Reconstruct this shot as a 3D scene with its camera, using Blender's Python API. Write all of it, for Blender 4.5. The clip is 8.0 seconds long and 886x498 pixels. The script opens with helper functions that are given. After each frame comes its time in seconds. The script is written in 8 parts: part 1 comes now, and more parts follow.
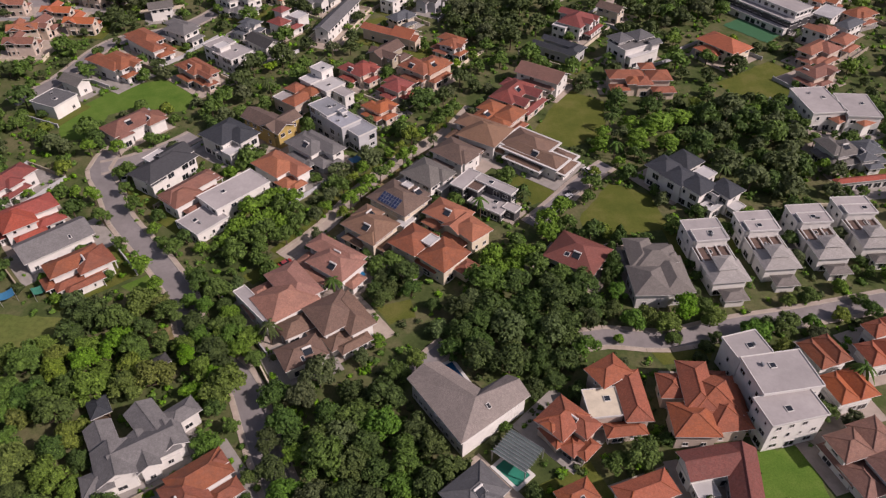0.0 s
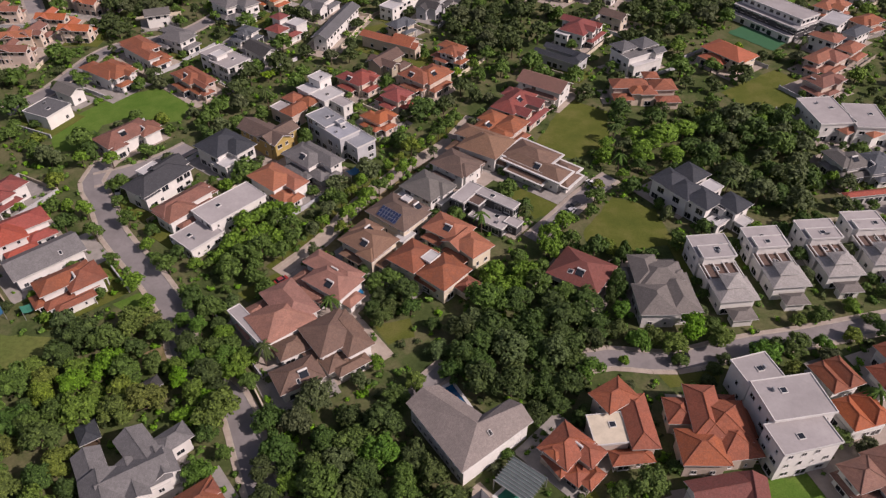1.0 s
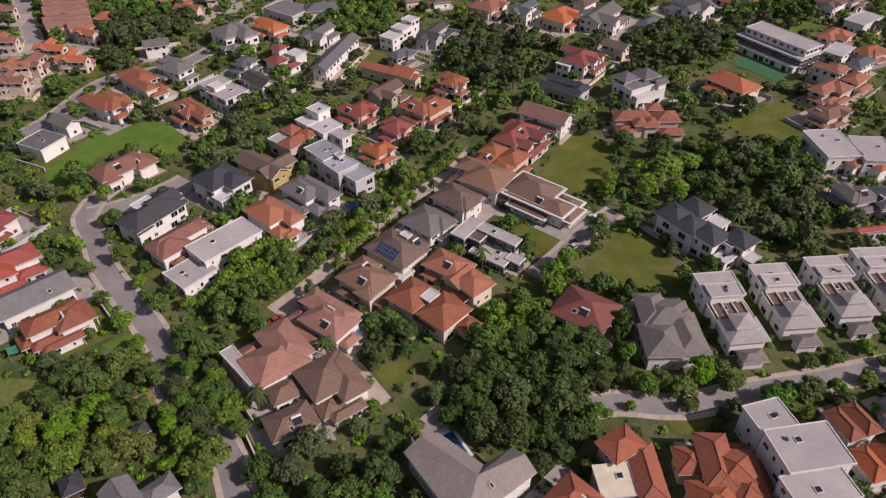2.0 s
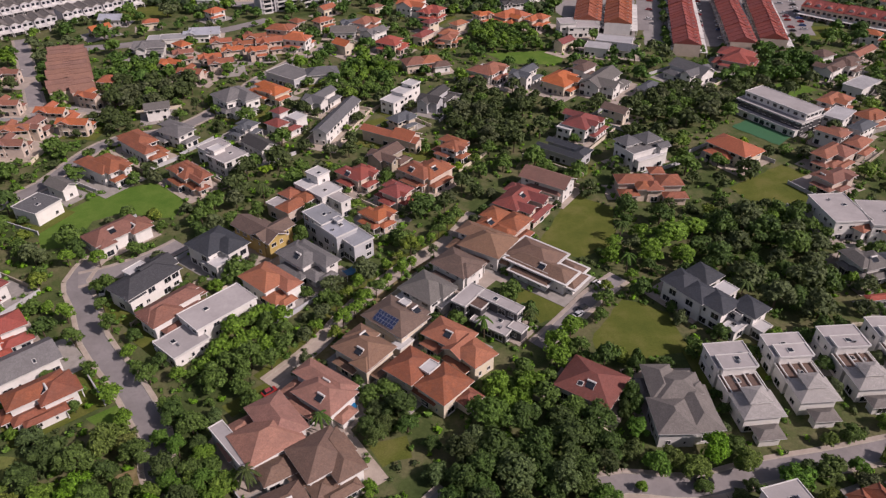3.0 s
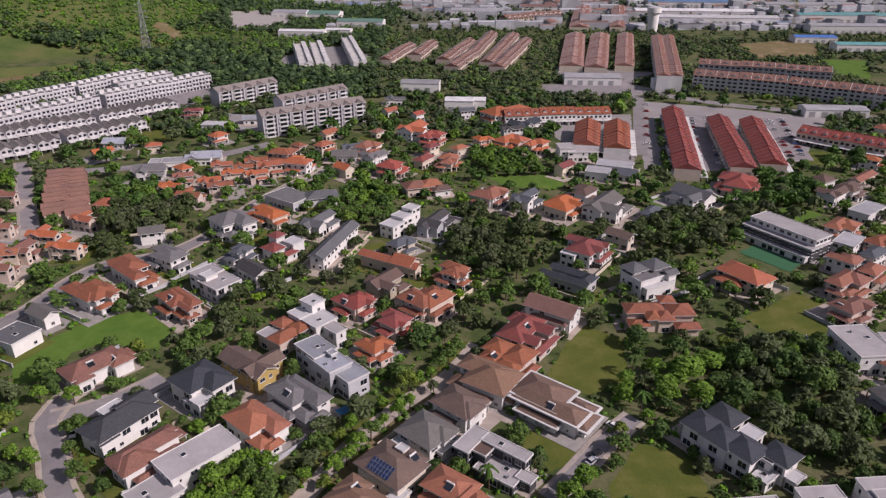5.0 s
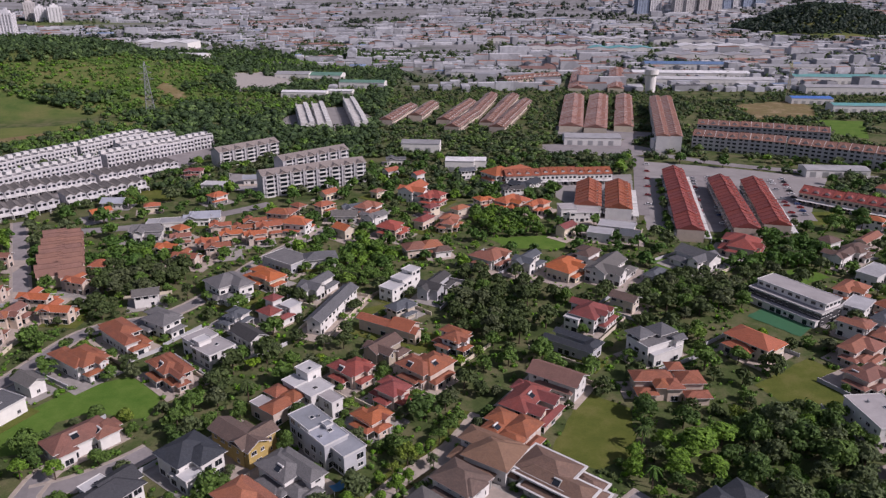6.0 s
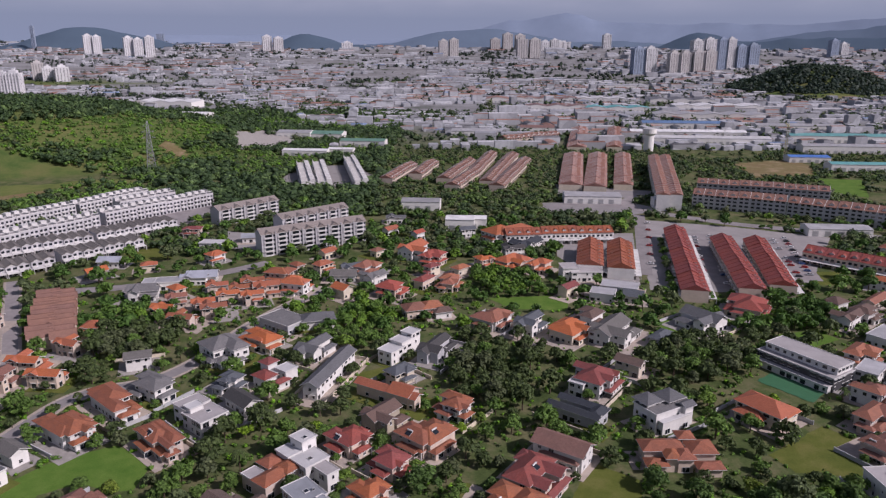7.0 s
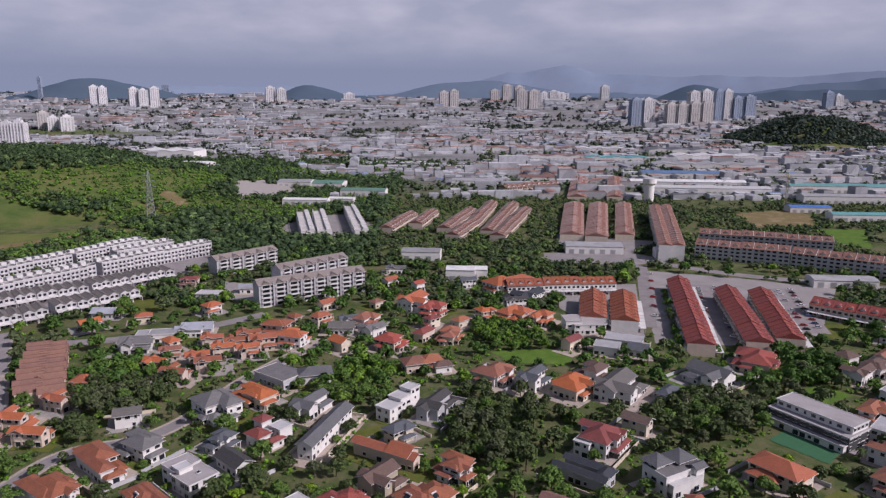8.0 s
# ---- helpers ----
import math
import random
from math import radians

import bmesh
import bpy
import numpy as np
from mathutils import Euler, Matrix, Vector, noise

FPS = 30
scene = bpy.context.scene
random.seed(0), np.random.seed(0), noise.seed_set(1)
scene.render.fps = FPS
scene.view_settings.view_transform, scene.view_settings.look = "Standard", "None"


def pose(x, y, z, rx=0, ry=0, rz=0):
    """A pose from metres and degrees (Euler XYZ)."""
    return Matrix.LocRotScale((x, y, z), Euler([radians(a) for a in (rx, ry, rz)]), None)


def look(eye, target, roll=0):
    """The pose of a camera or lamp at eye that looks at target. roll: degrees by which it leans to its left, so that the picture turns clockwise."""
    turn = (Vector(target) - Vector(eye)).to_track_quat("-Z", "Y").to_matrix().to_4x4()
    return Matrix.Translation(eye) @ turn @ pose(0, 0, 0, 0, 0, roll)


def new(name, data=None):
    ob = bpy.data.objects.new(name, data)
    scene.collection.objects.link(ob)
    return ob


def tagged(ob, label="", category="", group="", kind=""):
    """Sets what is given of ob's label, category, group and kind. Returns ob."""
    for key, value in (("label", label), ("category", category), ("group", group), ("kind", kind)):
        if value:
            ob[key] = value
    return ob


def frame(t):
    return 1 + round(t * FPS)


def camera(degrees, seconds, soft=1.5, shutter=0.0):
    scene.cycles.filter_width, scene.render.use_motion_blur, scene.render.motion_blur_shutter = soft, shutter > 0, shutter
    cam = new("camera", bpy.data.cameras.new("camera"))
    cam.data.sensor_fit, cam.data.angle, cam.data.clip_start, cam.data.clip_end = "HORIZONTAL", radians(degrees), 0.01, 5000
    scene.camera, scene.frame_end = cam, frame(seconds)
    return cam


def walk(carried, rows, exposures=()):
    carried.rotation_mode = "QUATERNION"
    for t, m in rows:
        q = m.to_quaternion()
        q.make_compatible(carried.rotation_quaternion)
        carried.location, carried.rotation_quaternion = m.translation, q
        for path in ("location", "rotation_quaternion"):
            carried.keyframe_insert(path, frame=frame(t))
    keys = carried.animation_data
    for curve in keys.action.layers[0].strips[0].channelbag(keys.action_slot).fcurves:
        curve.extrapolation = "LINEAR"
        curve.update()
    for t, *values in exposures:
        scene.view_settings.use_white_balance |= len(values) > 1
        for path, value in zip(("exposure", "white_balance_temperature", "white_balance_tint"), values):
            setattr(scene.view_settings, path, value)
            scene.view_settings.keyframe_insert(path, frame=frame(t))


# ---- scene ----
# The camera: a level flight forward, about 140 m up, that tilts up on its way.
cam = camera(64.0, 8.0, soft=1.3)
PATH = [
    (0, 0.00, -0.00, 140.00, -0.00, -41.04, -0.09),
    (0.5, -0.02, 3.43, 139.97, 0.01, -41.00, -0.09),
    (1, 0.09, 6.83, 139.93, 0.05, -40.95, -0.09),
    (2.5, 0.63, 17.07, 138.97, 0.24, -37.01, -0.17),
    (3, 0.56, 20.26, 138.38, 0.23, -34.49, -0.12),
    (3.5, 0.36, 23.55, 137.90, 0.18, -32.19, -0.08),
    (4, 0.24, 26.84, 137.49, 0.17, -29.92, -0.04),
    (4.5, 0.07, 30.32, 137.10, 0.13, -27.61, 0.08),
    (6, -0.03, 41.01, 137.11, 0.20, -20.77, 0.11),
    (6.5, -0.16, 44.24, 137.19, 0.19, -18.52, 0.19),
    (7, -0.52, 47.49, 137.50, 0.17, -16.28, 0.19),
    (7.5, -0.76, 50.99, 137.69, 0.18, -14.10, 0.26),
    (8, -0.68, 54.29, 137.69, 0.20, -12.40, 0.28),
]
walk(cam, [(t, pose(x, y, z, 90 + pitch, 0, yaw) @ pose(0, 0, 0, 0, 0, roll)) for t, x, y, z, yaw, pitch, roll in PATH], [(0.0, 0.02, 6810, 28.0), (4.5, 0.0, 6470, 28.0), (6.2, -0.08, 6130, 28.0), (8.0, -0.06, 6070, 27.0)])

# ---- light: sun high on the right, hazy tropical sky with broken cloud ----
SUN_FROM = Vector((0.78, -0.34, 0.70)).normalized()
world = bpy.data.worlds.new("sky")
scene.world = world
world.use_nodes = True
wn, wl = world.node_tree.nodes, world.node_tree.links
wn.clear()
w_out = wn.new("ShaderNodeOutputWorld")
w_bg = wn.new("ShaderNodeBackground")
w_sky = wn.new("ShaderNodeTexSky")
w_sky.sky_type, w_sky.sun_disc = "NISHITA", False
w_sky.sun_elevation = math.asin(SUN_FROM.z)
w_sky.sun_rotation = math.atan2(SUN_FROM.x, SUN_FROM.y)
w_sky.air_density, w_sky.dust_density, w_sky.ozone_density = 1.0, 3.0, 1.5
w_co = wn.new("ShaderNodeTexCoord")
w_sep = wn.new("ShaderNodeSeparateXYZ")
w_map = wn.new("ShaderNodeMapping")
w_map.inputs["Scale"].default_value = (8.0, 8.0, 24.0)
w_noise = wn.new("ShaderNodeTexNoise")
w_noise.inputs["Scale"].default_value, w_noise.inputs["Detail"].default_value, w_noise.inputs["Roughness"].default_value = 1.2, 6.0, 0.5
w_ramp = wn.new("ShaderNodeValToRGB")
w_ramp.color_ramp.elements[0].position, w_ramp.color_ramp.elements[1].position = 0.36, 0.74
w_ramp.color_ramp.elements[0].color, w_ramp.color_ramp.elements[1].color = (0.36, 0.36, 0.36, 1), (0.8, 0.8, 0.8, 1)
w_low = wn.new("ShaderNodeMapRange")
w_low.inputs["From Min"].default_value, w_low.inputs["From Max"].default_value = 0.03, 0.085
w_mul = wn.new("ShaderNodeMath")
w_mul.operation = "MULTIPLY"
w_mix = wn.new("ShaderNodeMix")
w_mix.data_type = "RGBA"
w_haze = wn.new("ShaderNodeMix")
w_haze.data_type = "RGBA"
w_hr = wn.new("ShaderNodeMapRange")
w_hr.inputs["From Min"].default_value, w_hr.inputs["From Max"].default_value = 0.0, 0.35
w_hr.inputs["To Min"].default_value, w_hr.inputs["To Max"].default_value = 0.85, 0.12
wl.new(w_co.outputs["Generated"], w_sep.inputs[0])
wl.new(w_co.outputs["Generated"], w_map.inputs["Vector"])
wl.new(w_map.outputs[0], w_noise.inputs["Vector"])
wl.new(w_noise.outputs["Fac"], w_ramp.inputs[0])
wl.new(w_sep.outputs["Z"], w_low.inputs["Value"])
wl.new(w_sep.outputs["Z"], w_hr.inputs["Value"])
wl.new(w_ramp.outputs[0], w_mul.inputs[0])
w_high = wn.new("ShaderNodeMapRange")  # the cloud bank thins towards the zenith
w_high.inputs["From Min"].default_value, w_high.inputs["From Max"].default_value = 0.14, 0.45
w_high.inputs["To Min"].default_value, w_high.inputs["To Max"].default_value = 1.0, 0.15
w_bank = wn.new("ShaderNodeMath")
w_bank.operation = "MULTIPLY"
wl.new(w_sep.outputs["Z"], w_high.inputs["Value"])
wl.new(w_low.outputs[0], w_bank.inputs[0])
wl.new(w_high.outputs[0], w_bank.inputs[1])
wl.new(w_bank.outputs[0], w_mul.inputs[1])
wl.new(w_hr.outputs[0], w_haze.inputs["Factor"])
wl.new(w_sky.outputs[0], w_haze.inputs[6])
w_haze.inputs[7].default_value = (4.95, 5.95, 7.75, 1)
wl.new(w_mul.outputs[0], w_mix.inputs["Factor"])
wl.new(w_haze.outputs[2], w_mix.inputs[6])
w_mix.inputs[7].default_value = (9.6, 9.8, 10.6, 1)
wl.new(w_mix.outputs[2], w_bg.inputs["Color"])
w_bg.inputs["Strength"].default_value = 0.058
wl.new(w_bg.outputs[0], w_out.inputs["Surface"])

sun = new("sun", bpy.data.lights.new("sun", "SUN"))
sun.data.energy, sun.data.angle, sun.data.color = 4.35, radians(0.6), (1.0, 0.94, 0.86)
sun.matrix_world = look(SUN_FROM * 100, (0, 0, 0))
scene.view_settings.exposure = 0.0


# ---- materials ----
def nodes_of(name, rough=0.8, spec=0.3, metal=0.0):
    m = bpy.data.materials.new(name)
    m.use_nodes = True
    n, l = m.node_tree.nodes, m.node_tree.links
    b = n["Principled BSDF"]
    b.inputs["Roughness"].default_value = rough
    b.inputs["Specular IOR Level"].default_value = spec
    b.inputs["Metallic"].default_value = metal
    return m, n, l, b


def noise_node(n, l, vec, scale, detail=4.0, rough=0.6):
    t = n.new("ShaderNodeTexNoise")
    t.inputs["Scale"].default_value, t.inputs["Detail"].default_value, t.inputs["Roughness"].default_value = scale, detail, rough
    l.new(vec, t.inputs["Vector"])
    return t.outputs["Fac"]


def ramp(n, l, fac, stops):
    r = n.new("ShaderNodeValToRGB")
    e = r.color_ramp.elements
    while len(e) < len(stops):
        e.new(0.5)
    for k, (p, c) in zip(e, stops):
        k.position, k.color = p, (*c, 1)
    l.new(fac, r.inputs[0])
    return r.outputs[0]


def mixed(n, l, fac, a, b, mode="MIX"):
    x = n.new("ShaderNodeMix")
    x.data_type, x.blend_type = "RGBA", mode
    for sock, v in ((x.inputs["Factor"], fac), (x.inputs[6], a), (x.inputs[7], b)):
        if isinstance(v, bpy.types.NodeSocket):
            l.new(v, sock)
        else:
            sock.default_value = v if isinstance(v, float) else (*v, 1)
    return x.outputs[2]


def hue_shift(n, l, col, fac, hue=0.02, sat=0.15, val=0.25):
    h = n.new("ShaderNodeHueSaturation")
    for name, spread, base in (("Hue", hue, 0.5), ("Saturation", sat, 1.0), ("Value", val, 1.0)):
        r = n.new("ShaderNodeMapRange")
        r.inputs["To Min"].default_value, r.inputs["To Max"].default_value = base - spread, base + spread
        l.new(fac, r.inputs["Value"])
        l.new(r.outputs[0], h.inputs[name])
    l.new(col, h.inputs["Color"])
    return h.outputs[0]


def bumped(n, l, b, height, strength=0.4, distance=0.05):
    u = n.new("ShaderNodeBump")
    u.inputs["Strength"].default_value, u.inputs["Distance"].default_value = strength, distance
    l.new(height, u.inputs["Height"])
    l.new(u.outputs[0], b.inputs["Normal"])


def tile_roof(name, colour, stain=0.5):
    """Clay or concrete tiles in courses, with weathering; UVs run in metres along the eave and up the slope."""
    m, n, l, b = nodes_of(name, 0.75, 0.25)
    uv = n.new("ShaderNodeUVMap").outputs[0]
    geo = n.new("ShaderNodeNewGeometry").outputs["Position"]
    info = n.new("ShaderNodeObjectInfo").outputs["Random"]
    br = n.new("ShaderNodeTexBrick")
    br.inputs["Scale"].default_value = 1.0
    br.inputs["Brick Width"].default_value, br.inputs["Row Height"].default_value = 0.3, 0.36
    br.inputs["Mortar Size"].default_value, br.inputs["Mortar Smooth"].default_value = 0.02, 0.5
    c = np.array(colour)
    br.inputs["Color1"].default_value, br.inputs["Color2"].default_value = (*(c * 1.15), 1), (*(c * 0.85), 1)
    br.inputs["Mortar"].default_value = (*(c * 0.6), 1)
    l.new(uv, br.inputs["Vector"])
    col = hue_shift(n, l, br.outputs["Color"], info, 0.004, 0.05, 0.06)
    big = noise_node(n, l, geo, 0.28, 6, 0.7)
    fac = ramp(n, l, big, ((0.42, (0, 0, 0)), (0.68, (stain, stain, stain))))
    col = mixed(n, l, fac, col, tuple(c * 0.45 + 0.02))
    fine = noise_node(n, l, geo, 1.6, 5, 0.7)
    fac2 = ramp(n, l, fine, ((0.5, (0, 0, 0)), (0.75, (0.4, 0.4, 0.4))))
    col = mixed(n, l, fac2, col, tuple(c * 0.75 + 0.07))
    l.new(col, b.inputs["Base Color"])
    wave = n.new("ShaderNodeTexWave")
    wave.wave_type, wave.bands_direction, wave.wave_profile = "BANDS", "Y", "SAW"
    wave.inputs["Scale"].default_value = 0.87
    l.new(uv, wave.inputs["Vector"])
    bumped(n, l, b, wave.outputs["Fac"], 0.5, 0.05)
    return m


def plain(name, colour, rough=0.8, spec=0.3, metal=0.0, dirt=0.25, scale=0.5, vary=0.08, bump=0.0):
    m, n, l, b = nodes_of(name, rough, spec, metal)
    geo = n.new("ShaderNodeNewGeometry").outputs["Position"]
    info = n.new("ShaderNodeObjectInfo").outputs["Random"]
    c = np.array(colour)
    a = noise_node(n, l, geo, scale, 6, 0.65)
    col = ramp(n, l, a, ((0.3, tuple(c)), (0.75, tuple(c * (1 - dirt)))))
    f = noise_node(n, l, geo, scale * 9, 3, 0.6)
    fac = ramp(n, l, f, ((0.5, (0, 0, 0)), (0.8, (0.3, 0.3, 0.3))))
    col = mixed(n, l, fac, col, tuple(c * (1 - 1.4 * dirt)))
    col = hue_shift(n, l, col, info, 0.006, 0.1, vary)
    l.new(col, b.inputs["Base Color"])
    if bump:
        bumped(n, l, b, f, bump, 0.05)
    return m


def sheet_roof(name, colour, pitch=0.35, metal=0.0):
    """Ribbed sheet roofing."""
    m, n, l, b = nodes_of(name, 0.5, 0.4, metal)
    uv = n.new("ShaderNodeUVMap").outputs[0]
    geo = n.new("ShaderNodeNewGeometry").outputs["Position"]
    info = n.new("ShaderNodeObjectInfo").outputs["Random"]
    c = np.array(colour)
    col = ramp(n, l, noise_node(n, l, geo, 0.12, 6, 0.7), ((0.35, tuple(c)), (0.7, tuple(c * 0.65))))
    col = hue_shift(n, l, col, info, 0.01, 0.15, 0.2)
    l.new(col, b.inputs["Base Color"])
    wave = n.new("ShaderNodeTexWave")
    wave.bands_direction = "X"
    wave.inputs["Scale"].default_value = 0.314 / pitch
    l.new(uv, wave.inputs["Vector"])
    bumped(n, l, b, wave.outputs["Fac"], 0.4, 0.05)
    return m


def leaf_mat(name, colour, spread=0.3, yellow=0.0):
    m, n, l, b = nodes_of(name, 0.6, 0.25)
    geo = n.new("ShaderNodeNewGeometry")
    info = n.new("ShaderNodeObjectInfo").outputs["Random"]
    c = np.array(colour)
    col = ramp(n, l, geo.outputs["Random Per Island"], ((0.0, tuple(c * (1 - spread))), (0.6, tuple(c)), (1.0, tuple(c * (1 + spread) + np.array((0.015, 0.012, 0.0)) * (1 + yellow)))))
    pos = noise_node(n, l, geo.outputs["Position"], 0.35, 3, 0.6)
    fac = ramp(n, l, pos, ((0.4, (0, 0, 0)), (0.7, (0.5, 0.5, 0.5))))
    col = mixed(n, l, fac, col, tuple(c * np.array((1.06, 1.08, 0.8))))
    col = hue_shift(n, l, col, info, 0.018, 0.12, 0.22)
    # leaf texture: shade of small gaps and light on sprays multiplied into the colour
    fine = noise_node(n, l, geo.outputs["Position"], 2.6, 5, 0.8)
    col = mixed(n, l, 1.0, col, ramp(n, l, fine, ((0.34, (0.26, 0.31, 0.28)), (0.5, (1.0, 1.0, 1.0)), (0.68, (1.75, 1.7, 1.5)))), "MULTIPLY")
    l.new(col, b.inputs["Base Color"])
    bumped(n, l, b, fine, 0.9, 0.4)
    # leaves let part of the light through
    thin = n.new("ShaderNodeBsdfTranslucent")
    l.new(mixed(n, l, 1.0, col, (1.3, 1.35, 0.8), "MULTIPLY"), thin.inputs["Color"])
    blend = n.new("ShaderNodeMixShader")
    blend.inputs[0].default_value = 0.17
    l.new(b.outputs[0], blend.inputs[1])
    l.new(thin.outputs[0], blend.inputs[2])
    l.new(blend.outputs[0], n["Material Output"].inputs["Surface"])
    return m


def ground_mat(name, stops, scale, fine, bump=0.3):
    m, n, l, b = nodes_of(name, 0.95, 0.1)
    geo = n.new("ShaderNodeNewGeometry").outputs["Position"]
    col = ramp(n, l, noise_node(n, l, geo, scale, 8, 0.65), stops)
    f = noise_node(n, l, geo, fine, 4, 0.7)
    col = mixed(n, l, 0.55, col, ramp(n, l, f, ((0.3, (0.55, 0.55, 0.55)), (0.7, (1.35, 1.35, 1.35)))), "MULTIPLY")
    l.new(col, b.inputs["Base Color"])
    bumped(n, l, b, f, bump, 0.2)
    return m


ROOF = {
    "orange": tile_roof("orange_roof_tile", (0.30, 0.096, 0.052), 0.5),
    "coral": tile_roof("coral_roof_tile", (0.335, 0.110, 0.056), 0.35),
    "rust": tile_roof("rust_roof_tile", (0.27, 0.115, 0.078), 0.45),
    "red": tile_roof("red_roof_tile", (0.26, 0.068, 0.056), 0.4),
    "pink": tile_roof("faded_roof_tile", (0.30, 0.155, 0.12), 0.55),
    "brown": tile_roof("brown_roof_tile", (0.175, 0.112, 0.085), 0.45),
    "umber": tile_roof("umber_roof_tile", (0.13, 0.085, 0.07), 0.4),
    "taupe": tile_roof("taupe_roof_tile", (0.235, 0.205, 0.19), 0.3),
    "grey": tile_roof("grey_roof_tile", (0.155, 0.153, 0.155), 0.45),
    "stone": tile_roof("stone_grey_roof_tile", (0.165, 0.152, 0.142), 0.4),
    "maroon": tile_roof("maroon_roof_tile", (0.175, 0.062, 0.052), 0.4),
    "clay": tile_roof("clay_brown_roof_tile", (0.225, 0.122, 0.095), 0.5),
    "slate": tile_roof("slate_roof_tile", (0.115, 0.118, 0.125), 0.4),
    "dark": tile_roof("charcoal_roof_tile", (0.05, 0.053, 0.06), 0.3),
    "silver": tile_roof("silver_roof_tile", (0.31, 0.30, 0.29), 0.3),
    "pale": plain("pale_flat_roof", (0.38, 0.36, 0.36), 0.85, dirt=0.3, scale=0.15),
    "cream": plain("cream_flat_roof", (0.58, 0.52, 0.42), 0.85, dirt=0.3, scale=0.25),
    "white": plain("white_flat_roof", (0.48, 0.48, 0.485), 0.8, dirt=0.25, scale=0.2),
    "steel": sheet_roof("steel_sheet_roof", (0.32, 0.34, 0.38)),
    "ash": sheet_roof("ash_sheet_roof", (0.40, 0.40, 0.41)),
}
ROOF_BASE = {}


def roof_mat(name, shade):
    """A roof's material in one of three shades, so that neighbours differ but a house keeps to one."""
    if name not in TILE_COLOURS or shade == 0:
        return ROOF[name]
    if (name, shade) not in ROOF_BASE:
        c = np.array(TILE_COLOURS[name]) * ((1, 1, 1), (0.82, 0.9, 0.98), (1.18, 1.1, 0.98))[shade]
        ROOF_BASE[name, shade] = tile_roof(f"{name}_roof_tile_shade_{shade}", tuple(c), (0.4, 0.6, 0.35)[shade])
    return ROOF_BASE[name, shade]


TILE_COLOURS = {"coral": (0.335, 0.110, 0.056), "orange": (0.30, 0.096, 0.052), "rust": (0.27, 0.115, 0.078), "red": (0.26, 0.068, 0.056), "brown": (0.175, 0.112, 0.085), "slate": (0.115, 0.118, 0.125), "dark": (0.05, 0.053, 0.06)}
WALL = {
    "white": plain("white_wall_paint", (0.68, 0.67, 0.645), 0.85, dirt=0.18, scale=0.4),
    "pearl": plain("pearl_wall_paint", (0.47, 0.465, 0.48), 0.85, dirt=0.2, scale=0.4),
    "cream": plain("cream_wall_paint", (0.62, 0.55, 0.44), 0.85, dirt=0.2, scale=0.4),
    "peach": plain("peach_wall_paint", (0.56, 0.465, 0.395), 0.85, dirt=0.22, scale=0.4),
    "sand": plain("sand_wall_paint", (0.40, 0.35, 0.27), 0.85, dirt=0.25, scale=0.4),
    "yellow": plain("ochre_wall_paint", (0.42, 0.31, 0.12), 0.85, dirt=0.2, scale=0.4),
    "ash": plain("ash_wall_paint", (0.42, 0.43, 0.45), 0.85, dirt=0.2, scale=0.4),
    "black": plain("charcoal_wall_paint", (0.06, 0.06, 0.065), 0.7, dirt=0.2, scale=0.4),
    "wood": plain("dark_timber", (0.09, 0.06, 0.04), 0.8, dirt=0.3, scale=1.0),
}
TRIM = plain("white_trim", (0.58, 0.575, 0.56), 0.7, dirt=0.15)
GLASS = plain("dark_window_glass", (0.018, 0.022, 0.028), 0.08, 0.6, dirt=0.1, vary=0.3)
LOT = plain("pale_parking_lot", (0.28, 0.265, 0.26), 0.9, 0.2, dirt=0.3, scale=0.06)
CONCRETE = plain("bare_concrete", (0.33, 0.31, 0.29), 0.9, dirt=0.35, scale=0.4, bump=0.2)
METAL = plain("galvanised_metal", (0.45, 0.46, 0.47), 0.45, 0.5, 0.6, dirt=0.2)
BARK = plain("tree_bark", (0.12, 0.09, 0.065), 0.95, 0.1, dirt=0.4, scale=2.0, bump=0.5)
ASPHALT = plain("asphalt", (0.27, 0.25, 0.25), 0.9, 0.2, dirt=0.35, scale=0.12, bump=0.1)
KERB = plain("kerb_concrete", (0.42, 0.38, 0.33), 0.9, 0.2, dirt=0.35, scale=0.6)
PAVING = plain("paving", (0.42, 0.36, 0.31), 0.9, 0.2, dirt=0.35, scale=0.3, bump=0.1)
WATER = plain("pool_water", (0.02, 0.09, 0.18), 0.06, 0.6, dirt=0.15)
SOLAR = plain("solar_cell", (0.02, 0.035, 0.09), 0.15, 0.6, dirt=0.15)
COURT = plain("green_court_surface", (0.035, 0.13, 0.06), 0.8, dirt=0.15)
GREEN_SHEET = plain("green_mesh_sheet", (0.03, 0.20, 0.14), 0.7, dirt=0.3)
BLUE_SHEET = plain("blue_sheet", (0.02, 0.16, 0.32), 0.6, dirt=0.3)
GRASS = ground_mat("mown_grass", ((0.3, (0.068, 0.090, 0.018)), (0.5, (0.095, 0.112, 0.024)), (0.72, (0.145, 0.140, 0.045))), 0.09, 2.5)
FRESH = ground_mat("fresh_grass", ((0.3, (0.062, 0.132, 0.019)), (0.5, (0.085, 0.155, 0.026)), (0.7, (0.118, 0.182, 0.038))), 0.12, 2.5)
GROUND = ground_mat("garden_ground", ((0.3, (0.030, 0.042, 0.014)), (0.45, (0.05, 0.065, 0.022)), (0.58, (0.10, 0.085, 0.055)), (0.75, (0.045, 0.06, 0.02))), 0.07, 1.2)
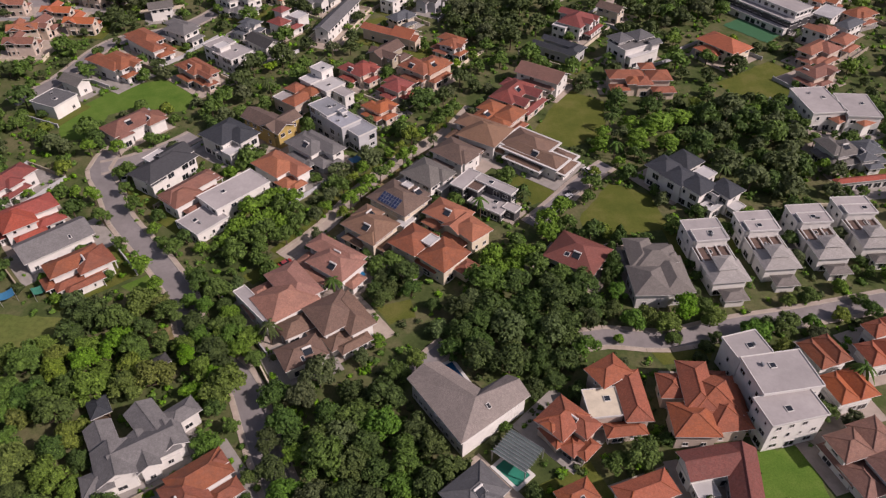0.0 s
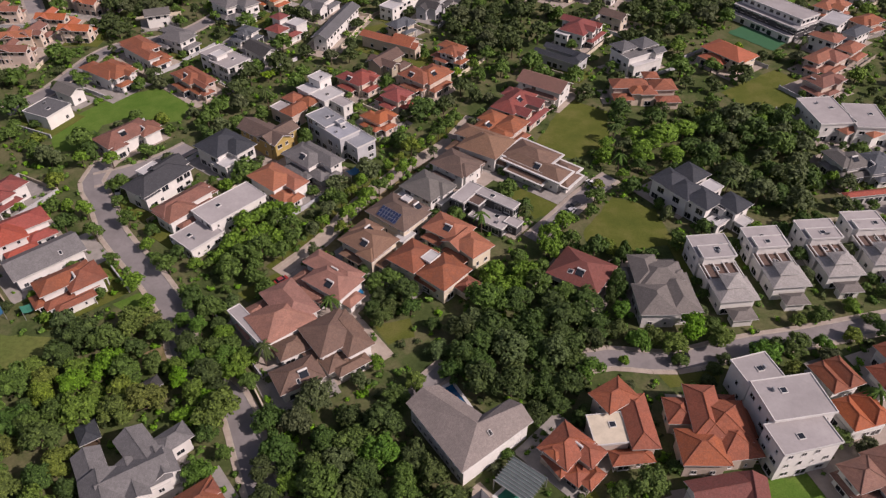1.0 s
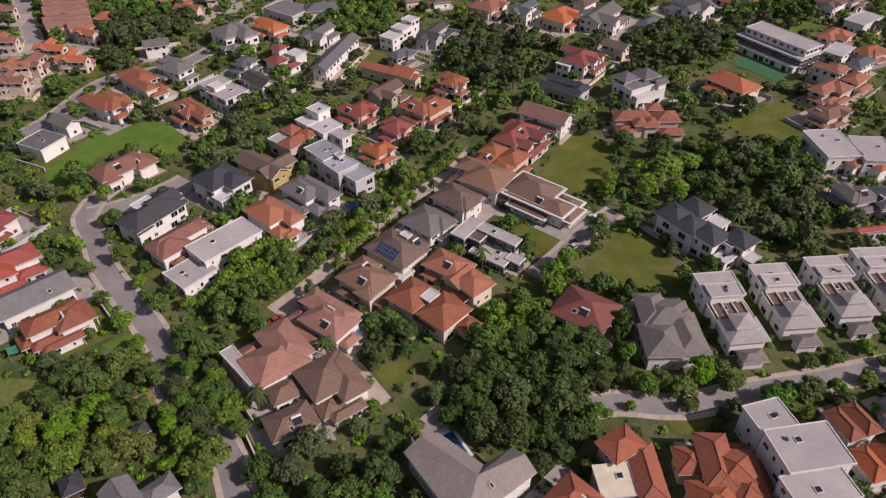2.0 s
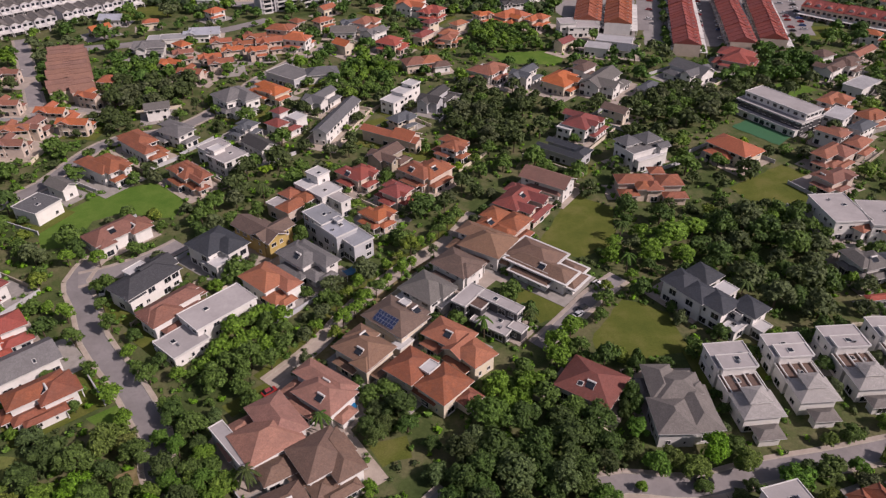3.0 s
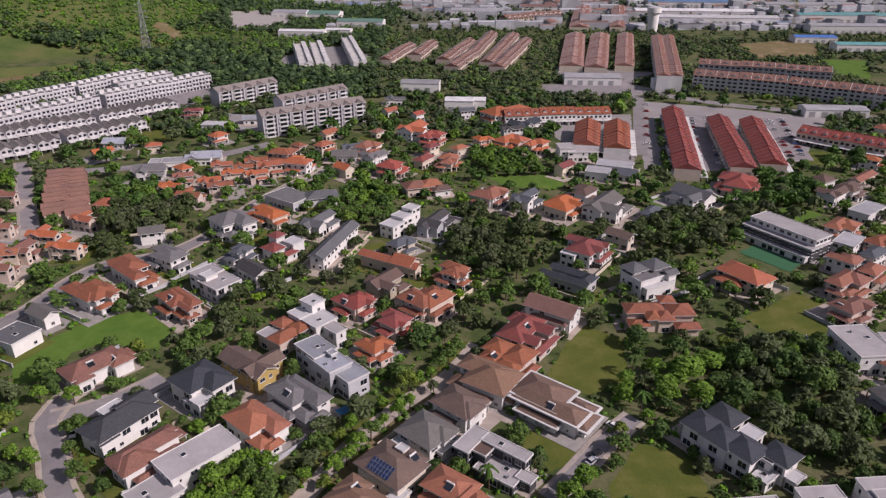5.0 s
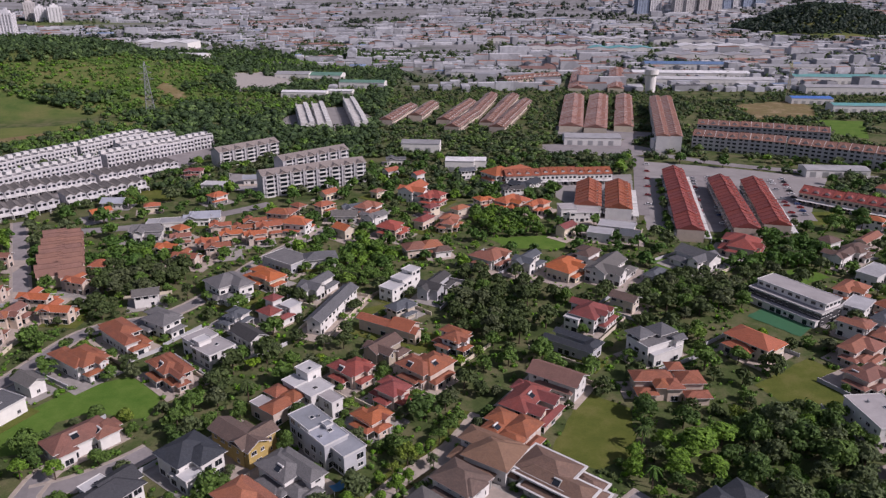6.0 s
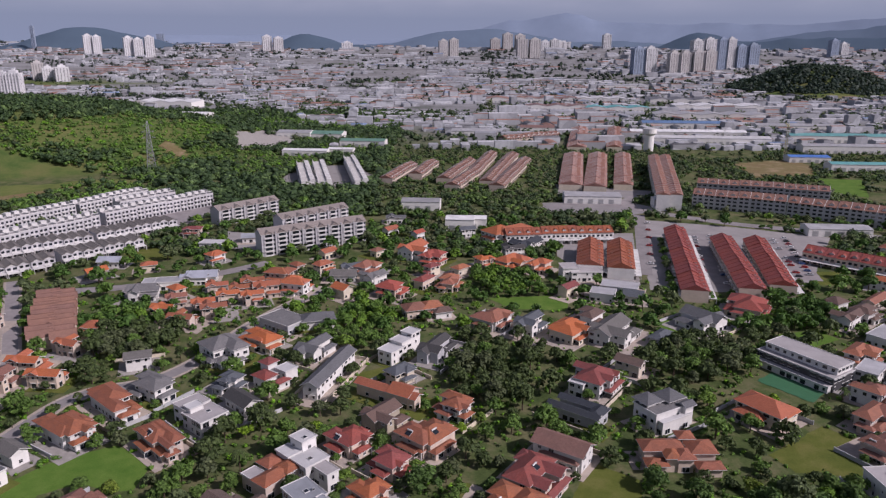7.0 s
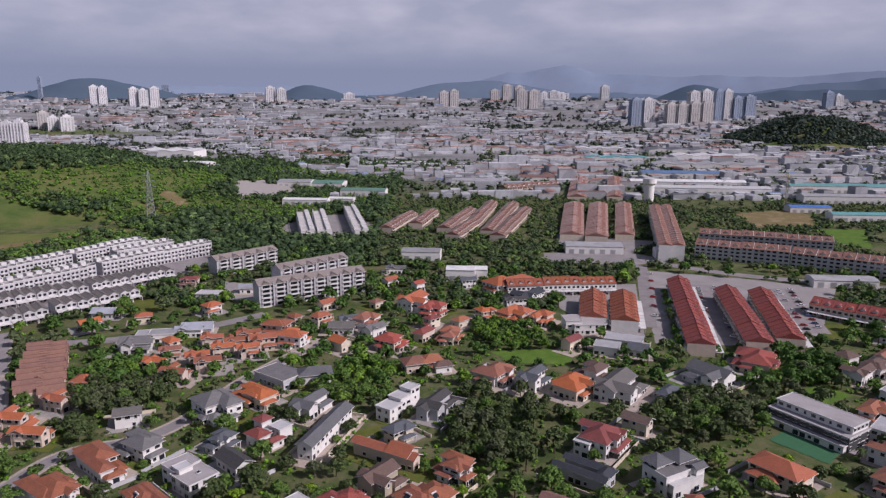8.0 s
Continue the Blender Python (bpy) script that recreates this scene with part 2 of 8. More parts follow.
MEADOW = ground_mat("rough_meadow", ((0.3, (0.07, 0.11, 0.025)), (0.55, (0.13, 0.15, 0.045)), (0.75, (0.18, 0.16, 0.07))), 0.03, 0.8)
EARTH = ground_mat("bare_earth", ((0.3, (0.19, 0.125, 0.075)), (0.5, (0.16, 0.135, 0.06)), (0.7, (0.30, 0.22, 0.145))), 0.05, 0.8)
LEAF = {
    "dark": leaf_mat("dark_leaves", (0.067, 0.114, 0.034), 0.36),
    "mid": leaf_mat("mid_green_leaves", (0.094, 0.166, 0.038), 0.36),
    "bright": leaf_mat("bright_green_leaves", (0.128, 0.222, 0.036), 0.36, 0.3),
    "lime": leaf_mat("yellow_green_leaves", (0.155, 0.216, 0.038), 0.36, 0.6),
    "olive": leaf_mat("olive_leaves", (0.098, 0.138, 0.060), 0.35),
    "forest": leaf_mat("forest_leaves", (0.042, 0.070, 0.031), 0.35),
    # forest leaves for far distance: bluish haze and low contrast put into the colour
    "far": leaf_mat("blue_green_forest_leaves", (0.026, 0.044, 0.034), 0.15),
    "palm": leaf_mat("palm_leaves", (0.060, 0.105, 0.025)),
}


# ---- helpers of this scene ----
def mesh_of(name, verts, faces, mats, idx=None, uvs=None, smooth=False):
    me = bpy.data.meshes.new(name)
    me.from_pydata(verts, [], faces)
    for m in mats:
        me.materials.append(m)
    if idx is not None:
        me.polygons.foreach_set("material_index", idx)
    if uvs is not None:
        layer = me.uv_layers.new(name="UVMap")
        layer.data.foreach_set("uv", np.asarray(uvs, float).ravel())
    if smooth:
        me.polygons.foreach_set("use_smooth", [True] * len(faces))
    me.update()
    return me


def part(name, me, parent, m=None, label="", category=""):
    ob = new(name, me)
    ob.parent = parent
    if m is not None:
        ob.matrix_basis = m
    return tagged(ob, label=label, category=category)


def thing(name, m, label, category, group="", kind=""):
    e = new(name)
    e.empty_display_size = 1.0
    e.matrix_basis = m
    return tagged(e, label, category, group, kind)


class Shape:
    """Collects faces with UVs in metres on each face: u level, v up the slope."""

    def __init__(self):
        self.v, self.f, self.i, self.uv = [], [], [], []

    def face(self, pts, mat=0):
        k = len(self.v)
        pts = [Vector(p) for p in pts]
        self.v += [tuple(p) for p in pts]
        self.f.append(tuple(range(k, k + len(pts))))
        self.i.append(mat)
        n = (pts[1] - pts[0]).cross(pts[2] - pts[0])
        n = n.normalized() if n.length > 1e-9 else Vector((0, 0, 1))
        u = Vector((0, 0, 1)).cross(n)
        u = u.normalized() if u.length > 0.05 else Vector((1, 0, 0))
        w = n.cross(u)
        self.uv += [(p.dot(u), p.dot(w)) for p in pts]
        return self

    def box(self, x0, y0, z0, x1, y1, z1, mat=0, top=None, bottom=True):
        a = [(x0, y0), (x1, y0), (x1, y1), (x0, y1)]
        for j in range(4):
            p, q = a[j], a[(j + 1) % 4]
            self.face([(*p, z0), (*q, z0), (*q, z1), (*p, z1)], mat)
        self.face([(*p, z1) for p in a], mat if top is None else top)
        if bottom:
            self.face([(*p, z0) for p in reversed(a)], mat)
        return self

    def beam(self, p, q, r, mat=0):
        p, q = Vector(p), Vector(q)
        d = (q - p).normalized()
        s = d.cross(Vector((0, 0, 1)))
        s = (s.normalized() if s.length > 0.05 else Vector((1, 0, 0))) * r
        t = d.cross(s.normalized()) * r
        a = [p + s + t, p - s + t, p - s - t, p + s - t]
        b = [x + q - p for x in a]
        for j in range(4):
            self.face([a[j], b[j], b[(j + 1) % 4], a[(j + 1) % 4]], mat)
        self.face(a, mat).face(b[::-1], mat)
        return self

    def mesh(self, name, mats, smooth=False):
        return mesh_of(name, self.v, self.f, mats, self.i, self.uv, smooth)


# ---- the lie of the land ----
def smooth01(a):
    a = min(1.0, max(0.0, a))
    return a * a * (3 - 2 * a)


def land(x, y):
    """Height of the ground: level suburb, a wooded hill on the left, a low rise of two knolls, and the valley's far side."""
    d = math.hypot((x + 655) / 385, (y - 1050) / 290)
    z = 53 * smooth01(1.25 - d)
    d = math.hypot((x - 1085) / 245, (y - 2190) / 255)
    z += 66 * smooth01(1.15 - d)
    r = math.hypot(x, y)
    z += 122 * smooth01((r - 2500) / 2600) + 30 * smooth01((r - 3600) / 900) * noise.noise((x / 900, y / 900, 3.1))
    return max(z, 0.0)


def sheet(name, xs, ys, mat, zfun, mask=None):
    v, f, at = [], [], {}
    for j, y in enumerate(ys):
        for i, x in enumerate(xs):
            at[i, j] = len(v)
            v.append((x, y, zfun(x, y)))
    for j in range(len(ys) - 1):
        for i in range(len(xs) - 1):
            f.append((at[i, j], at[i + 1, j], at[i + 1, j + 1], at[i, j + 1]))
    return new(name, mesh_of(name, v, f, [mat], smooth=True))


def far_ground_mat():
    m, n, l, b = nodes_of("suburb_and_town_ground", 0.95, 0.1)
    geo = n.new("ShaderNodeNewGeometry").outputs["Position"]
    near = ramp(n, l, noise_node(n, l, geo, 0.07, 8, 0.65), ((0.3, (0.035, 0.055, 0.018)), (0.45, (0.065, 0.09, 0.03)), (0.60, (0.13, 0.125, 0.065)), (0.75, (0.06, 0.085, 0.028))))
    far = ramp(n, l, noise_node(n, l, geo, 0.012, 8, 0.7), ((0.30, (0.05, 0.07, 0.04)), (0.42, (0.17, 0.17, 0.17)), (0.66, (0.26, 0.26, 0.265)), (0.82, (0.07, 0.09, 0.06))))
    sep = n.new("ShaderNodeSeparateXYZ")
    l.new(geo, sep.inputs[0])
    r = n.new("ShaderNodeMapRange")
    r.inputs["From Min"].default_value, r.inputs["From Max"].default_value = 980, 1400
    l.new(sep.outputs["Y"], r.inputs["Value"])
    col = mixed(n, l, r.outputs[0], near, far)
    # rough meadow and scrub on the hill
    green = ramp(n, l, noise_node(n, l, geo, 0.02, 8, 0.7), ((0.35, (0.055, 0.098, 0.024)), (0.5, (0.095, 0.125, 0.036)), (0.64, (0.14, 0.14, 0.052)), (0.8, (0.22, 0.15, 0.09))))
    up = n.new("ShaderNodeMapRange")
    up.inputs["From Min"].default_value, up.inputs["From Max"].default_value = 0.3, 2.5
    l.new(sep.outputs["Z"], up.inputs["Value"])
    back = n.new("ShaderNodeMapRange")
    back.inputs["From Min"].default_value, back.inputs["From Max"].default_value = 2450, 2700
    back.inputs["To Min"].default_value, back.inputs["To Max"].default_value = 1.0, 0.0
    l.new(sep.outputs["Y"], back.inputs["Value"])
    both = n.new("ShaderNodeMath")
    both.operation = "MULTIPLY"
    l.new(up.outputs[0], both.inputs[0])
    l.new(back.outputs[0], both.inputs[1])
    col = mixed(n, l, both.outputs[0], col, green)
    f = noise_node(n, l, geo, 1.2, 4, 0.7)
    col = mixed(n, l, 0.5, col, ramp(n, l, f, ((0.3, (0.55, 0.55, 0.55)), (0.7, (1.35, 1.35, 1.35)))), "MULTIPLY")
    l.new(col, b.inputs["Base Color"])
    bumped(n, l, b, f, 0.3, 0.2)
    return m


xs = sorted({*range(-5200, 5201, 130), *range(-1000, 1001, 26)})
ys = sorted({*range(-700, 5001, 100), *range(500, 1400, 26)})
tagged(sheet("ground", xs, ys, far_ground_mat(), land), "uneven garden soil and leaf litter reaching to the horizon", "ground", kind="structure")


def strip(pts, width, z, skirt=0.0):
    """Quads along a smoothed line."""
    p = [Vector((x, y)) for x, y in pts]
    line = []
    for k in range(len(p) - 1):
        a, b, c, d = p[max(k - 1, 0)], p[k], p[k + 1], p[min(k + 2, len(p) - 1)]
        n = max(2, int((c - b).length / 5))
        for s in range(n):
            t = s / n
            line.append(0.5 * (2 * b + (c - a) * t + (2 * a - 5 * b + 4 * c - d) * t * t + (3 * b - a - 3 * c + d) * t ** 3))
    line.append(p[-1])
    left, right = [], []
    for k, q in enumerate(line):
        d = (line[min(k + 1, len(line) - 1)] - line[max(k - 1, 0)]).normalized()
        s = Vector((-d.y, d.x)) * width / 2
        left.append(q + s)
        right.append(q - s)
    return line, left, right


ROADS = []  # (points, half width) to keep trees and sheds off


def road(width, *pts, kerb=True, mat=None, name="road", z=None):
    z = z or 0.08 + 0.006 * len(ROADS)
    line, left, right = strip(pts, width, z)
    s = Shape()
    for k in range(len(line) - 1):
        s.face([(*right[k], z), (*right[k + 1], z), (*left[k + 1], z), (*left[k], z)])
    ob = tagged(new(name, s.mesh(name, [mat or ASPHALT])), "worn grey asphalt road with patched surface", "road", kind="structure")
    if kerb:
        for side, out in ((left, 1), (right, -1)):
            c = Shape()
            for k in range(len(line) - 1):
                a, b = side[k], side[k + 1]
                d = (b - a).normalized()
                o = Vector((-d.y, d.x)) * out * 0.3
                w = Vector((-d.y, d.x)) * out * 1.5
                if out > 0:
                    c.face([(*a, 0.0), (*b, 0.0), (*b, 0.2), (*a, 0.2)][::-1])
                    c.face([(*a, 0.2), (*b, 0.2), (*(b + o), 0.2), (*(a + o), 0.2)], 0)
                    c.face([(*(a + o), 0.19), (*(b + o), 0.19), (*(b + w), 0.16), (*(a + w), 0.16)], 1)
                else:
                    c.face([(*a, 0.0), (*b, 0.0), (*b, 0.2), (*a, 0.2)])
                    c.face([(*a, 0.2), (*(a + o), 0.2), (*(b + o), 0.2), (*b, 0.2)], 0)
                    c.face([(*(a + o), 0.19), (*(a + w), 0.16), (*(b + w), 0.16), (*(b + o), 0.19)], 1)
            part("kerb", c.mesh("kerb", [KERB, PAVING]), ob, label="raised concrete kerb and verge")
    ROADS.append((line, width / 2 + (1.2 if kerb else 0.3)))
    return ob


LAWNS = []


def lawn(*pts, mat=None, label="open lawn of mown grass", z=None, name="lawn", keep=True):
    """A patch with a softly uneven edge."""
    z = z or 0.03 + 0.002 * len(LAWNS)
    p = [Vector(q) for q in pts]
    edge = []
    for k in range(len(p)):
        a, b = p[k], p[(k + 1) % len(p)]
        n = max(1, int((b - a).length / 3))
        edge += [a.lerp(b, s / n) for s in range(n)]
    edge = [q + Vector((noise.noise((q.x * 0.3, q.y * 0.3, 1)), noise.noise((q.x * 0.3, q.y * 0.3, 7)))) * 0.9 for q in edge]
    s = Shape()
    s.face([(q.x, q.y, z) for q in edge] if signed(p) > 0 else [(q.x, q.y, z) for q in reversed(edge)])
    if keep:
        LAWNS.append([tuple(q) for q in pts])
    return tagged(new(name, s.mesh(name, [mat or GRASS])), label, "lawn", kind="structure")


def signed(p):
    return sum(p[k][0] * p[(k + 1) % len(p)][1] - p[k][1] * p[(k + 1) % len(p)][0] for k in range(len(p)))


def inside(x, y, poly):
    hit, n = False, len(poly)
    for k in range(n):
        (x0, y0), (x1, y1) = poly[k], poly[(k + 1) % n]
        if (y0 > y) != (y1 > y) and x < (x1 - x0) * (y - y0) / (y1 - y0) + x0:
            hit = not hit
    return hit


# ---- houses ----
PLOTS = []
FOOT = []  # footprints: x, y, half width, half depth, cos, sin


def clearance(x, y):
    best = 99.0
    for fx, fy, hw, hd, c, s in FOOT:
        dx, dy = x - fx, y - fy
        if abs(dx) + abs(dy) > 60:
            continue
        u, v = abs(dx * c + dy * s) - hw, abs(-dx * s + dy * c) - hd
        best = min(best, math.hypot(max(u, 0), max(v, 0)) if max(u, v) > 0 else max(u, v))
    return best


def road_gap(x, y):
    best, p = 99.0, Vector((x, y))
    for line, half in ROADS:
        for q in line:
            if abs(q.x - x) < 12 and abs(q.y - y) < 12:
                best = min(best, (q - p).length - half)
    return best


def window_meshes(w, h):
    f = Shape()
    t, o = 0.09, 0.09
    f.box(-w / 2, -o, 0, -w / 2 + t, 0.02, h).box(w / 2 - t, -o, 0, w / 2, 0.02, h)
    f.box(-w / 2 + t, -o, 0, w / 2 - t, 0.02, t).box(-w / 2 + t, -o, h - t, w / 2 - t, 0.02, h)
    if w > 1.2:
        f.box(-0.035, -o + 0.02, t, 0.035, 0.02, h - t)
    f.box(-w / 2 - 0.12, -o - 0.14, -0.1, w / 2 + 0.12, 0.02, -0.001)
    g = Shape().face([(-w / 2 + t, -0.025, t), (w / 2 - t, -0.025, t), (w / 2 - t, -0.025, h - t), (-w / 2 + t, -0.025, h - t)])
    whole = Shape()
    whole.v, whole.f, whole.i, whole.uv = list(f.v), list(f.f), list(f.i), list(f.uv)
    whole.face([(-w / 2 + t, -0.025, t), (w / 2 - t, -0.025, t), (w / 2 - t, -0.025, h - t), (-w / 2 + t, -0.025, h - t)], 1)
    return f.mesh("window", [TRIM]), g.mesh("pane", [GLASS]), whole.mesh("window", [TRIM, GLASS])


WINDOWS = {k: window_meshes(*k) for k in ((1.3, 1.3), (2.0, 1.4), (0.7, 1.0), (2.6, 2.1), (1.0, 1.5))}


def hip_roof(s, cx, cy, w, d, z, slope, over, rc, fascia, gable=False, wall=None, ends=None):
    """Adds a hip or gable roof to the shapes; returns the height of the ridge."""
    a, b = w / 2 + over, d / 2 + over
    long_x = a >= b
    if not long_x:
        P = lambda u, v, h: (cx - v, cy + u, h)  # noqa: E731
        a, b = b, a
    else:
        P = lambda u, v, h: (cx + u, cy + v, h)  # noqa: E731
    rise = b * slope
    top = z + rise
    t = 0.22
    r = a - (0.0 if gable else b)
    A, B, C, D = P(-a, -b, z), P(a, -b, z), P(a, b, z), P(-a, b, z)
    if r < 0.3 and not gable:
        E = F = P(0, 0, top)
        for q, k in ((A, B), (B, C), (C, D), (D, A)):
            s.face([q, k, E])
    else:
        E, F = P(-r, 0, top), P(r, 0, top)
        s.face([A, B, F, E])
        s.face([C, D, E, F])
        if not gable:
            s.face([B, C, F])
            s.face([D, A, E])
    lo = z - t
    low = [P(-a, -b, lo), P(a, -b, lo), P(a, b, lo), P(-a, b, lo)]
    if gable:
        for q, k, i, j in ((0, 1, A, B), (2, 3, C, D)):
            fascia.face([low[q], low[k], j, i])
        ins = over
        for e, sgn in ((E, -1), (F, 1)):
            # barge boards and the wall's triangle
            x = sgn * a
            for y0 in (-b, b):
                p, q = P(x, y0, z), P(x, 0, top)
                p2, q2 = P(x, y0, lo), P(x, 0, top - t)
                fascia.face([p2, q2, q, p])
            if wall is not None:
                xw = sgn * (a - ins)
                zz = z - t
                wall.face([P(xw, -(b - ins), zz), P(xw, b - ins, zz), P(xw, 0, zz + (b - ins) * slope)] if sgn > 0 else [P(xw, b - ins, zz), P(xw, -(b - ins), zz), P(xw, 0, zz + (b - ins) * slope)])
        s.face([P(-a, -b, lo), P(-a, 0, top - t), P(a, 0, top - t), P(a, -b, lo)])
        s.face([P(-a, b, lo), P(a, b, lo), P(a, 0, top - t), P(-a, 0, top - t)])
    else:
        for j in range(4):
            q, k = low[j], low[(j + 1) % 4]
            fascia.face([q, k, (*k[:2], z), (*q[:2], z)])
        fascia.face(low[::-1])
    if rc is not None:
        if E != F:
            rc.append((E, F))
        if not gable:
            for q, k in ((A, E), (D, E), (B, F), (C, F)):
                rc.append((q, k))
    return top


HOUSE_WORDS = {"hip": "hip roof", "gable": "gable roof", "flat": "flat roof", "twin": "paired hip roofs"}
WALL_WORDS = {"white": "white", "cream": "cream", "peach": "peach-painted", "sand": "sand-coloured", "yellow": "ochre-yellow", "ash": "grey", "black": "black and white", "wood": "dark timber", "pearl": "pearl-white"}
ROOF_WORDS = {"orange": "orange clay-tile", "coral": "bright orange tile", "rust": "rust-brown tile", "red": "dark red tile", "pink": "faded pink-brown tile", "brown": "brown tile", "umber": "dark brown tile", "taupe": "grey-brown tile",
              "grey": "grey tile", "stone": "stone-grey tile", "clay": "clay-brown tile", "maroon": "maroon tile", "slate": "slate-grey tile", "dark": "charcoal tile", "silver": "silver-grey tile", "pale": "pale grey concrete", "cream": "cream concrete", "white": "white concrete", "steel": "blue-grey sheet", "ash": "light grey sheet"}


def villa(vol, rng):
    """Breaks a large rectangle into crossing hips and low ground-floor wings inside its outline."""
    x, y, w, d, r, e, kind = vol
    c, s = math.cos(radians(r)), math.sin(radians(r))

    def piece(u0, u1, v0, v1, eave, form="hip"):
        u, v = (u0 + u1) / 2 * w, (v0 + v1) / 2 * d
        return (x + u * c - v * s, y + u * s + v * c, (u1 - u0) * w, (v1 - v0) * d, r, eave, form)

    flip, turn = rng.choice((-1, 1)), rng.choice((-1, 1))
    span = lambda a, b, k: (a, b) if k > 0 else (-b, -a)  # noqa: E731
    out = [piece(*span(-0.5, rng.uniform(0.36, 0.5), flip), *span(-0.5, rng.uniform(0.18, 0.28), turn), e)]
    out.append(piece(*span(-0.08, 0.5, flip), *span(-0.5 + rng.uniform(0.04, 0.12), 0.5, turn), e + rng.choice((-0.35, 0.3))))
    out.append(piece(*span(-0.5, -0.02, flip), *span(0.12, 0.5, turn), 3.25))
    if rng.random() < 0.5:
        out.append(piece(*span(-0.5, -0.2, flip), *span(-0.36, -0.04, turn), e + 0.5))
    out.append(piece(-0.38, rng.uniform(0.1, 0.34), -0.5 - 2.4 / d, -0.42, 3.2))
    if rng.random() < 0.6:
        out.append(piece(-0.5 - 2.2 / w, -0.42, rng.uniform(-0.34, -0.1), 0.3, 3.2))
    if y > 215 and rng.random() < 0.6:
        out.append(piece(*span(-0.3, 0.02, flip), -0.62, -0.1, e + 0.2, "gable"))
    return out


CAPS = {}


def ridge_piece(roof, shade):
    """A half-round run of ridge tiles, one metre long, laid end to end by stretching."""
    if (roof, shade) not in CAPS:
        s = Shape()
        ring = [(0.15 * math.cos(a), 0.02 + 0.1 * math.sin(a)) for a in (0, 0.9, 1.57, 2.24, 3.14159)]
        for (y0, z0), (y1, z1) in zip(ring, ring[1:]):
            s.face([(0, y0, z0), (1, y0, z0), (1, y1, z1), (0, y1, z1)])
        CAPS[roof, shade] = s.mesh("ridge_cap", [roof_mat(roof, shade)])
    return CAPS[roof, shade]


def far_glazing(s, ww, dd, e, turn, rng):
    """Window bays with hoods and sills on the walls of a far house, storey by storey."""
    for side in range(4):
        ang = turn + 90 * side
        if math.sin(radians(ang - 90)) > 0.2:
            continue
        length, out = (ww, dd / 2) if side % 2 == 0 else (dd, ww / 2)
        c, n = ((1, 0), (0, 1), (-1, 0), (0, -1))[side], ((0, -1), (1, 0), (0, 1), (-1, 0))[side]
        at = lambda u, o, z: (c[0] * u + n[0] * (out + o), c[1] * u + n[1] * (out + o), z)  # noqa: E731
        floor = 0
        while floor * 3.2 + 2.5 < e:
            count = max(1, int(length / rng.uniform(2.6, 3.4)))
            for k in range(count):
                if rng.random() < 0.15:
                    continue
                u, half = (k + 0.5 - count / 2) * length / count, rng.choice((0.5, 0.7, 1.0, 1.15))
                z0, z1 = floor * 3.2 + (0.2 if floor == 0 and half > 0.9 else 0.95), floor * 3.2 + 2.35
                s.face([at(u - half, 0.03, z0), at(u + half, 0.03, z0), at(u + half, 0.03, z1), at(u - half, 0.03, z1)], 1)
                for a, b in ((z1, 0.3), (z0 - 0.14, 0.16)):
                    q = [at(u - half - 0.15, 0, a), at(u + half + 0.15, 0, a), at(u + half + 0.15, b, a), at(u - half - 0.15, b, a)]
                    s.face([(*p[:2], p[2] + 0.14) for p in q][::-1], 2).face([q[3], q[2], (*q[2][:2], a + 0.14), (*q[3][:2], a + 0.14)], 2).face(q, 2)
            floor += 1


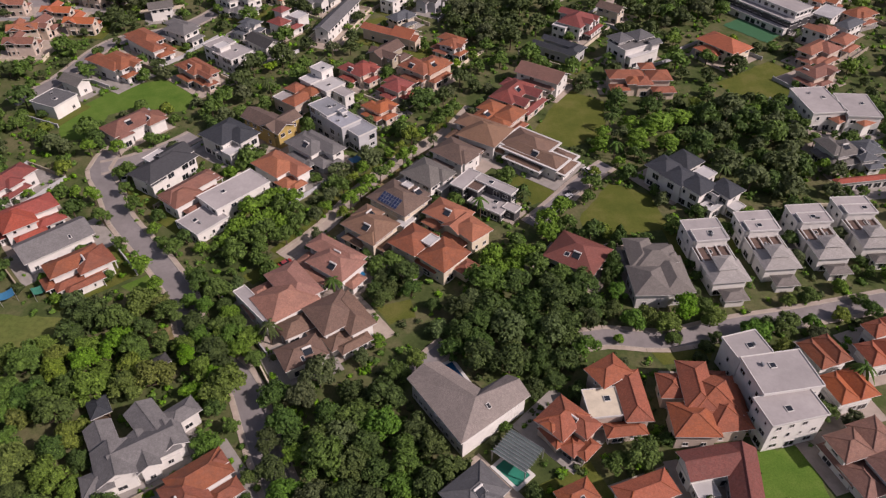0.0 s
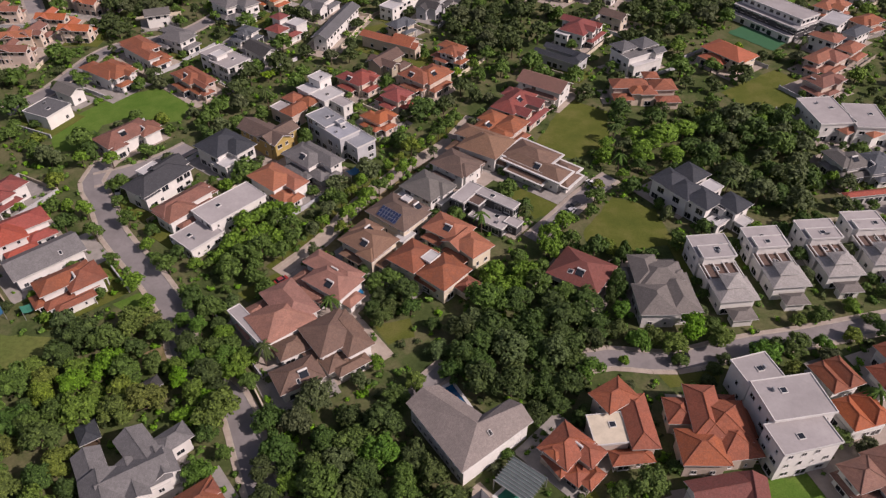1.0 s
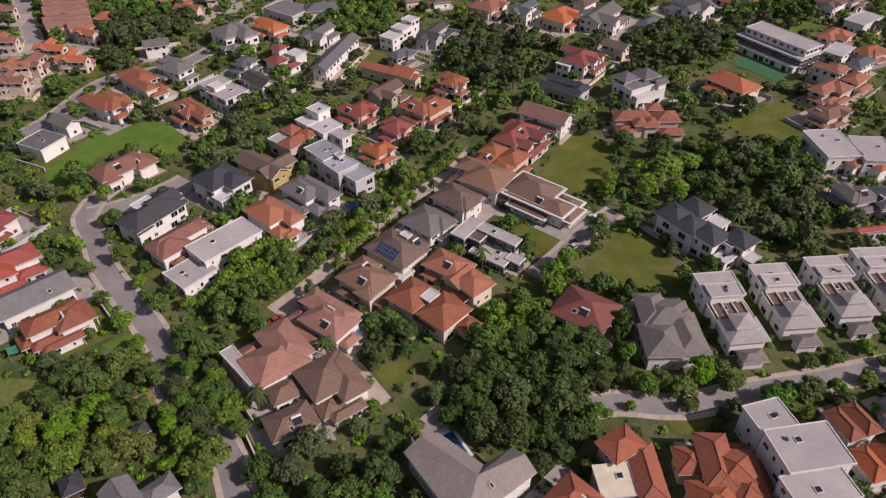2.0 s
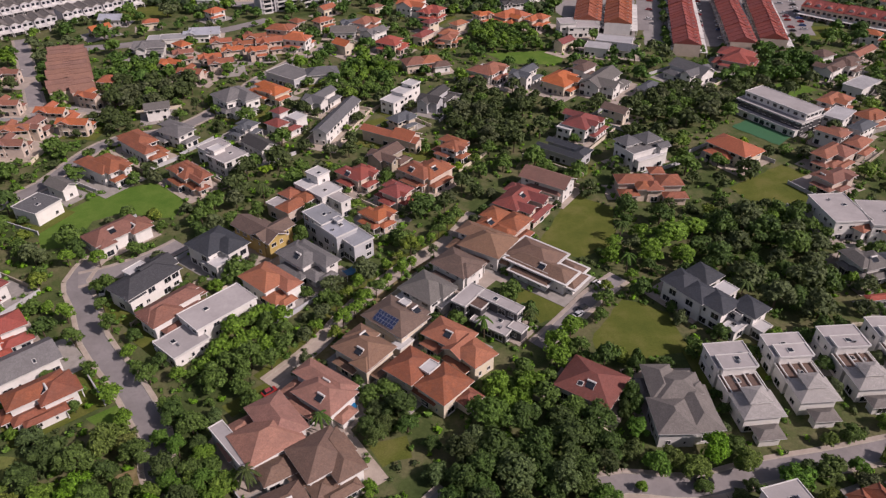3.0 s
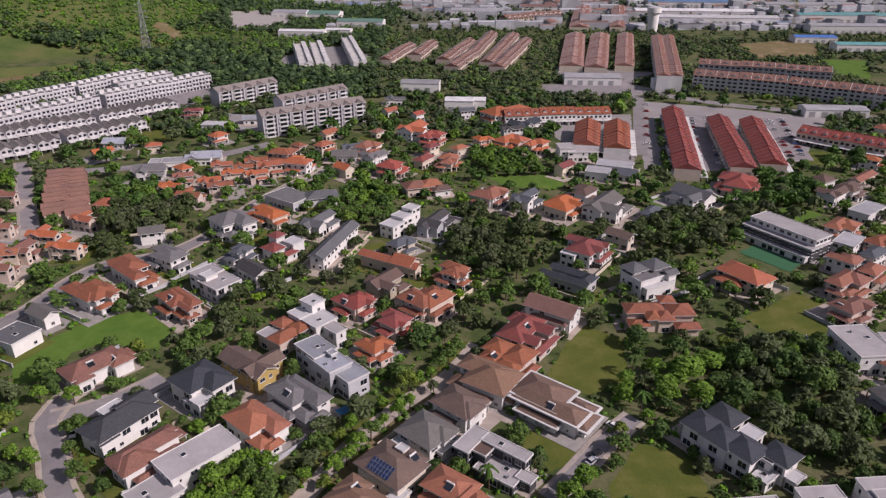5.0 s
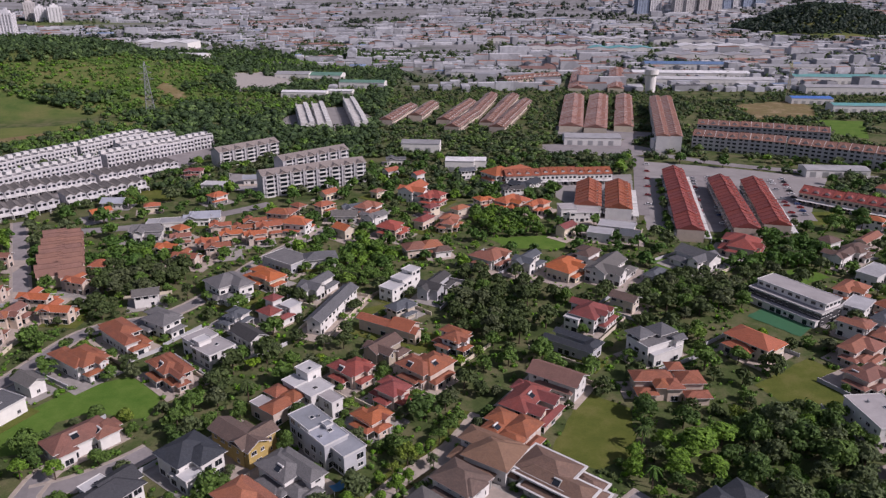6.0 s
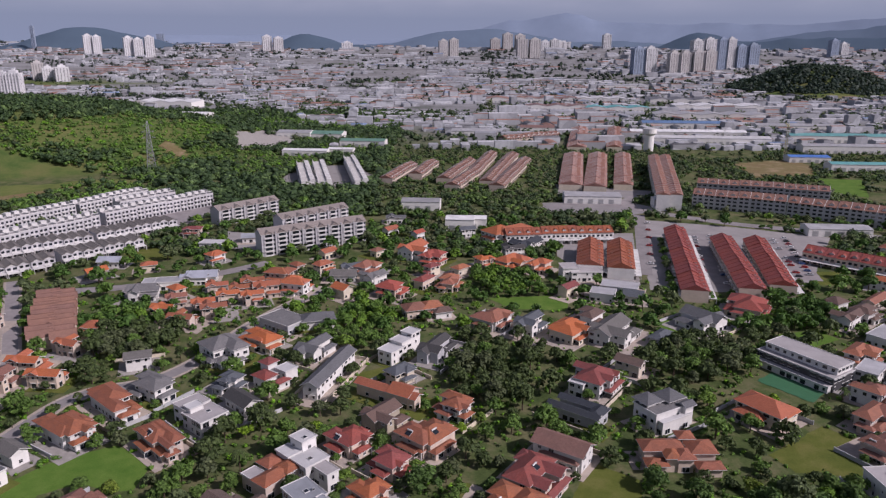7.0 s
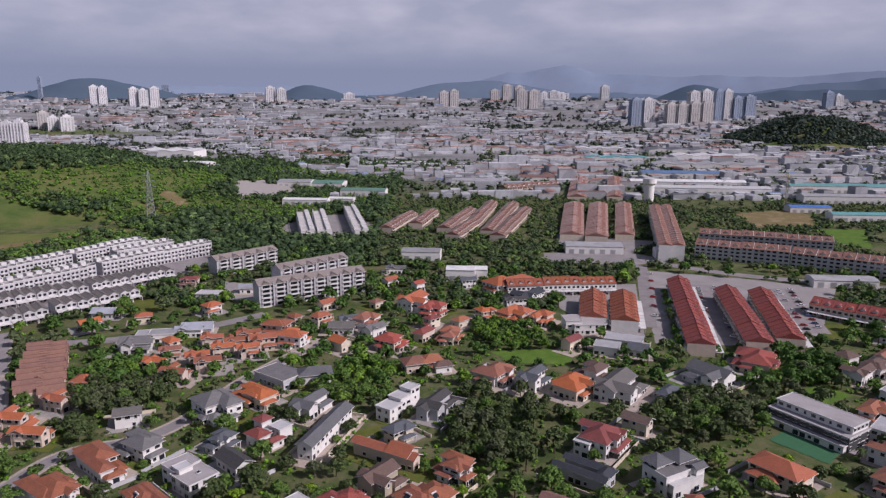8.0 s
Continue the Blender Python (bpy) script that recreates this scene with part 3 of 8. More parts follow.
def house(roof, wall, *vols, extras=()):
    """A detached house of one or more volumes (x, y, width, depth, turn, eave height, roof form)."""
    x0, y0, w0, d0, r0, e0, k0 = vols[0]
    rng = random.Random(int(x0 * 31 + y0 * 17))
    shade = rng.randrange(3)
    near = y0 < 180
    storeys = "single-storey" if e0 < 5 else "two-storey" if e0 < 9 else "three-storey"
    name = "pavilion" if wall == "wood" else "house"
    home = thing(name, pose(x0, y0, 0, 0, 0, r0), f"{storeys} {WALL_WORDS[wall]} house under a {ROOF_WORDS[roof]} {HOUSE_WORDS[k0.partition('/')[0]]}", name, "suburban houses")
    inv = pose(x0, y0, 0, 0, 0, r0).inverted()
    PLOTS.append((x0, y0, w0, d0, r0))
    exact = "exact" in extras
    if k0 == "hip" and min(w0, d0) > 9.5 and e0 > 5 and not exact:
        vols = [*villa(vols[0], rng), *vols[1:]]
    if k0 == "gable" and min(w0, d0) > 10 and y0 > 215 and e0 > 4.5 and len(vols) == 1 and not exact:
        # a long wing with a cross wing through it and a low annexe
        c, s = math.cos(radians(r0)), math.sin(radians(r0))
        at = lambda u, v: (x0 + (u * c - v * s), y0 + (u * s + v * c))  # noqa: E731
        k = rng.choice((-1, 1))
        if w0 >= d0:
            vols = [(*at(0, 0.16 * d0 * k), w0, d0 * 0.62, r0, e0, "gable"), (*at(-0.22 * w0, 0), w0 * 0.36, d0, r0, e0 + 0.3, "gable"), (*at(0.2 * w0, -0.3 * d0 * k), w0 * 0.5, d0 * 0.36, r0, 3.2, "hip")]
        else:
            vols = [(*at(0.16 * w0 * k, 0), w0 * 0.62, d0, r0, e0, "gable"), (*at(0, -0.22 * d0), w0, d0 * 0.36, r0, e0 + 0.3, "gable"), (*at(-0.3 * w0 * k, 0.2 * d0), w0 * 0.36, d0 * 0.5, r0, 3.2, "hip")]
    if wall != "wood":
        yard = Shape()
        a, b, c, d = (rng.uniform(1.0, 5.5) for _ in range(4))
        yard.box(-w0 / 2 - a, -d0 / 2 - b, 0.0, w0 / 2 + c, d0 / 2 + d, 0.14 + 0.0007 * (len(PLOTS) % 40), bottom=False)
        part("yard", yard.mesh("yard", [rng.choice((PAVING, CONCRETE, PAVING, GRASS))]), home, label="paved yard round the house")
    for n, (x, y, w, d, r, e, kind) in enumerate(vols):
        m = inv @ pose(x, y, 0, 0, 0, r)
        hw, hd = w / 2, d / 2
        kind, _, own = kind.partition("/")
        FOOT.append((x, y, hw, hd, math.cos(radians(r)), math.sin(radians(r))))
        over = 0.95 if kind != "flat" else 0.35
        ww, dd = w - 2 * over, d - 2 * over  # the given size is the roof's
        wl_, tiles, fas, caps = Shape(), Shape(), Shape(), []
        mats = [roof_mat(own or roof if (own or kind != "flat" or roof in ("pale", "cream", "white", "steel", "ash", "grey", "slate", "umber")) else "pale", shade)]
        if wall == "wood":
            for sx in (-1, 1):
                for sy in (-1, 1):
                    wl_.box(sx * ww / 2 - 0.15, sy * dd / 2 - 0.15, 0, sx * ww / 2 + 0.15, sy * dd / 2 + 0.15, e)
            wl_.box(-ww / 2, -dd / 2, 0, ww / 2, dd / 2, 0.35)
        else:
            wl_.box(-ww / 2, -dd / 2, 0, ww / 2, dd / 2, e - 0.1)
            if e > 5 and n == 0 and near:
                b = Shape().box(-ww / 2 - 0.12, -dd / 2 - 0.12, 3.15, ww / 2 + 0.12, dd / 2 + 0.12, 3.4)
                part("string_course", b.mesh("string_course", [TRIM]), home, m)
        slope = {"hip": 0.46, "gable": 0.5, "twin": 0.5}.get(kind, 0.46) if roof not in ("taupe",) else 0.36
        if kind == "flat":
            fas.box(-hw, -hd, e - 0.3, hw, hd, e)
            tiles.box(-hw + 0.22, -hd + 0.22, e - 0.05, hw - 0.22, hd - 0.22, e + 0.06)
            for a, b, c, d_ in ((-hw, -hd, hw, -hd + 0.2), (-hw, hd - 0.2, hw, hd), (-hw, -hd + 0.2, -hw + 0.2, hd - 0.2), (hw - 0.2, -hd + 0.2, hw, hd - 0.2)):
                fas.box(a, b, e + 0.001, c, d_, e + 0.28)
            top = e + 0.1
        elif kind == "twin":
            top = max(hip_roof(tiles, sx * hw / 2, 0, hw - 2 * over + 0.1, d - 2 * over, e, 0.62, over, caps, fas) for sx in (-1, 1))
        else:
            top = hip_roof(tiles, 0, 0, ww, dd, e, slope, over, caps, fas, kind == "gable", wl_)
            if kind == "hip" and e > 4.5 and 8 < min(w, d) <= 9.5 and n == 0 and len(vols) == 1:
                # a bay with a hip of its own breaks the long side
                bw = min(w, d) * rng.uniform(0.42, 0.55)
                side = rng.choice((-1, 1))
                if w >= d:
                    bx, by, b1, b2 = rng.uniform(-0.3, 0.3) * (w - bw), side * (dd / 2 - bw / 2 + rng.uniform(0.8, 1.8)), bw, bw
                else:
                    by, bx, b1, b2 = rng.uniform(-0.3, 0.3) * (d - bw), side * (ww / 2 - bw / 2 + rng.uniform(0.8, 1.8)), bw, bw
                wl_.box(bx - b1 / 2, by - b2 / 2, 0, bx + b1 / 2, by + b2 / 2, e - 0.12)
                hip_roof(tiles, bx, by, b1, b2, e + 0.02, slope * 1.15, over, caps, fas)
            for side in ("x", "y"):
                # low skirt roofs over ground-floor porches
                if kind != "hip" or exact or min(w, d) < 7 or n or e < 5 or rng.random() < 0.45:
                    continue
                pw = (d if side == "x" else w) * rng.uniform(0.45, 0.8)
                if side == "x":
                    px, py, p1, p2 = rng.choice((-1, 1)) * (hw + 0.5), rng.uniform(-0.2, 0.2) * d, 3.2, pw
                else:
                    px, py, p1, p2 = rng.uniform(-0.2, 0.2) * w, -(hd + 0.6), pw, 3.2
                porch, pf = Shape(), Shape()
                hip_roof(porch, px, py, p1, p2, 3.3, 0.4, 0.35, None, pf)
                for ax in (-1, 1):
                    for ay in (-1, 1):
                        pf.box(px + ax * (p1 / 2 - 0.1) - 0.13, py + ay * (p2 / 2 - 0.1) - 0.13, 0, px + ax * (p1 / 2 - 0.1) + 0.13, py + ay * (p2 / 2 - 0.1) + 0.13, 3.2)
                pr = part("porch_roof", porch.mesh("porch_roof", mats), home, m)
                part("porch_post", pf.mesh("porch_post", [TRIM]), pr)
        if y >= 285 and wall != "wood":
            far_glazing(wl_, ww, dd, e, r, rng)
        part("wall", wl_.mesh("wall", [WALL["black" if "bands" in extras and n == 1 else wall], GLASS, TRIM]), home, m)
        part("roof", tiles.mesh("roof", mats), home, m, f"{ROOF_WORDS[own or roof]} roof")
        if fas.v:
            part("fascia", fas.mesh("fascia", [TRIM]), home, m)
        if y < 126:
            for p, q in caps:
                p, q = Vector(p), Vector(q)
                turn = (q - p).to_track_quat("X", "Z").to_matrix().to_4x4()
                part("ridge_cap", ridge_piece(own or roof, shade), home, m @ Matrix.Translation(p) @ turn @ Matrix.Diagonal(((q - p).length, 1, 1, 1)))
        if wall == "wood" or y >= 285:
            continue
        # windows storey by storey on the faces that the path can see
        for side in range(4):
            ang = r + (0, 90, 180, 270)[side]
            if math.sin(radians(ang - 90)) > (0.75 if near else 0.15):
                continue
            length = ww if side % 2 == 0 else dd
            out = dd / 2 if side % 2 == 0 else ww / 2
            floor = 0
            while floor * 3.3 + 2.6 < e:
                step = rng.uniform(2.6, 3.6)
                count = max(1, int((length - 1.0) / step))
                for k in range(count):
                    if rng.random() < (0.12 if near else 0.16):
                        continue
                    u = (k + 0.5 - count / 2) * (length - 0.6) / count
                    key = rng.choice(((1.3, 1.3), (2.0, 1.4), (1.0, 1.5), (1.3, 1.3), (0.7, 1.0)))
                    zz = floor * 3.3 + 1.05
                    if floor == 0 and rng.random() < 0.35:
                        key, zz = (2.6, 2.1), 0.15
                    if (wall == "black" or "glazed" in extras) and rng.random() < 0.6:
                        key, zz = (2.6, 2.1), floor * 3.3 + 0.4
                    mm = m @ pose(0, 0, 0, 0, 0, (0, 90, 180, 270)[side]) @ pose(u, -out - 0.001, zz)
                    if near:
                        win = part("window", WINDOWS[key][0], home, mm)
                        part("pane", WINDOWS[key][1], win)
                    else:
                        part("window", WINDOWS[key][2], home, mm)
                floor += 1
        # roof furniture
        if n == 0 and kind in ("hip", "gable") and near and e > 4 and len(vols) < 3:
            for _ in range(rng.choice((0, 1, 1, 2))):
                skylight(home, m, rng.uniform(-0.2, 0.2) * w, -rng.uniform(0.28, 0.36) * d if w >= d else rng.uniform(-0.2, 0.2) * d, w, d, e, slope, over, rng)
        if kind == "hip" and e > 4 and n < 2 and not own and rng.random() < 0.3:
            skylight(home, m, rng.uniform(-0.1, 0.1) * w, -rng.uniform(0.16, 0.24) * d if w >= d else rng.uniform(-0.12, 0.12) * d, w, d, e, slope, over, rng, HEATER, "solar water heater with a white drum")
        if kind == "flat" and w > 6 and wall != "wood":
            part("roof_hatch", HATCH, home, m @ pose(rng.uniform(-0.2, 0.2) * w, rng.uniform(-0.2, 0.2) * d, e + 0.06), "glazed roof hatch in a white kerb")
            for _ in range(rng.choice((0, 0, 1))):
                q = m @ pose(rng.uniform(-0.3, 0.3) * w, rng.uniform(-0.3, 0.3) * d, e + 0.06, 0, 0, rng.choice((0, 90)))
                part("air_conditioner", AC_UNIT, home, q, "grey outdoor air-conditioning unit")
        if "rim" in extras:
            rim = Shape()
            for a, b, c, d_ in ((-hw - 0.6, -hd - 0.6, hw + 0.6, -hd + 0.1), (-hw - 0.6, hd - 0.1, hw + 0.6, hd + 0.6), (-hw - 0.6, -hd + 0.1, -hw + 0.1, hd - 0.1), (hw - 0.1, -hd + 0.1, hw + 0.6, hd - 0.1)):
                rim.box(a, b, e - 0.35, c, d_, e + 0.12)
            part("eaves_slab", rim.mesh("eaves_slab", [TRIM]), home, m, "broad white concrete eaves slab")
        if "beams" in extras and n == 2:
            for k in range(4):
                u = (k - 1.5) * ww / 3.4
                part("roof_beam", Shape().box(u - 0.15, -dd / 2 - 0.4, e + 0.3, u + 0.15, dd / 2 + 0.4, e + 0.6).mesh("roof_beam", [TRIM]), home, m, "white concrete beam over the open roof terrace")
        if "solar" in extras and n == 0:
            ang = math.atan(slope)
            for i in range(7):
                for j in range(3):
                    q = m @ pose(-hw * 0.98, 0, e + 0.2, 0, -math.degrees(ang), 0) @ pose(1.2 + j * 1.25, (i - 3) * 1.1, 0.02)
                    part("solar_panel", SOLAR_PANEL, home, q, "dark blue solar panel in a silver frame")
    return home


def composed(roof, wall, x, y, turn, *local, extras=()):
    """A house from volumes given round its own middle: (u, v, width, depth, eave height, roof form[, turn of its own])."""
    c, s = math.cos(radians(turn)), math.sin(radians(turn))
    vols = [(x + u * c - v * s, y + u * s + v * c, w, d, turn + (own[0] if own else 0), e, kind) for u, v, w, d, e, kind, *own in local]
    return house(roof, wall, *vols, extras=("exact", *extras))


def chevron_house(left, corner, right, joint, ends, e, rise):
    """A two-winged house: outer slopes fold over the corner and widen from the gabled ends to the joint of the ridges."""
    L, C, R, J = (Vector(q) for q in (left, corner, right, joint))
    n1, n2 = Vector((-(C - L).y, (C - L).x)).normalized(), Vector((-(R - C).y, (R - C).x)).normalized()
    home = thing("house", pose(*C, 0), "two-storey white house with two wings under a grey-brown mitred gable roof", "house", "suburban houses")
    at = lambda p, z: (*(p - C), z)  # noqa: E731
    roof, wall, edge = Shape(), Shape(), Shape()
    back = J + (J - C) * 0.42
    for p, n, h, sgn in ((L, n1, ends[0], 1), (R, n2, ends[1], -1)):
        top, rear, hi = p + n * h, p + n * 2 * h, e + rise * 0.8
        for f in ([at(p, e), at(C, e), at(J, e + rise), at(top, hi)], [at(back, e), at(rear, e), at(top, hi), at(J, e + rise)]):
            roof.face(f if sgn > 0 else f[::-1])
        for a, b in ((p, C), (back, rear)):
            f = [at(a, e - 0.25), at(b, e - 0.25), at(b, e), at(a, e)]
            edge.face(f if sgn > 0 else f[::-1])
        edge.face([at(p, e - 0.25), at(rear, e - 0.25), at(back, e - 0.25), at(C, e - 0.25)])
        for a, b, z0, z1 in ((p, top, e, hi), (top, rear, hi, e)):
            edge.face([at(a, z0 - 0.25), at(b, z1 - 0.25), at(b, z1), at(a, z0)])
        inn, k = (C - p).normalized() * 0.7, n * 0.9
        f = [at(p + inn + k, 0), at(C + (J - C).normalized() * 1.2, 0), at(C + (J - C).normalized() * 1.2, e - 0.2), at(p + inn + k, e - 0.2)]
        wall.face(f if sgn > 0 else f[::-1])
        f = [at(p + inn + k, 0), at(rear + inn - k, 0), at(rear + inn - k, e - 0.1), at(top + inn, hi - 0.3), at(p + inn + k, e - 0.1)]
        wall.face(f[::-1] if sgn > 0 else f)
        f = [at(rear + inn - k, 0), at(back - (J - C).normalized() * 1.2, 0), at(back - (J - C).normalized() * 1.2, e - 0.2), at(rear + inn - k, e - 0.2)]
        wall.face(f[::-1] if sgn > 0 else f)
    deep = 10.0
    part("wall", wall.mesh("wall", [WALL["white"]]), home)
    part("roof", roof.mesh("roof", [ROOF["taupe"]]), home, label="grey-brown tile roof")
    part("fascia", edge.mesh("fascia", [TRIM]), home)
    for a, b, n in ((L, C, n1), (C, R, n2)):
        run, turn = (b - a).length, math.degrees(math.atan2((b - a).y, (b - a).x))
        FOOT.append((*((a + b) / 2 + n * deep / 2), run / 2, deep / 2, math.cos(radians(turn)), math.sin(radians(turn))))
        for k in range(int(run / 2.2)):
            for z, key in ((1.0, (1.3, 1.3)), (4.2, (1.0, 1.5))):
                q = a + (b - a) * ((k + 1.0) * 2.2 / run) - C + n * 0.899
                if (k + 1.6) * 2.2 < run:
                    win = part("window", WINDOWS[key][0], home, pose(q.x, q.y, z, 0, 0, turn))
                    part("pane", WINDOWS[key][1], win)
    tilt = math.degrees(math.atan2(rise, deep / 2))
    q = (C + R) / 2 - C + n2 * deep * 0.3
    part("skylight", SKYLIGHT, home, pose(q.x, q.y, e + rise * 0.6, 0, 0, math.degrees(math.atan2((R - C).y, (R - C).x))) @ pose(0, 0, 0, tilt, 0, 0), "white-framed roof light")
    PLOTS.append((C.x, C.y + 6, 18, 14, 40))
    return home


def box_mesh(name, mats, *boxes):
    s = Shape()
    for b in boxes:
        s.box(*b)
    return s.mesh(name, mats)


HATCH = box_mesh("roof_hatch", [TRIM, GLASS], (-0.8, -0.8, 0, 0.8, 0.8, 0.22, 0), (-0.66, -0.66, 0.221, 0.66, 0.66, 0.25, 1))
AC_UNIT = box_mesh("air_conditioner", [METAL, GLASS], (-0.5, -0.2, 0, 0.5, 0.2, 0.8, 0), (-0.4, -0.23, 0.12, 0.25, -0.201, 0.7, 1), (-0.5, -0.2, -0.12, -0.4, 0.2, -0.001, 0), (0.4, -0.2, -0.12, 0.5, 0.2, -0.001, 0))
SOLAR_PANEL = box_mesh("solar_panel", [METAL, SOLAR], (-0.6, -0.5, 0, 0.6, 0.5, 0.05, 0), (-0.56, -0.46, 0.051, 0.56, 0.46, 0.06, 1))
SKYLIGHT = box_mesh("skylight", [TRIM, GLASS], (-0.45, -0.7, 0, 0.45, 0.7, 0.14, 0), (-0.34, -0.59, 0.141, 0.34, 0.59, 0.16, 1))


def skylight(home, m, u, v, w, d, e, slope, over, rng, mesh=None, words="white-framed roof light"):
    """A roof light or a water heater lying on the slope that faces the path."""
    if w >= d:
        z = e + (d / 2 + v) * slope
        q = m @ pose(u, v, z, math.degrees(math.atan(slope)), 0, 0)
    else:
        x = -rng.uniform(0.24, 0.36) * w
        z = e + (w / 2 + x) * slope
        q = m @ pose(x, v, z, 0, -math.degrees(math.atan(slope)), 0) @ pose(0, 0, 0, 0, 0, -90)
    mesh = mesh or SKYLIGHT
    part(mesh.name.partition(".")[0], mesh, home, q, words)


def heater_mesh():
    """A solar water heater: a dark collector on rails with a white drum along its upper edge."""
    s = Shape().box(-1.1, -0.9, 0.06, 1.1, 0.8, 0.16, 1).box(-1.15, -0.95, 0.0, -1.05, 1.2, 0.1, 0).box(1.05, -0.95, 0.0, 1.15, 1.2, 0.1, 0)
    ring = [(0.3 * math.cos(a), 0.3 * math.sin(a)) for a in (6.2832 * k / 10 for k in range(10))]
    for k in range(10):
        (y0, z0), (y1, z1) = ring[k], ring[(k + 1) % 10]
        s.face([(-1.2, 1.05 + y0, 0.36 + z0), (-1.2, 1.05 + y1, 0.36 + z1), (1.2, 1.05 + y1, 0.36 + z1), (1.2, 1.05 + y0, 0.36 + z0)], 0)
    for x in (-1.2, 1.2):
        s.face([(x, 1.05 + y, 0.36 + z) for y, z in ring], 0)
    return s.mesh("water_heater", [TRIM, GLASS])


HEATER = heater_mesh()


# ---- terraces, flats, towers, sheds ----
def unit_meshes(w, d, e, roof, wall, front, slope, cross=False):
    """One dwelling of a terrace: its walls with sunk windows, and its roof with a party-wall rib."""
    s = Shape()
    s.box(-w / 2, -d / 2, 0, w / 2, d / 2, e)
    floors = max(1, int(e / 3.0))
    for k in range(floors):
        z = k * 3.1 + 0.9
        for sy in (-1, 1):
            y = sy * d / 2
            for u, ww in ((-w * 0.25, w * 0.28), (w * 0.22, w * 0.3)):
                hh = 1.5 if k else 1.9
                zz = z if k else 0.3
                s.box(u - ww / 2, min(y, y + sy * 0.03), zz, u + ww / 2, max(y, y + sy * 0.03), zz + hh, 1)
            if front and k:
                s.box(-w * 0.46, min(y, y + sy * 1.1), k * 3.1 - 0.15, w * 0.02, max(y, y + sy * 1.1), k * 3.1 + 0.75, 2)
    if front == "porch":
        s.box(-w * 0.48, -d / 2 - 4.5, 2.7, w * 0.48, -d / 2, 2.9, 2)
        for u in (-w * 0.44, w * 0.44):
            s.box(u - 0.15, -d / 2 - 4.3, 0, u + 0.15, -d / 2 - 4.0, 2.7, 2)
    body = s.mesh("dwelling", [WALL[wall], GLASS, TRIM])
    r = Shape()
    if cross:
        # every dwelling has a gable of its own towards the street
        b, t = d / 2 + 0.6, e + w / 2 * slope
        for sx in (-1, 1):
            f = [(sx * w / 2, -b, e), (0, -b, t), (0, b, t), (sx * w / 2, b, e)]
            r.face(f if sx < 0 else f[::-1])
        for y0 in (-d / 2, d / 2):
            f = [(-w / 2, y0, e - 0.1), (w / 2, y0, e - 0.1), (0, y0, t - 0.1)]
            r.face(f if y0 < 0 else f[::-1], 1)
            for sx in (-1, 1):
                r.beam((sx * w / 2, y0 * 1.08, e), (0, y0 * 1.08, t + 0.05), 0.14, 0)
        r.beam((0, -b, t), (0, b, t), 0.15, 0)
    elif slope > 0:
        b, t = d / 2 + 0.6, e + (d / 2 + 0.6) * slope
        r.face([(-w / 2, -b, e), (w / 2, -b, e), (w / 2, 0, t), (-w / 2, 0, t)])
        r.face([(w / 2, b, e), (-w / 2, b, e), (-w / 2, 0, t), (w / 2, 0, t)])
        r.face([(-w / 2, b, e - 0.15), (w / 2, b, e - 0.15), (w / 2, -b, e - 0.15), (-w / 2, -b, e - 0.15)])
        for sx in (-1, 1):
            r.face([(sx * w / 2, -b, e - 0.15), (sx * w / 2, b, e - 0.15), (sx * w / 2, 0, t)] if sx > 0 else [(sx * w / 2, b, e - 0.15), (sx * w / 2, -b, e - 0.15), (sx * w / 2, 0, t)])
        for y0 in (-b, b):
            r.beam((w / 2 - 0.14, y0, e + 0.1), (w / 2 - 0.14, 0, t + 0.1), 0.15, 0 if front else 1)
        # a gabled dormer over each front
        q, yf = w * 0.2, -b * 0.72
        zf = e + (b + yf) * slope + 0.9
        zr = zf + q * 0.55
        y1, y2 = (zf - e) / slope - b, min((zr - e) / slope - b, -0.05)
        for sx in (-1, 1):
            f = [(sx * (q + 0.2), yf - 0.3, zf - 0.1), (0, yf - 0.3, zr), (0, y2, zr), (sx * (q + 0.2), y1, zf - 0.1)]
            r.face(f if sx < 0 else f[::-1], 0)
            f = [(sx * q, yf, zf - 0.9), (sx * q, yf, zf), (sx * q, y1, zf)]
            r.face(f if sx < 0 else f[::-1], 1)
        r.face([(-q, yf, zf - 0.9), (q, yf, zf - 0.9), (q, yf, zf), (0, yf, zr - 0.05), (-q, yf, zf)], 1)
        r.beam((-w / 2, 0, t), (w / 2, 0, t), 0.15, 0)
    else:
        r.box(-w / 2, -d / 2, e + 0.001, w / 2, d / 2, e + 0.12)
        for a in ((-w / 2, -d / 2, w / 2, -d / 2 + 0.25), (-w / 2, d / 2 - 0.25, w / 2, d / 2)):
            r.box(a[0], a[1], e + 0.121, a[2], a[3], e + 0.8, 1)
        # a party wall that steps up, a stair head and an open frame over the front terrace
        r.box(w / 2 - 0.3, -d / 2 + 0.25, e + 0.121, w / 2, d * 0.1, e + 1.3, 1).box(w / 2 - 0.3, d * 0.1, e + 0.121, w / 2, d / 2 - 0.25, e + 2.6, 1)
        r.box(-w * 0.5, d * 0.12, e + 0.121, w * 0.1, d * 0.42, e + 2.5, 1)
        r.box(-w * 0.5, -d / 2 + 0.3, e + 2.3, w / 2 - 0.3, -d / 2 + 0.7, e + 2.65, 1).box(-w * 0.5, -d / 2 + 0.3, e + 0.801, -w * 0.5 + 0.4, -d / 2 + 0.7, e + 2.299, 1)
    return body, r.mesh("roof", [ROOF[roof], TRIM])


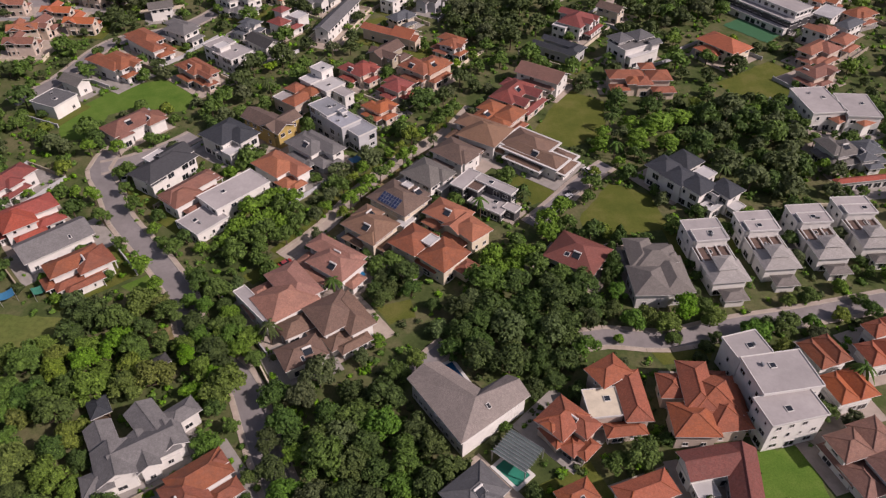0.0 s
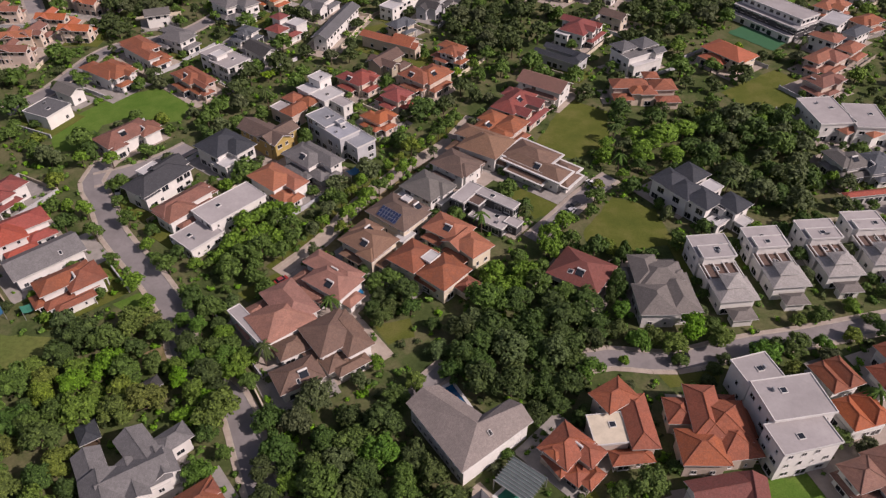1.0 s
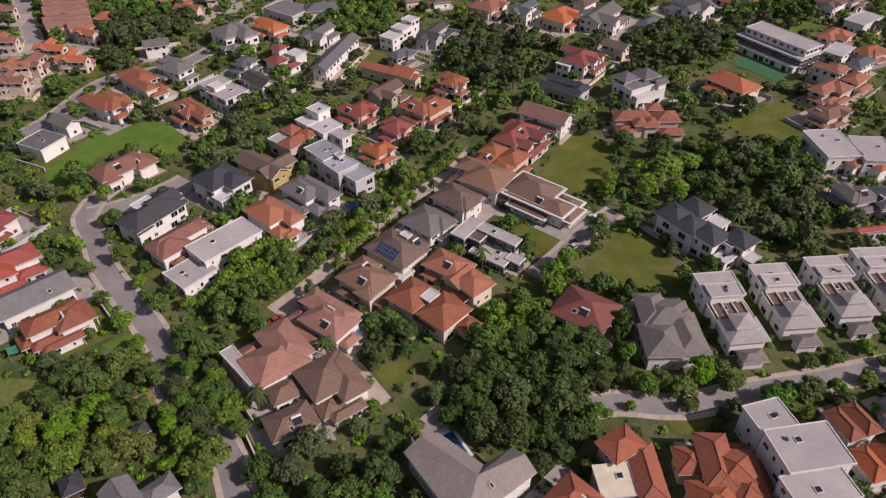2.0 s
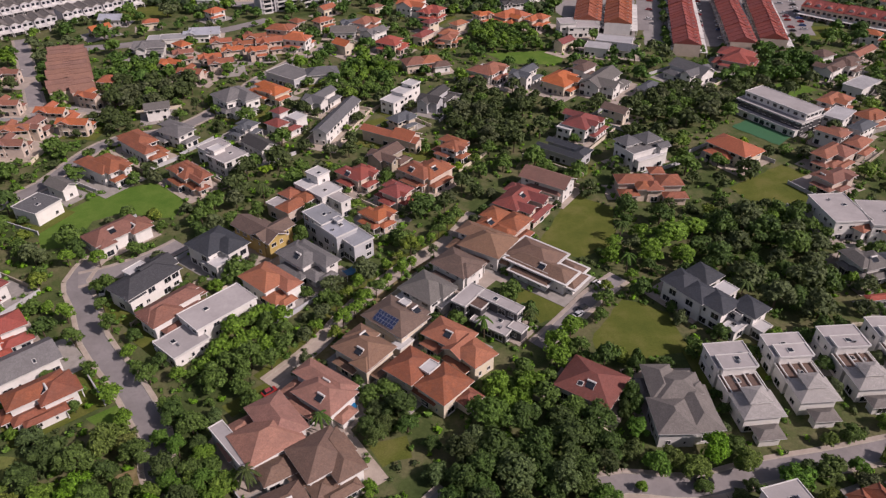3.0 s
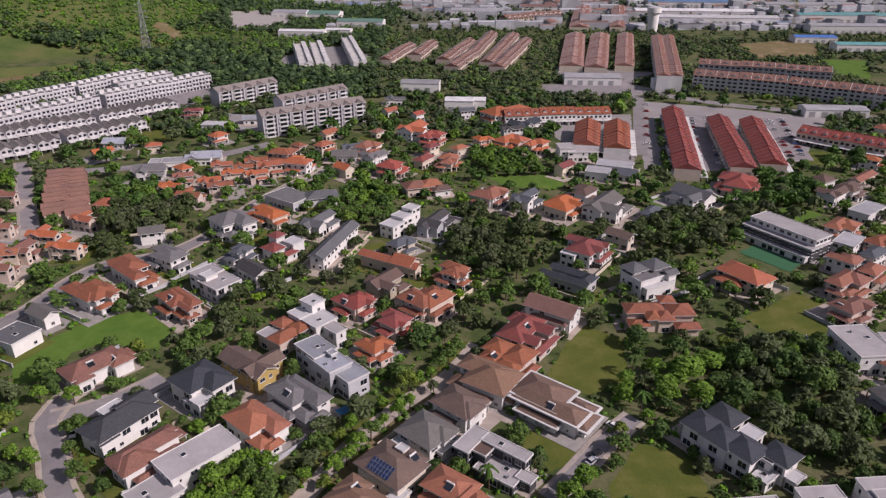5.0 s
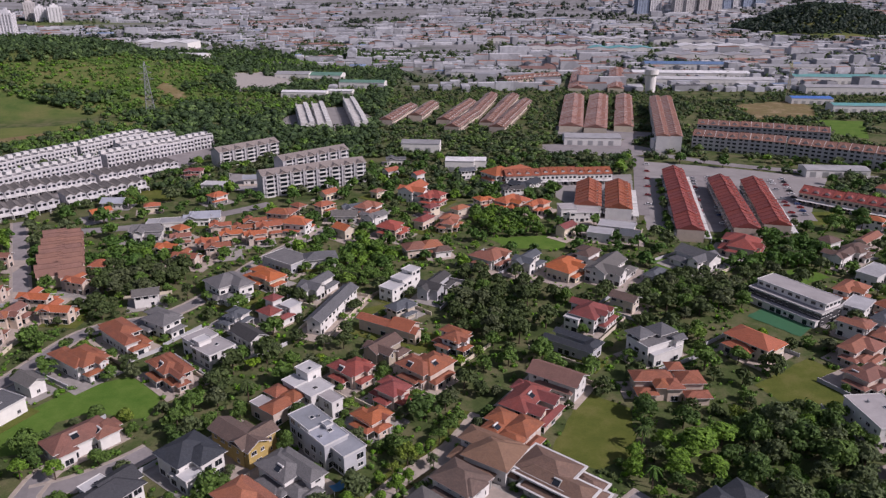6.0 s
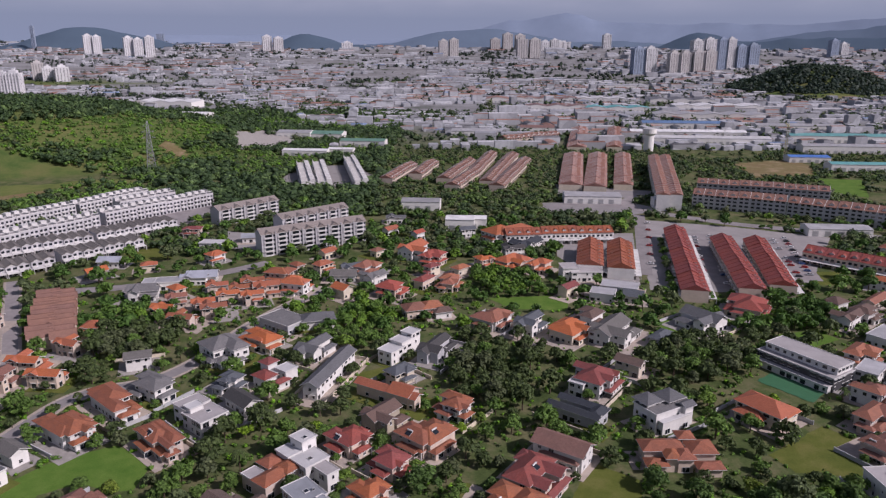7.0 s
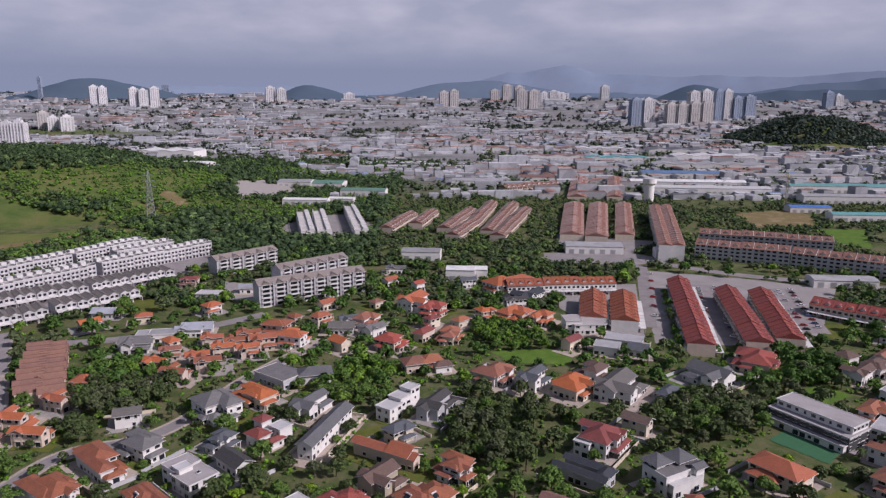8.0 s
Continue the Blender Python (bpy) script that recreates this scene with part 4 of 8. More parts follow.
def terrace(x, y, length, depth, turn, eave, roof, wall, unit=6.6, front="porch", slope=0.42, words="two-storey", cross=False):
    row = thing("terrace_row", pose(x, y, land(x, y), 0, 0, turn), f"long {words} {WALL_WORDS[wall]} terrace of houses under {ROOF_WORDS[roof]} roofs", "terraced houses", "terraces")
    FOOT.append((x, y, length / 2, depth / 2 + (4 if front == "porch" else 0), math.cos(radians(turn)), math.sin(radians(turn))))
    n = max(2, round(length / unit))
    body, top = unit_meshes(length / n, depth, eave, roof, wall, front, slope, cross)
    for k in range(n):
        dz = 0.0 if (k // 4) % 2 == 0 else 0.45
        m = pose((k + 0.5 - n / 2) * length / n, 1.1 * (k % 2) if cross else 0.0, 0) @ Matrix.Diagonal((1, 1, 1 + dz / eave, 1))
        d = part("dwelling", body, row, m)
        part("roof", top, d)
    return row


def flats(x, y, length, depth, turn, floors, roof="taupe", wall="pearl", bays=8):
    """A slab block with balconies bay by bay."""
    h = floors * 3.0
    b = thing("apartment_block", pose(x, y, land(x, y), 0, 0, turn), f"{floors}-storey pale grey apartment block with balconies and a grey-brown roof", "apartment block", "apartment blocks")
    FOOT.append((x, y, length / 2 + 2, depth / 2 + 2, math.cos(radians(turn)), math.sin(radians(turn))))
    w = Shape().box(-length / 2, -depth / 2, 0, length / 2, depth / 2, h)
    tiles, fas = Shape(), Shape()
    hip_roof(tiles, 0, 0, length, depth, h, 0.45, 0.6, None, fas, True, w)
    part("wall", w.mesh("wall", [WALL[wall]]), b)
    part("roof", tiles.mesh("roof", [ROOF[roof]]), b)
    part("fascia", fas.mesh("fascia", [TRIM]), b)
    bw = length / bays
    bal = Shape().box(-bw * 0.3, -1.3, 0, bw * 0.3, 0, 0.15).box(-bw * 0.3, -1.3, 0.151, bw * 0.3, -1.18, 1.05)
    bal.box(-bw * 0.3, -1.3, 1.06, -bw * 0.3 + 0.25, -1.05, 3.0).box(-bw * 0.26, -0.06, 0.16, bw * 0.26, -0.002, 2.4, 1)
    bal.box(bw * 0.36, -0.06, 0.9, bw * 0.48, -0.002, 2.2, 1)
    bm_ = bal.mesh("balcony", [TRIM, GLASS])
    for k in range(bays):
        for f in range(floors):
            part("balcony", bm_, b, pose((k + 0.5 - bays / 2) * bw, -depth / 2 - 0.001, f * 3.0))
        g = Shape()
        hip_roof(g, 0, 0, bw * 0.55, depth * 0.5, h + 0.3, 0.7, 0.3, None, g, True, g)
        part("dormer", g.mesh("dormer", [ROOF[roof]]), b, pose((k + 0.5 - bays / 2) * bw, -depth / 4 - 0.4, 0))
    for k in range(1, bays):
        c = Shape().box(-0.2, -1.0, 0, 0.2, 0, h + 1.2)
        part("pier", c.mesh("pier", [WALL[wall]]), b, pose((k - bays / 2) * bw, -depth / 2, 0))
    return b


def tower_mat(name, colour):
    return plain(name, colour, 0.8, dirt=0.2, scale=0.05)


TOWER = {"white": tower_mat("tower_white", (0.62, 0.62, 0.63)), "buff": tower_mat("tower_buff", (0.52, 0.50, 0.49)), "blue": tower_mat("tower_blue_grey", (0.30, 0.36, 0.46)), "glass": GLASS}


def tower(x, y, w, d, h, turn, colour="white", slots=5, label="tall pale residential tower with rows of windows"):
    t = thing("tower_block", pose(x, y, land(x, y) - 2, 0, 0, turn), label, "tower block", "residential towers")
    s = Shape().box(-w / 2, -d / 2, 0, w / 2, d / 2, h)
    part("wall", s.mesh("wall", [TOWER[colour]]), t)
    part("roof", Shape().box(-w * 0.3, -d * 0.3, h + 0.001, w * 0.3, d * 0.3, h + 6).box(-w * 0.1, -d * 0.1, h + 6.001, w * 0.12, d * 0.1, h + 10).mesh("roof", [TOWER[colour]]), t)
    floors = int(h / 3.2)
    for side in (0, 90, 270):
        length, out = (w, d / 2) if side == 0 else (d, w / 2)
        g = Shape()
        for k in range(slots):
            u = (k + 0.5 - slots / 2) * length / slots
            for f in range(1, floors):
                q, z0 = length / slots * 0.2, f * 3.2
                g.face([(u - q, -out - 0.05, z0), (u + q, -out - 0.05, z0), (u + q, -out - 0.05, z0 + 1.2), (u - q, -out - 0.05, z0 + 1.2)])
                g.face([(u - q, -out - 0.05, z0 + 1.2), (u + q, -out - 0.05, z0 + 1.2), (u + q, -out, z0 + 1.2), (u - q, -out, z0 + 1.2)])
        tagged(part("glazing", g.mesh("glazing", [GLASS]), t, pose(0, 0, 0, 0, 0, side)), kind="stuff")
        f_ = Shape()
        for k in range(slots + 1):
            u = (k - slots / 2) * length / slots
            f_.box(u - 0.8, -out - 1.0, 0, u + 0.8, -out, h + 1)
        tagged(part("pier", f_.mesh("pier", [TOWER[colour]]), t, pose(0, 0, 0, 0, 0, side)), kind="stuff")
    return t


SHED = {k: sheet_roof(f"shed_roof_{k}", c, 1.0) for k, c in {"grey": (0.36, 0.36, 0.37), "white": (0.62, 0.62, 0.62), "blue": (0.10, 0.20, 0.42), "teal": (0.12, 0.36, 0.36), "rust": (0.26, 0.14, 0.10), "green": (0.12, 0.24, 0.18), "dark": (0.14, 0.14, 0.15)}.items()}


def shed(x, y, w, d, h, turn, colour="grey", bays=1):
    """A warehouse: walls with a band of loading doors, and shallow gables."""
    b = thing("warehouse", pose(x, y, land(x, y), 0, 0, turn), f"low industrial warehouse with a {colour} ribbed metal roof", "warehouse", "warehouses")
    FOOT.append((x, y, w / 2, d / 2, math.cos(radians(turn)), math.sin(radians(turn))))
    s, tiles, fas = Shape(), Shape(), Shape()
    s.box(-w / 2, -d / 2, 0, w / 2, d / 2, h)
    for k in range(int(w / 9)):
        u = -w / 2 + 5 + k * 9
        s.box(u - 2.2, -d / 2 - 0.06, 0, u + 2.2, -d / 2, 4.2, 1)
    bw = w / bays
    for k in range(bays):
        hip_roof(tiles, (k + 0.5 - bays / 2) * bw, 0, bw - 0.8, d, h, 0.16, 0.4, None, fas, True, s)
    part("wall", s.mesh("wall", [WALL["white"], METAL]), b)
    part("roof", tiles.mesh("roof", [SHED[colour]]), b)
    part("fascia", fas.mesh("fascia", [TRIM]), b)
    return b


def pylon(x, y, h):
    b = thing("power_pylon", pose(x, y, land(x, y), 0, 0, 25), "tall steel lattice power pylon on the hillside", "power pylon")
    half = lambda z: 4.2 * (1 - z / h) + 0.5  # noqa: E731
    for sx in (-1, 1):
        for sy in (-1, 1):
            leg = Shape().beam((sx * half(0), sy * half(0), -1), (sx * half(h), sy * half(h), h), 0.22)
            part("leg", leg.mesh("leg", [METAL]), b)
    br = Shape()
    for k in range(10):
        z0, z1 = h * k / 10, h * (k + 1) / 10
        a, c = half(z0), half(z1)
        for sx in (-1, 1):
            br.beam((sx * a, -a, z0), (sx * c, c, z1), 0.13).beam((sx * a, a, z0), (sx * c, -c, z1), 0.13)
            br.beam((-a, sx * a, z0), (c, sx * c, z1), 0.13).beam((a, sx * a, z0), (-c, sx * c, z1), 0.13)
            br.beam((-c, sx * c, z1), (c, sx * c, z1), 0.1)
    tagged(part("bracing", br.mesh("bracing", [METAL]), b), kind="stuff")
    for z, r in ((0.66, 7.5), (0.78, 6.5), (0.9, 5.2)):
        arm = Shape()
        for sx in (-1, 1):
            arm.beam((sx * half(h * z), 0, h * z), (sx * r, 0, h * z), 0.16).beam((sx * half(h * z), 0, h * z + 2.2), (sx * r, 0, h * z), 0.12)
        part("cross_arm", arm.mesh("cross_arm", [METAL]), b)


def water_tower(x, y, r, h):
    b = thing("water_tower", pose(x, y, land(x, y)), "white cylindrical concrete water tower", "water tower")
    s, top = Shape(), Shape()
    n = 20
    for k in range(n):
        a, c = 6.2832 * k / n, 6.2832 * (k + 1) / n
        for q, r0, z0, r1, z1 in ((s, r * 0.72, 0, r * 0.72, h * 0.72), (s, r * 0.72, h * 0.72, r, h * 0.8), (s, r, h * 0.8, r, h), (top, r, h, r * 0.5, h + 1.2), (top, r * 0.5, h + 1.2, 0.01, h + 1.6)):
            q.face([(r0 * math.cos(a), r0 * math.sin(a), z0), (r0 * math.cos(c), r0 * math.sin(c), z0), (r1 * math.cos(c), r1 * math.sin(c), z1), (r1 * math.cos(a), r1 * math.sin(a), z1)])
    part("shaft", s.mesh("shaft", [WALL["white"]]), b)
    part("cap", top.mesh("cap", [ROOF["white"]]), b)


def car_meshes(colour):
    body = Shape()
    rows = ((-2.1, 0.35, 0.75), (-2.0, 0.3, 0.95), (-0.9, 0.28, 1.0), (0.9, 0.28, 1.02), (1.9, 0.3, 0.95), (2.1, 0.4, 0.8))
    for (x0, a0, b0), (x1, a1, b1) in zip(rows, rows[1:]):
        for w in (-1, 1):
            f = [(x0, w * 0.88, a0), (x1, w * 0.88, a1), (x1, w * 0.84, b1), (x0, w * 0.84, b0)]
            body.face(f if w < 0 else f[::-1])
        body.face([(x0, -0.84, b0), (x1, -0.84, b1), (x1, 0.84, b1), (x0, 0.84, b0)])
    for x, a, b in (rows[0], rows[-1]):
        body.face([(x, -0.86, a), (x, 0.86, a), (x, 0.84, b), (x, -0.84, b)])
    cabin = Shape()
    lo, hi = ((-1.6, 1.3), (-1.0, 0.5))
    for w in (-1, 1):
        f = [(lo[0], w * 0.8, 0.97), (lo[1], w * 0.8, 0.99), (hi[1], w * 0.66, 1.45), (hi[0], w * 0.66, 1.45)]
        cabin.face(f if w < 0 else f[::-1])
    cabin.face([(lo[0], 0.8, 0.97), (lo[0], -0.8, 0.97), (hi[0], -0.66, 1.45), (hi[0], 0.66, 1.45)])
    cabin.face([(lo[1], -0.8, 0.99), (lo[1], 0.8, 0.99), (hi[1], 0.66, 1.45), (hi[1], -0.66, 1.45)])
    top = Shape().box(-1.02, -0.67, 1.451, 0.52, 0.67, 1.49)
    wheel = Shape()
    for k in range(10):
        a, c = 0.6283 * k, 0.6283 * (k + 1)
        p, q = (0.33 * math.cos(a), 0.33 * math.sin(a)), (0.33 * math.cos(c), 0.33 * math.sin(c))
        wheel.face([(p[0], -0.1, p[1]), (q[0], -0.1, q[1]), (q[0], 0.1, q[1]), (p[0], 0.1, p[1])])
        for w in (-0.1, 0.1):
            wheel.face([(0, w, 0), (p[0], w, p[1]), (q[0], w, q[1])])
    return body.mesh("body", [colour]), cabin.mesh("cabin_glass", [GLASS]), top.mesh("car_roof", [colour]), wheel.mesh("wheel", [RUBBER])


RUBBER = plain("tyre_rubber", (0.02, 0.02, 0.02), 0.8)
CAR = {k: car_meshes(plain(f"car_paint_{k}", c, 0.3, 0.5, dirt=0.1)) for k, c in {"white": (0.7, 0.7, 0.7), "silver": (0.4, 0.41, 0.43), "black": (0.02, 0.02, 0.022), "red": (0.3, 0.03, 0.03), "blue": (0.05, 0.1, 0.25)}.items()}


def car(x, y, turn, colour="white", z=0.13):
    c = thing("car", pose(x, y, land(x, y) + z, 0, 0, turn), f"parked {colour} saloon car", "car", "parked cars")
    body, glass, top, wheel = CAR[colour]
    part("body", body, c)
    part("cabin_glass", glass, c)
    part("car_roof", top, c)
    for sx in (-1.3, 1.3) if y < 300 else ():
        for sy in (-0.8, 0.8):
            part("wheel", wheel, c, pose(sx, sy, 0.33))


# ---- trees ----
def ico():
    p = (1 + 5 ** 0.5) / 2
    v = np.array([(-1, p, 0), (1, p, 0), (-1, -p, 0), (1, -p, 0), (0, -1, p), (0, 1, p), (0, -1, -p), (0, 1, -p), (p, 0, -1), (p, 0, 1), (-p, 0, -1), (-p, 0, 1)], float)
    f = [(0, 11, 5), (0, 5, 1), (0, 1, 7), (0, 7, 10), (0, 10, 11), (1, 5, 9), (5, 11, 4), (11, 10, 2), (10, 7, 6), (7, 1, 8), (3, 9, 4), (3, 4, 2), (3, 2, 6), (3, 6, 8), (3, 8, 9), (4, 9, 5), (2, 4, 11), (6, 2, 10), (8, 6, 7), (9, 8, 1)]
    return v / np.linalg.norm(v[0]), f


ICO_V, ICO_F = ico()
OCT_V = np.array([(1, 0, 0), (0, 1, 0), (-1, 0, 0), (0, -1, 0), (0, 0, 1), (0, 0, -1)], float)
OCT_F = [(0, 1, 4), (1, 2, 4), (2, 3, 4), (3, 0, 4), (1, 0, 5), (2, 1, 5), (3, 2, 5), (0, 3, 5)]


def leaves(rng, at, out, size, verts, faces):
    """Leaf sprays at the places given: each a bent four-cornered blade that leans outward and up."""
    count = len(at)
    n = out * 0.75 + rng.normal(size=(count, 3)) * 0.42 + np.array((0, 0, 0.3))
    n /= np.linalg.norm(n, axis=1)[:, None]
    t = np.cross(n, rng.normal(size=(count, 3)))
    t /= np.linalg.norm(t, axis=1)[:, None]
    b = np.cross(n, t)
    s = size * rng.uniform(0.6, 1.4, (count, 1))
    quad = np.stack([at - t * s, at - b * s * 0.55 + n * s * 0.2, at + t * s, at + b * s * 0.55 + n * s * 0.2], 1).reshape(-1, 3)
    k = len(verts)
    verts.extend(map(tuple, quad))
    faces.extend((k + 4 * i, k + 4 * i + 1, k + 4 * i + 2, k + 4 * i + 3) for i in range(count))


def shell(rng, count, centre, radius, squash=0.85):
    """Places and directions spread over the upper side of a clump."""
    d = rng.normal(size=(count, 3))
    d[:, 2] = d[:, 2] * 0.8 + 0.35
    d /= np.linalg.norm(d, axis=1)[:, None]
    return centre + d * radius * rng.uniform(0.72, 1.12, (count, 1)) * np.array((1, 1, squash)), d


LOD = ((9, 1020, 0.090), (7, 440, 0.130), (6, 210, 0.180), (5, 115, 0.240))  # lobes, leaf sprays, spray size


def crown_arrays(variant, lod):
    """A crown of unit radius whose foot is at z = 0: uneven lobes on the limbs, each a shell of tufted leaf sprays round a dark core."""
    form, gen = np.random.default_rng(300 + variant), np.random.default_rng(1000 + variant * 7 + lod)
    many, count, size = LOD[lod]
    flat, wide = form.uniform(0.85, 1.15), form.uniform(0.5, 0.66)
    lobes = [(np.array((form.uniform(-0.15, 0.15), form.uniform(-0.15, 0.15), form.uniform(0.8, 1.0))), form.uniform(0.42, 0.52))]
    for k in range(8):
        a, low = k * 2.4 + form.uniform(-0.4, 0.4), k % 2
        r = wide * form.uniform(0.8, 1.15) * (1.1 if low else 0.85)
        lobes.append((np.array((math.cos(a) * r * flat, math.sin(a) * r / flat, form.uniform(0.28, 0.5) if low else form.uniform(0.6, 0.9))), form.uniform(0.28, 0.44)))
    lobes = lobes[:many]
    v, f = [], []
    for c, rad in lobes:
        b = len(v)
        v.extend(map(tuple, ICO_V * (rad * 0.74) * gen.uniform(0.75, 1.1, (12, 1)) * np.array((1, 1, 0.85)) + c))
        f.extend((b + i, b + j, b + m) for i, j, m in ICO_F)
    area = sum(rad * rad for _, rad in lobes)
    for c, rad in lobes:
        tufts = gen.normal(size=(max(5, int(60 * rad)), 3))
        tufts[:, 2] = np.abs(tufts[:, 2]) * 0.9 - 0.25
        tufts /= np.linalg.norm(tufts, axis=1)[:, None]
        reach = gen.uniform(0.84, 1.2, len(tufts))
        n = int(count * rad * rad / area * 1.5)
        pick = gen.integers(0, len(tufts), n)
        d = tufts[pick] + gen.normal(size=(n, 3)) * 0.27
        d /= np.linalg.norm(d, axis=1)[:, None]
        at = c + d * (rad * reach[pick] * gen.uniform(0.8, 1.06, n))[:, None] * np.array((1, 1, 0.9))
        keep = np.ones(n, bool)
        for o, other in lobes:
            if o is not c:
                keep &= np.linalg.norm(at - o, axis=1) > other * 0.78
        leaves(gen, at[keep], d[keep], size, v, f)
    return v, f


def crown_mesh(kind, variant, lod):
    return mesh_of("crown", *crown_arrays(variant, lod), [LEAF[kind]], smooth=True)


def trunk_mesh(variant):
    """A tapered trunk with limbs, for a crown of unit radius that starts at z = 0."""
    rng = random.Random(variant)
    s = Shape()

    def limb(p, q, r0, r1, sides=6):
        p, q = Vector(p), Vector(q)
        d = (q - p).normalized()
        a = d.orthogonal().normalized()
        b = d.cross(a)
        ring = lambda c, r: [c + (a * math.cos(6.283 * i / sides) + b * math.sin(6.283 * i / sides)) * r for i in range(sides)]  # noqa: E731
        lo, hi = ring(p, r0), ring(q, r1)
        for i in range(sides):
            s.face([lo[i], lo[(i + 1) % sides], hi[(i + 1) % sides], hi[i]])

    lean = rng.uniform(-0.05, 0.05)
    limb((0, 0, -1.2), (lean, 0, -0.3), 0.075, 0.055, 8)
    limb((lean, 0, -0.3), (lean * 1.5, 0.02, 0.5), 0.055, 0.035, 8)
    for k in range(6):
        a = k * 1.05 + rng.uniform(-0.3, 0.3)
        z = rng.uniform(-0.25, 0.35)
        limb((lean, 0, z), (math.cos(a) * 0.6, math.sin(a) * 0.6, z + rng.uniform(0.3, 0.6)), 0.03, 0.01, 5)
    return s.mesh("trunk", [BARK])


def palm_meshes(variant):
    rng = random.Random(variant + 50)
    t = Shape()
    n = 7
    for k in range(n):
        z0, z1 = k / n, (k + 1) / n
        r0, r1 = 0.028 - 0.010 * z0, 0.028 - 0.010 * z1
        for i in range(6):
            a, b = 6.283 * i / 6, 6.283 * (i + 1) / 6
            o0, o1 = 0.05 * z0 * z0, 0.05 * z1 * z1
            t.face([(o0 + math.cos(a) * r0, math.sin(a) * r0, z0), (o0 + math.cos(b) * r0, math.sin(b) * r0, z0), (o1 + math.cos(b) * r1, math.sin(b) * r1, z1), (o1 + math.cos(a) * r1, math.sin(a) * r1, z1)])
    c = Shape()
    for k in range(15):
        a = k * 2.4 + rng.uniform(-0.2, 0.2)
        up = rng.uniform(-0.1, 0.75)
        prev = None
        for s in range(7):
            u = s / 6
            rad, z = 0.40 * u, 1.0 + up * 0.35 * u - 0.42 * u * u
            mid = Vector((0.05 + math.cos(a) * rad, math.sin(a) * rad, z))
            w = 0.075 * (0.35 + u) * (1.02 - u) ** 0.6 + 0.004
            side = Vector((-math.sin(a), math.cos(a), 0)) * w
            row = (mid - side - Vector((0, 0, w * 0.6)), mid, mid + side - Vector((0, 0, w * 0.6)))
            if prev:
                c.face([prev[0], row[0], row[1], prev[1]])
                c.face([prev[1], row[1], row[2], prev[2]])
            prev = row
    return t.mesh("trunk", [BARK]), c.mesh("crown", [LEAF["palm"]])


CROWNS, TRUNKS, PALMS = {}, {}, {}
TREE_WORDS = {"dark": "broad dark green shade tree with a dense crown", "mid": "leafy green garden tree with a rounded crown", "bright": "young bright green tree with a loose crown",
              "lime": "yellow-green flowering tree with a light crown", "olive": "dull olive-green tree with a feathery crown"}
TREES = []
CELLS = {}


CLOSE = 146.0  # trees nearer than this are things of their own; those beyond stand in joined masses
MASS = {}


def tree(x, y, r, kind="mid", tall=None, squash=1.0):
    pick = random.Random(int(x * 13.7 + y * 5.3))
    variant = pick.randrange(5)
    if variant not in TRUNKS:
        TRUNKS[variant] = trunk_mesh(variant)
    stem = tall if tall else r * pick.uniform(0.15, 0.6)
    zs = r * squash * pick.uniform(0.8, 1.05)
    m = Matrix.LocRotScale((x, y, land(x, y) + stem), Euler((0, 0, pick.uniform(0, 6.28))), (r, r * pick.uniform(0.85, 1.1), zs))
    TREES.append((x, y, r))
    CELLS.setdefault((int(x // 12), int(y // 12)), []).append((x, y, r))
    if y > CLOSE:
        MASS.setdefault((kind, 1 if y < 245 else 2 if y < 370 else 3), []).append((variant, m))
        return
    key = (kind, variant, 0)
    if key not in CROWNS:
        CROWNS[key] = crown_mesh(*key)
    t = thing("tree", m, TREE_WORDS[kind], "tree", "garden and street trees")
    part("trunk", TRUNKS[variant], t, Matrix.Diagonal((1, 1, max(0.8, stem / zs / 1.15), 1)))
    part("crown", CROWNS[key], t)


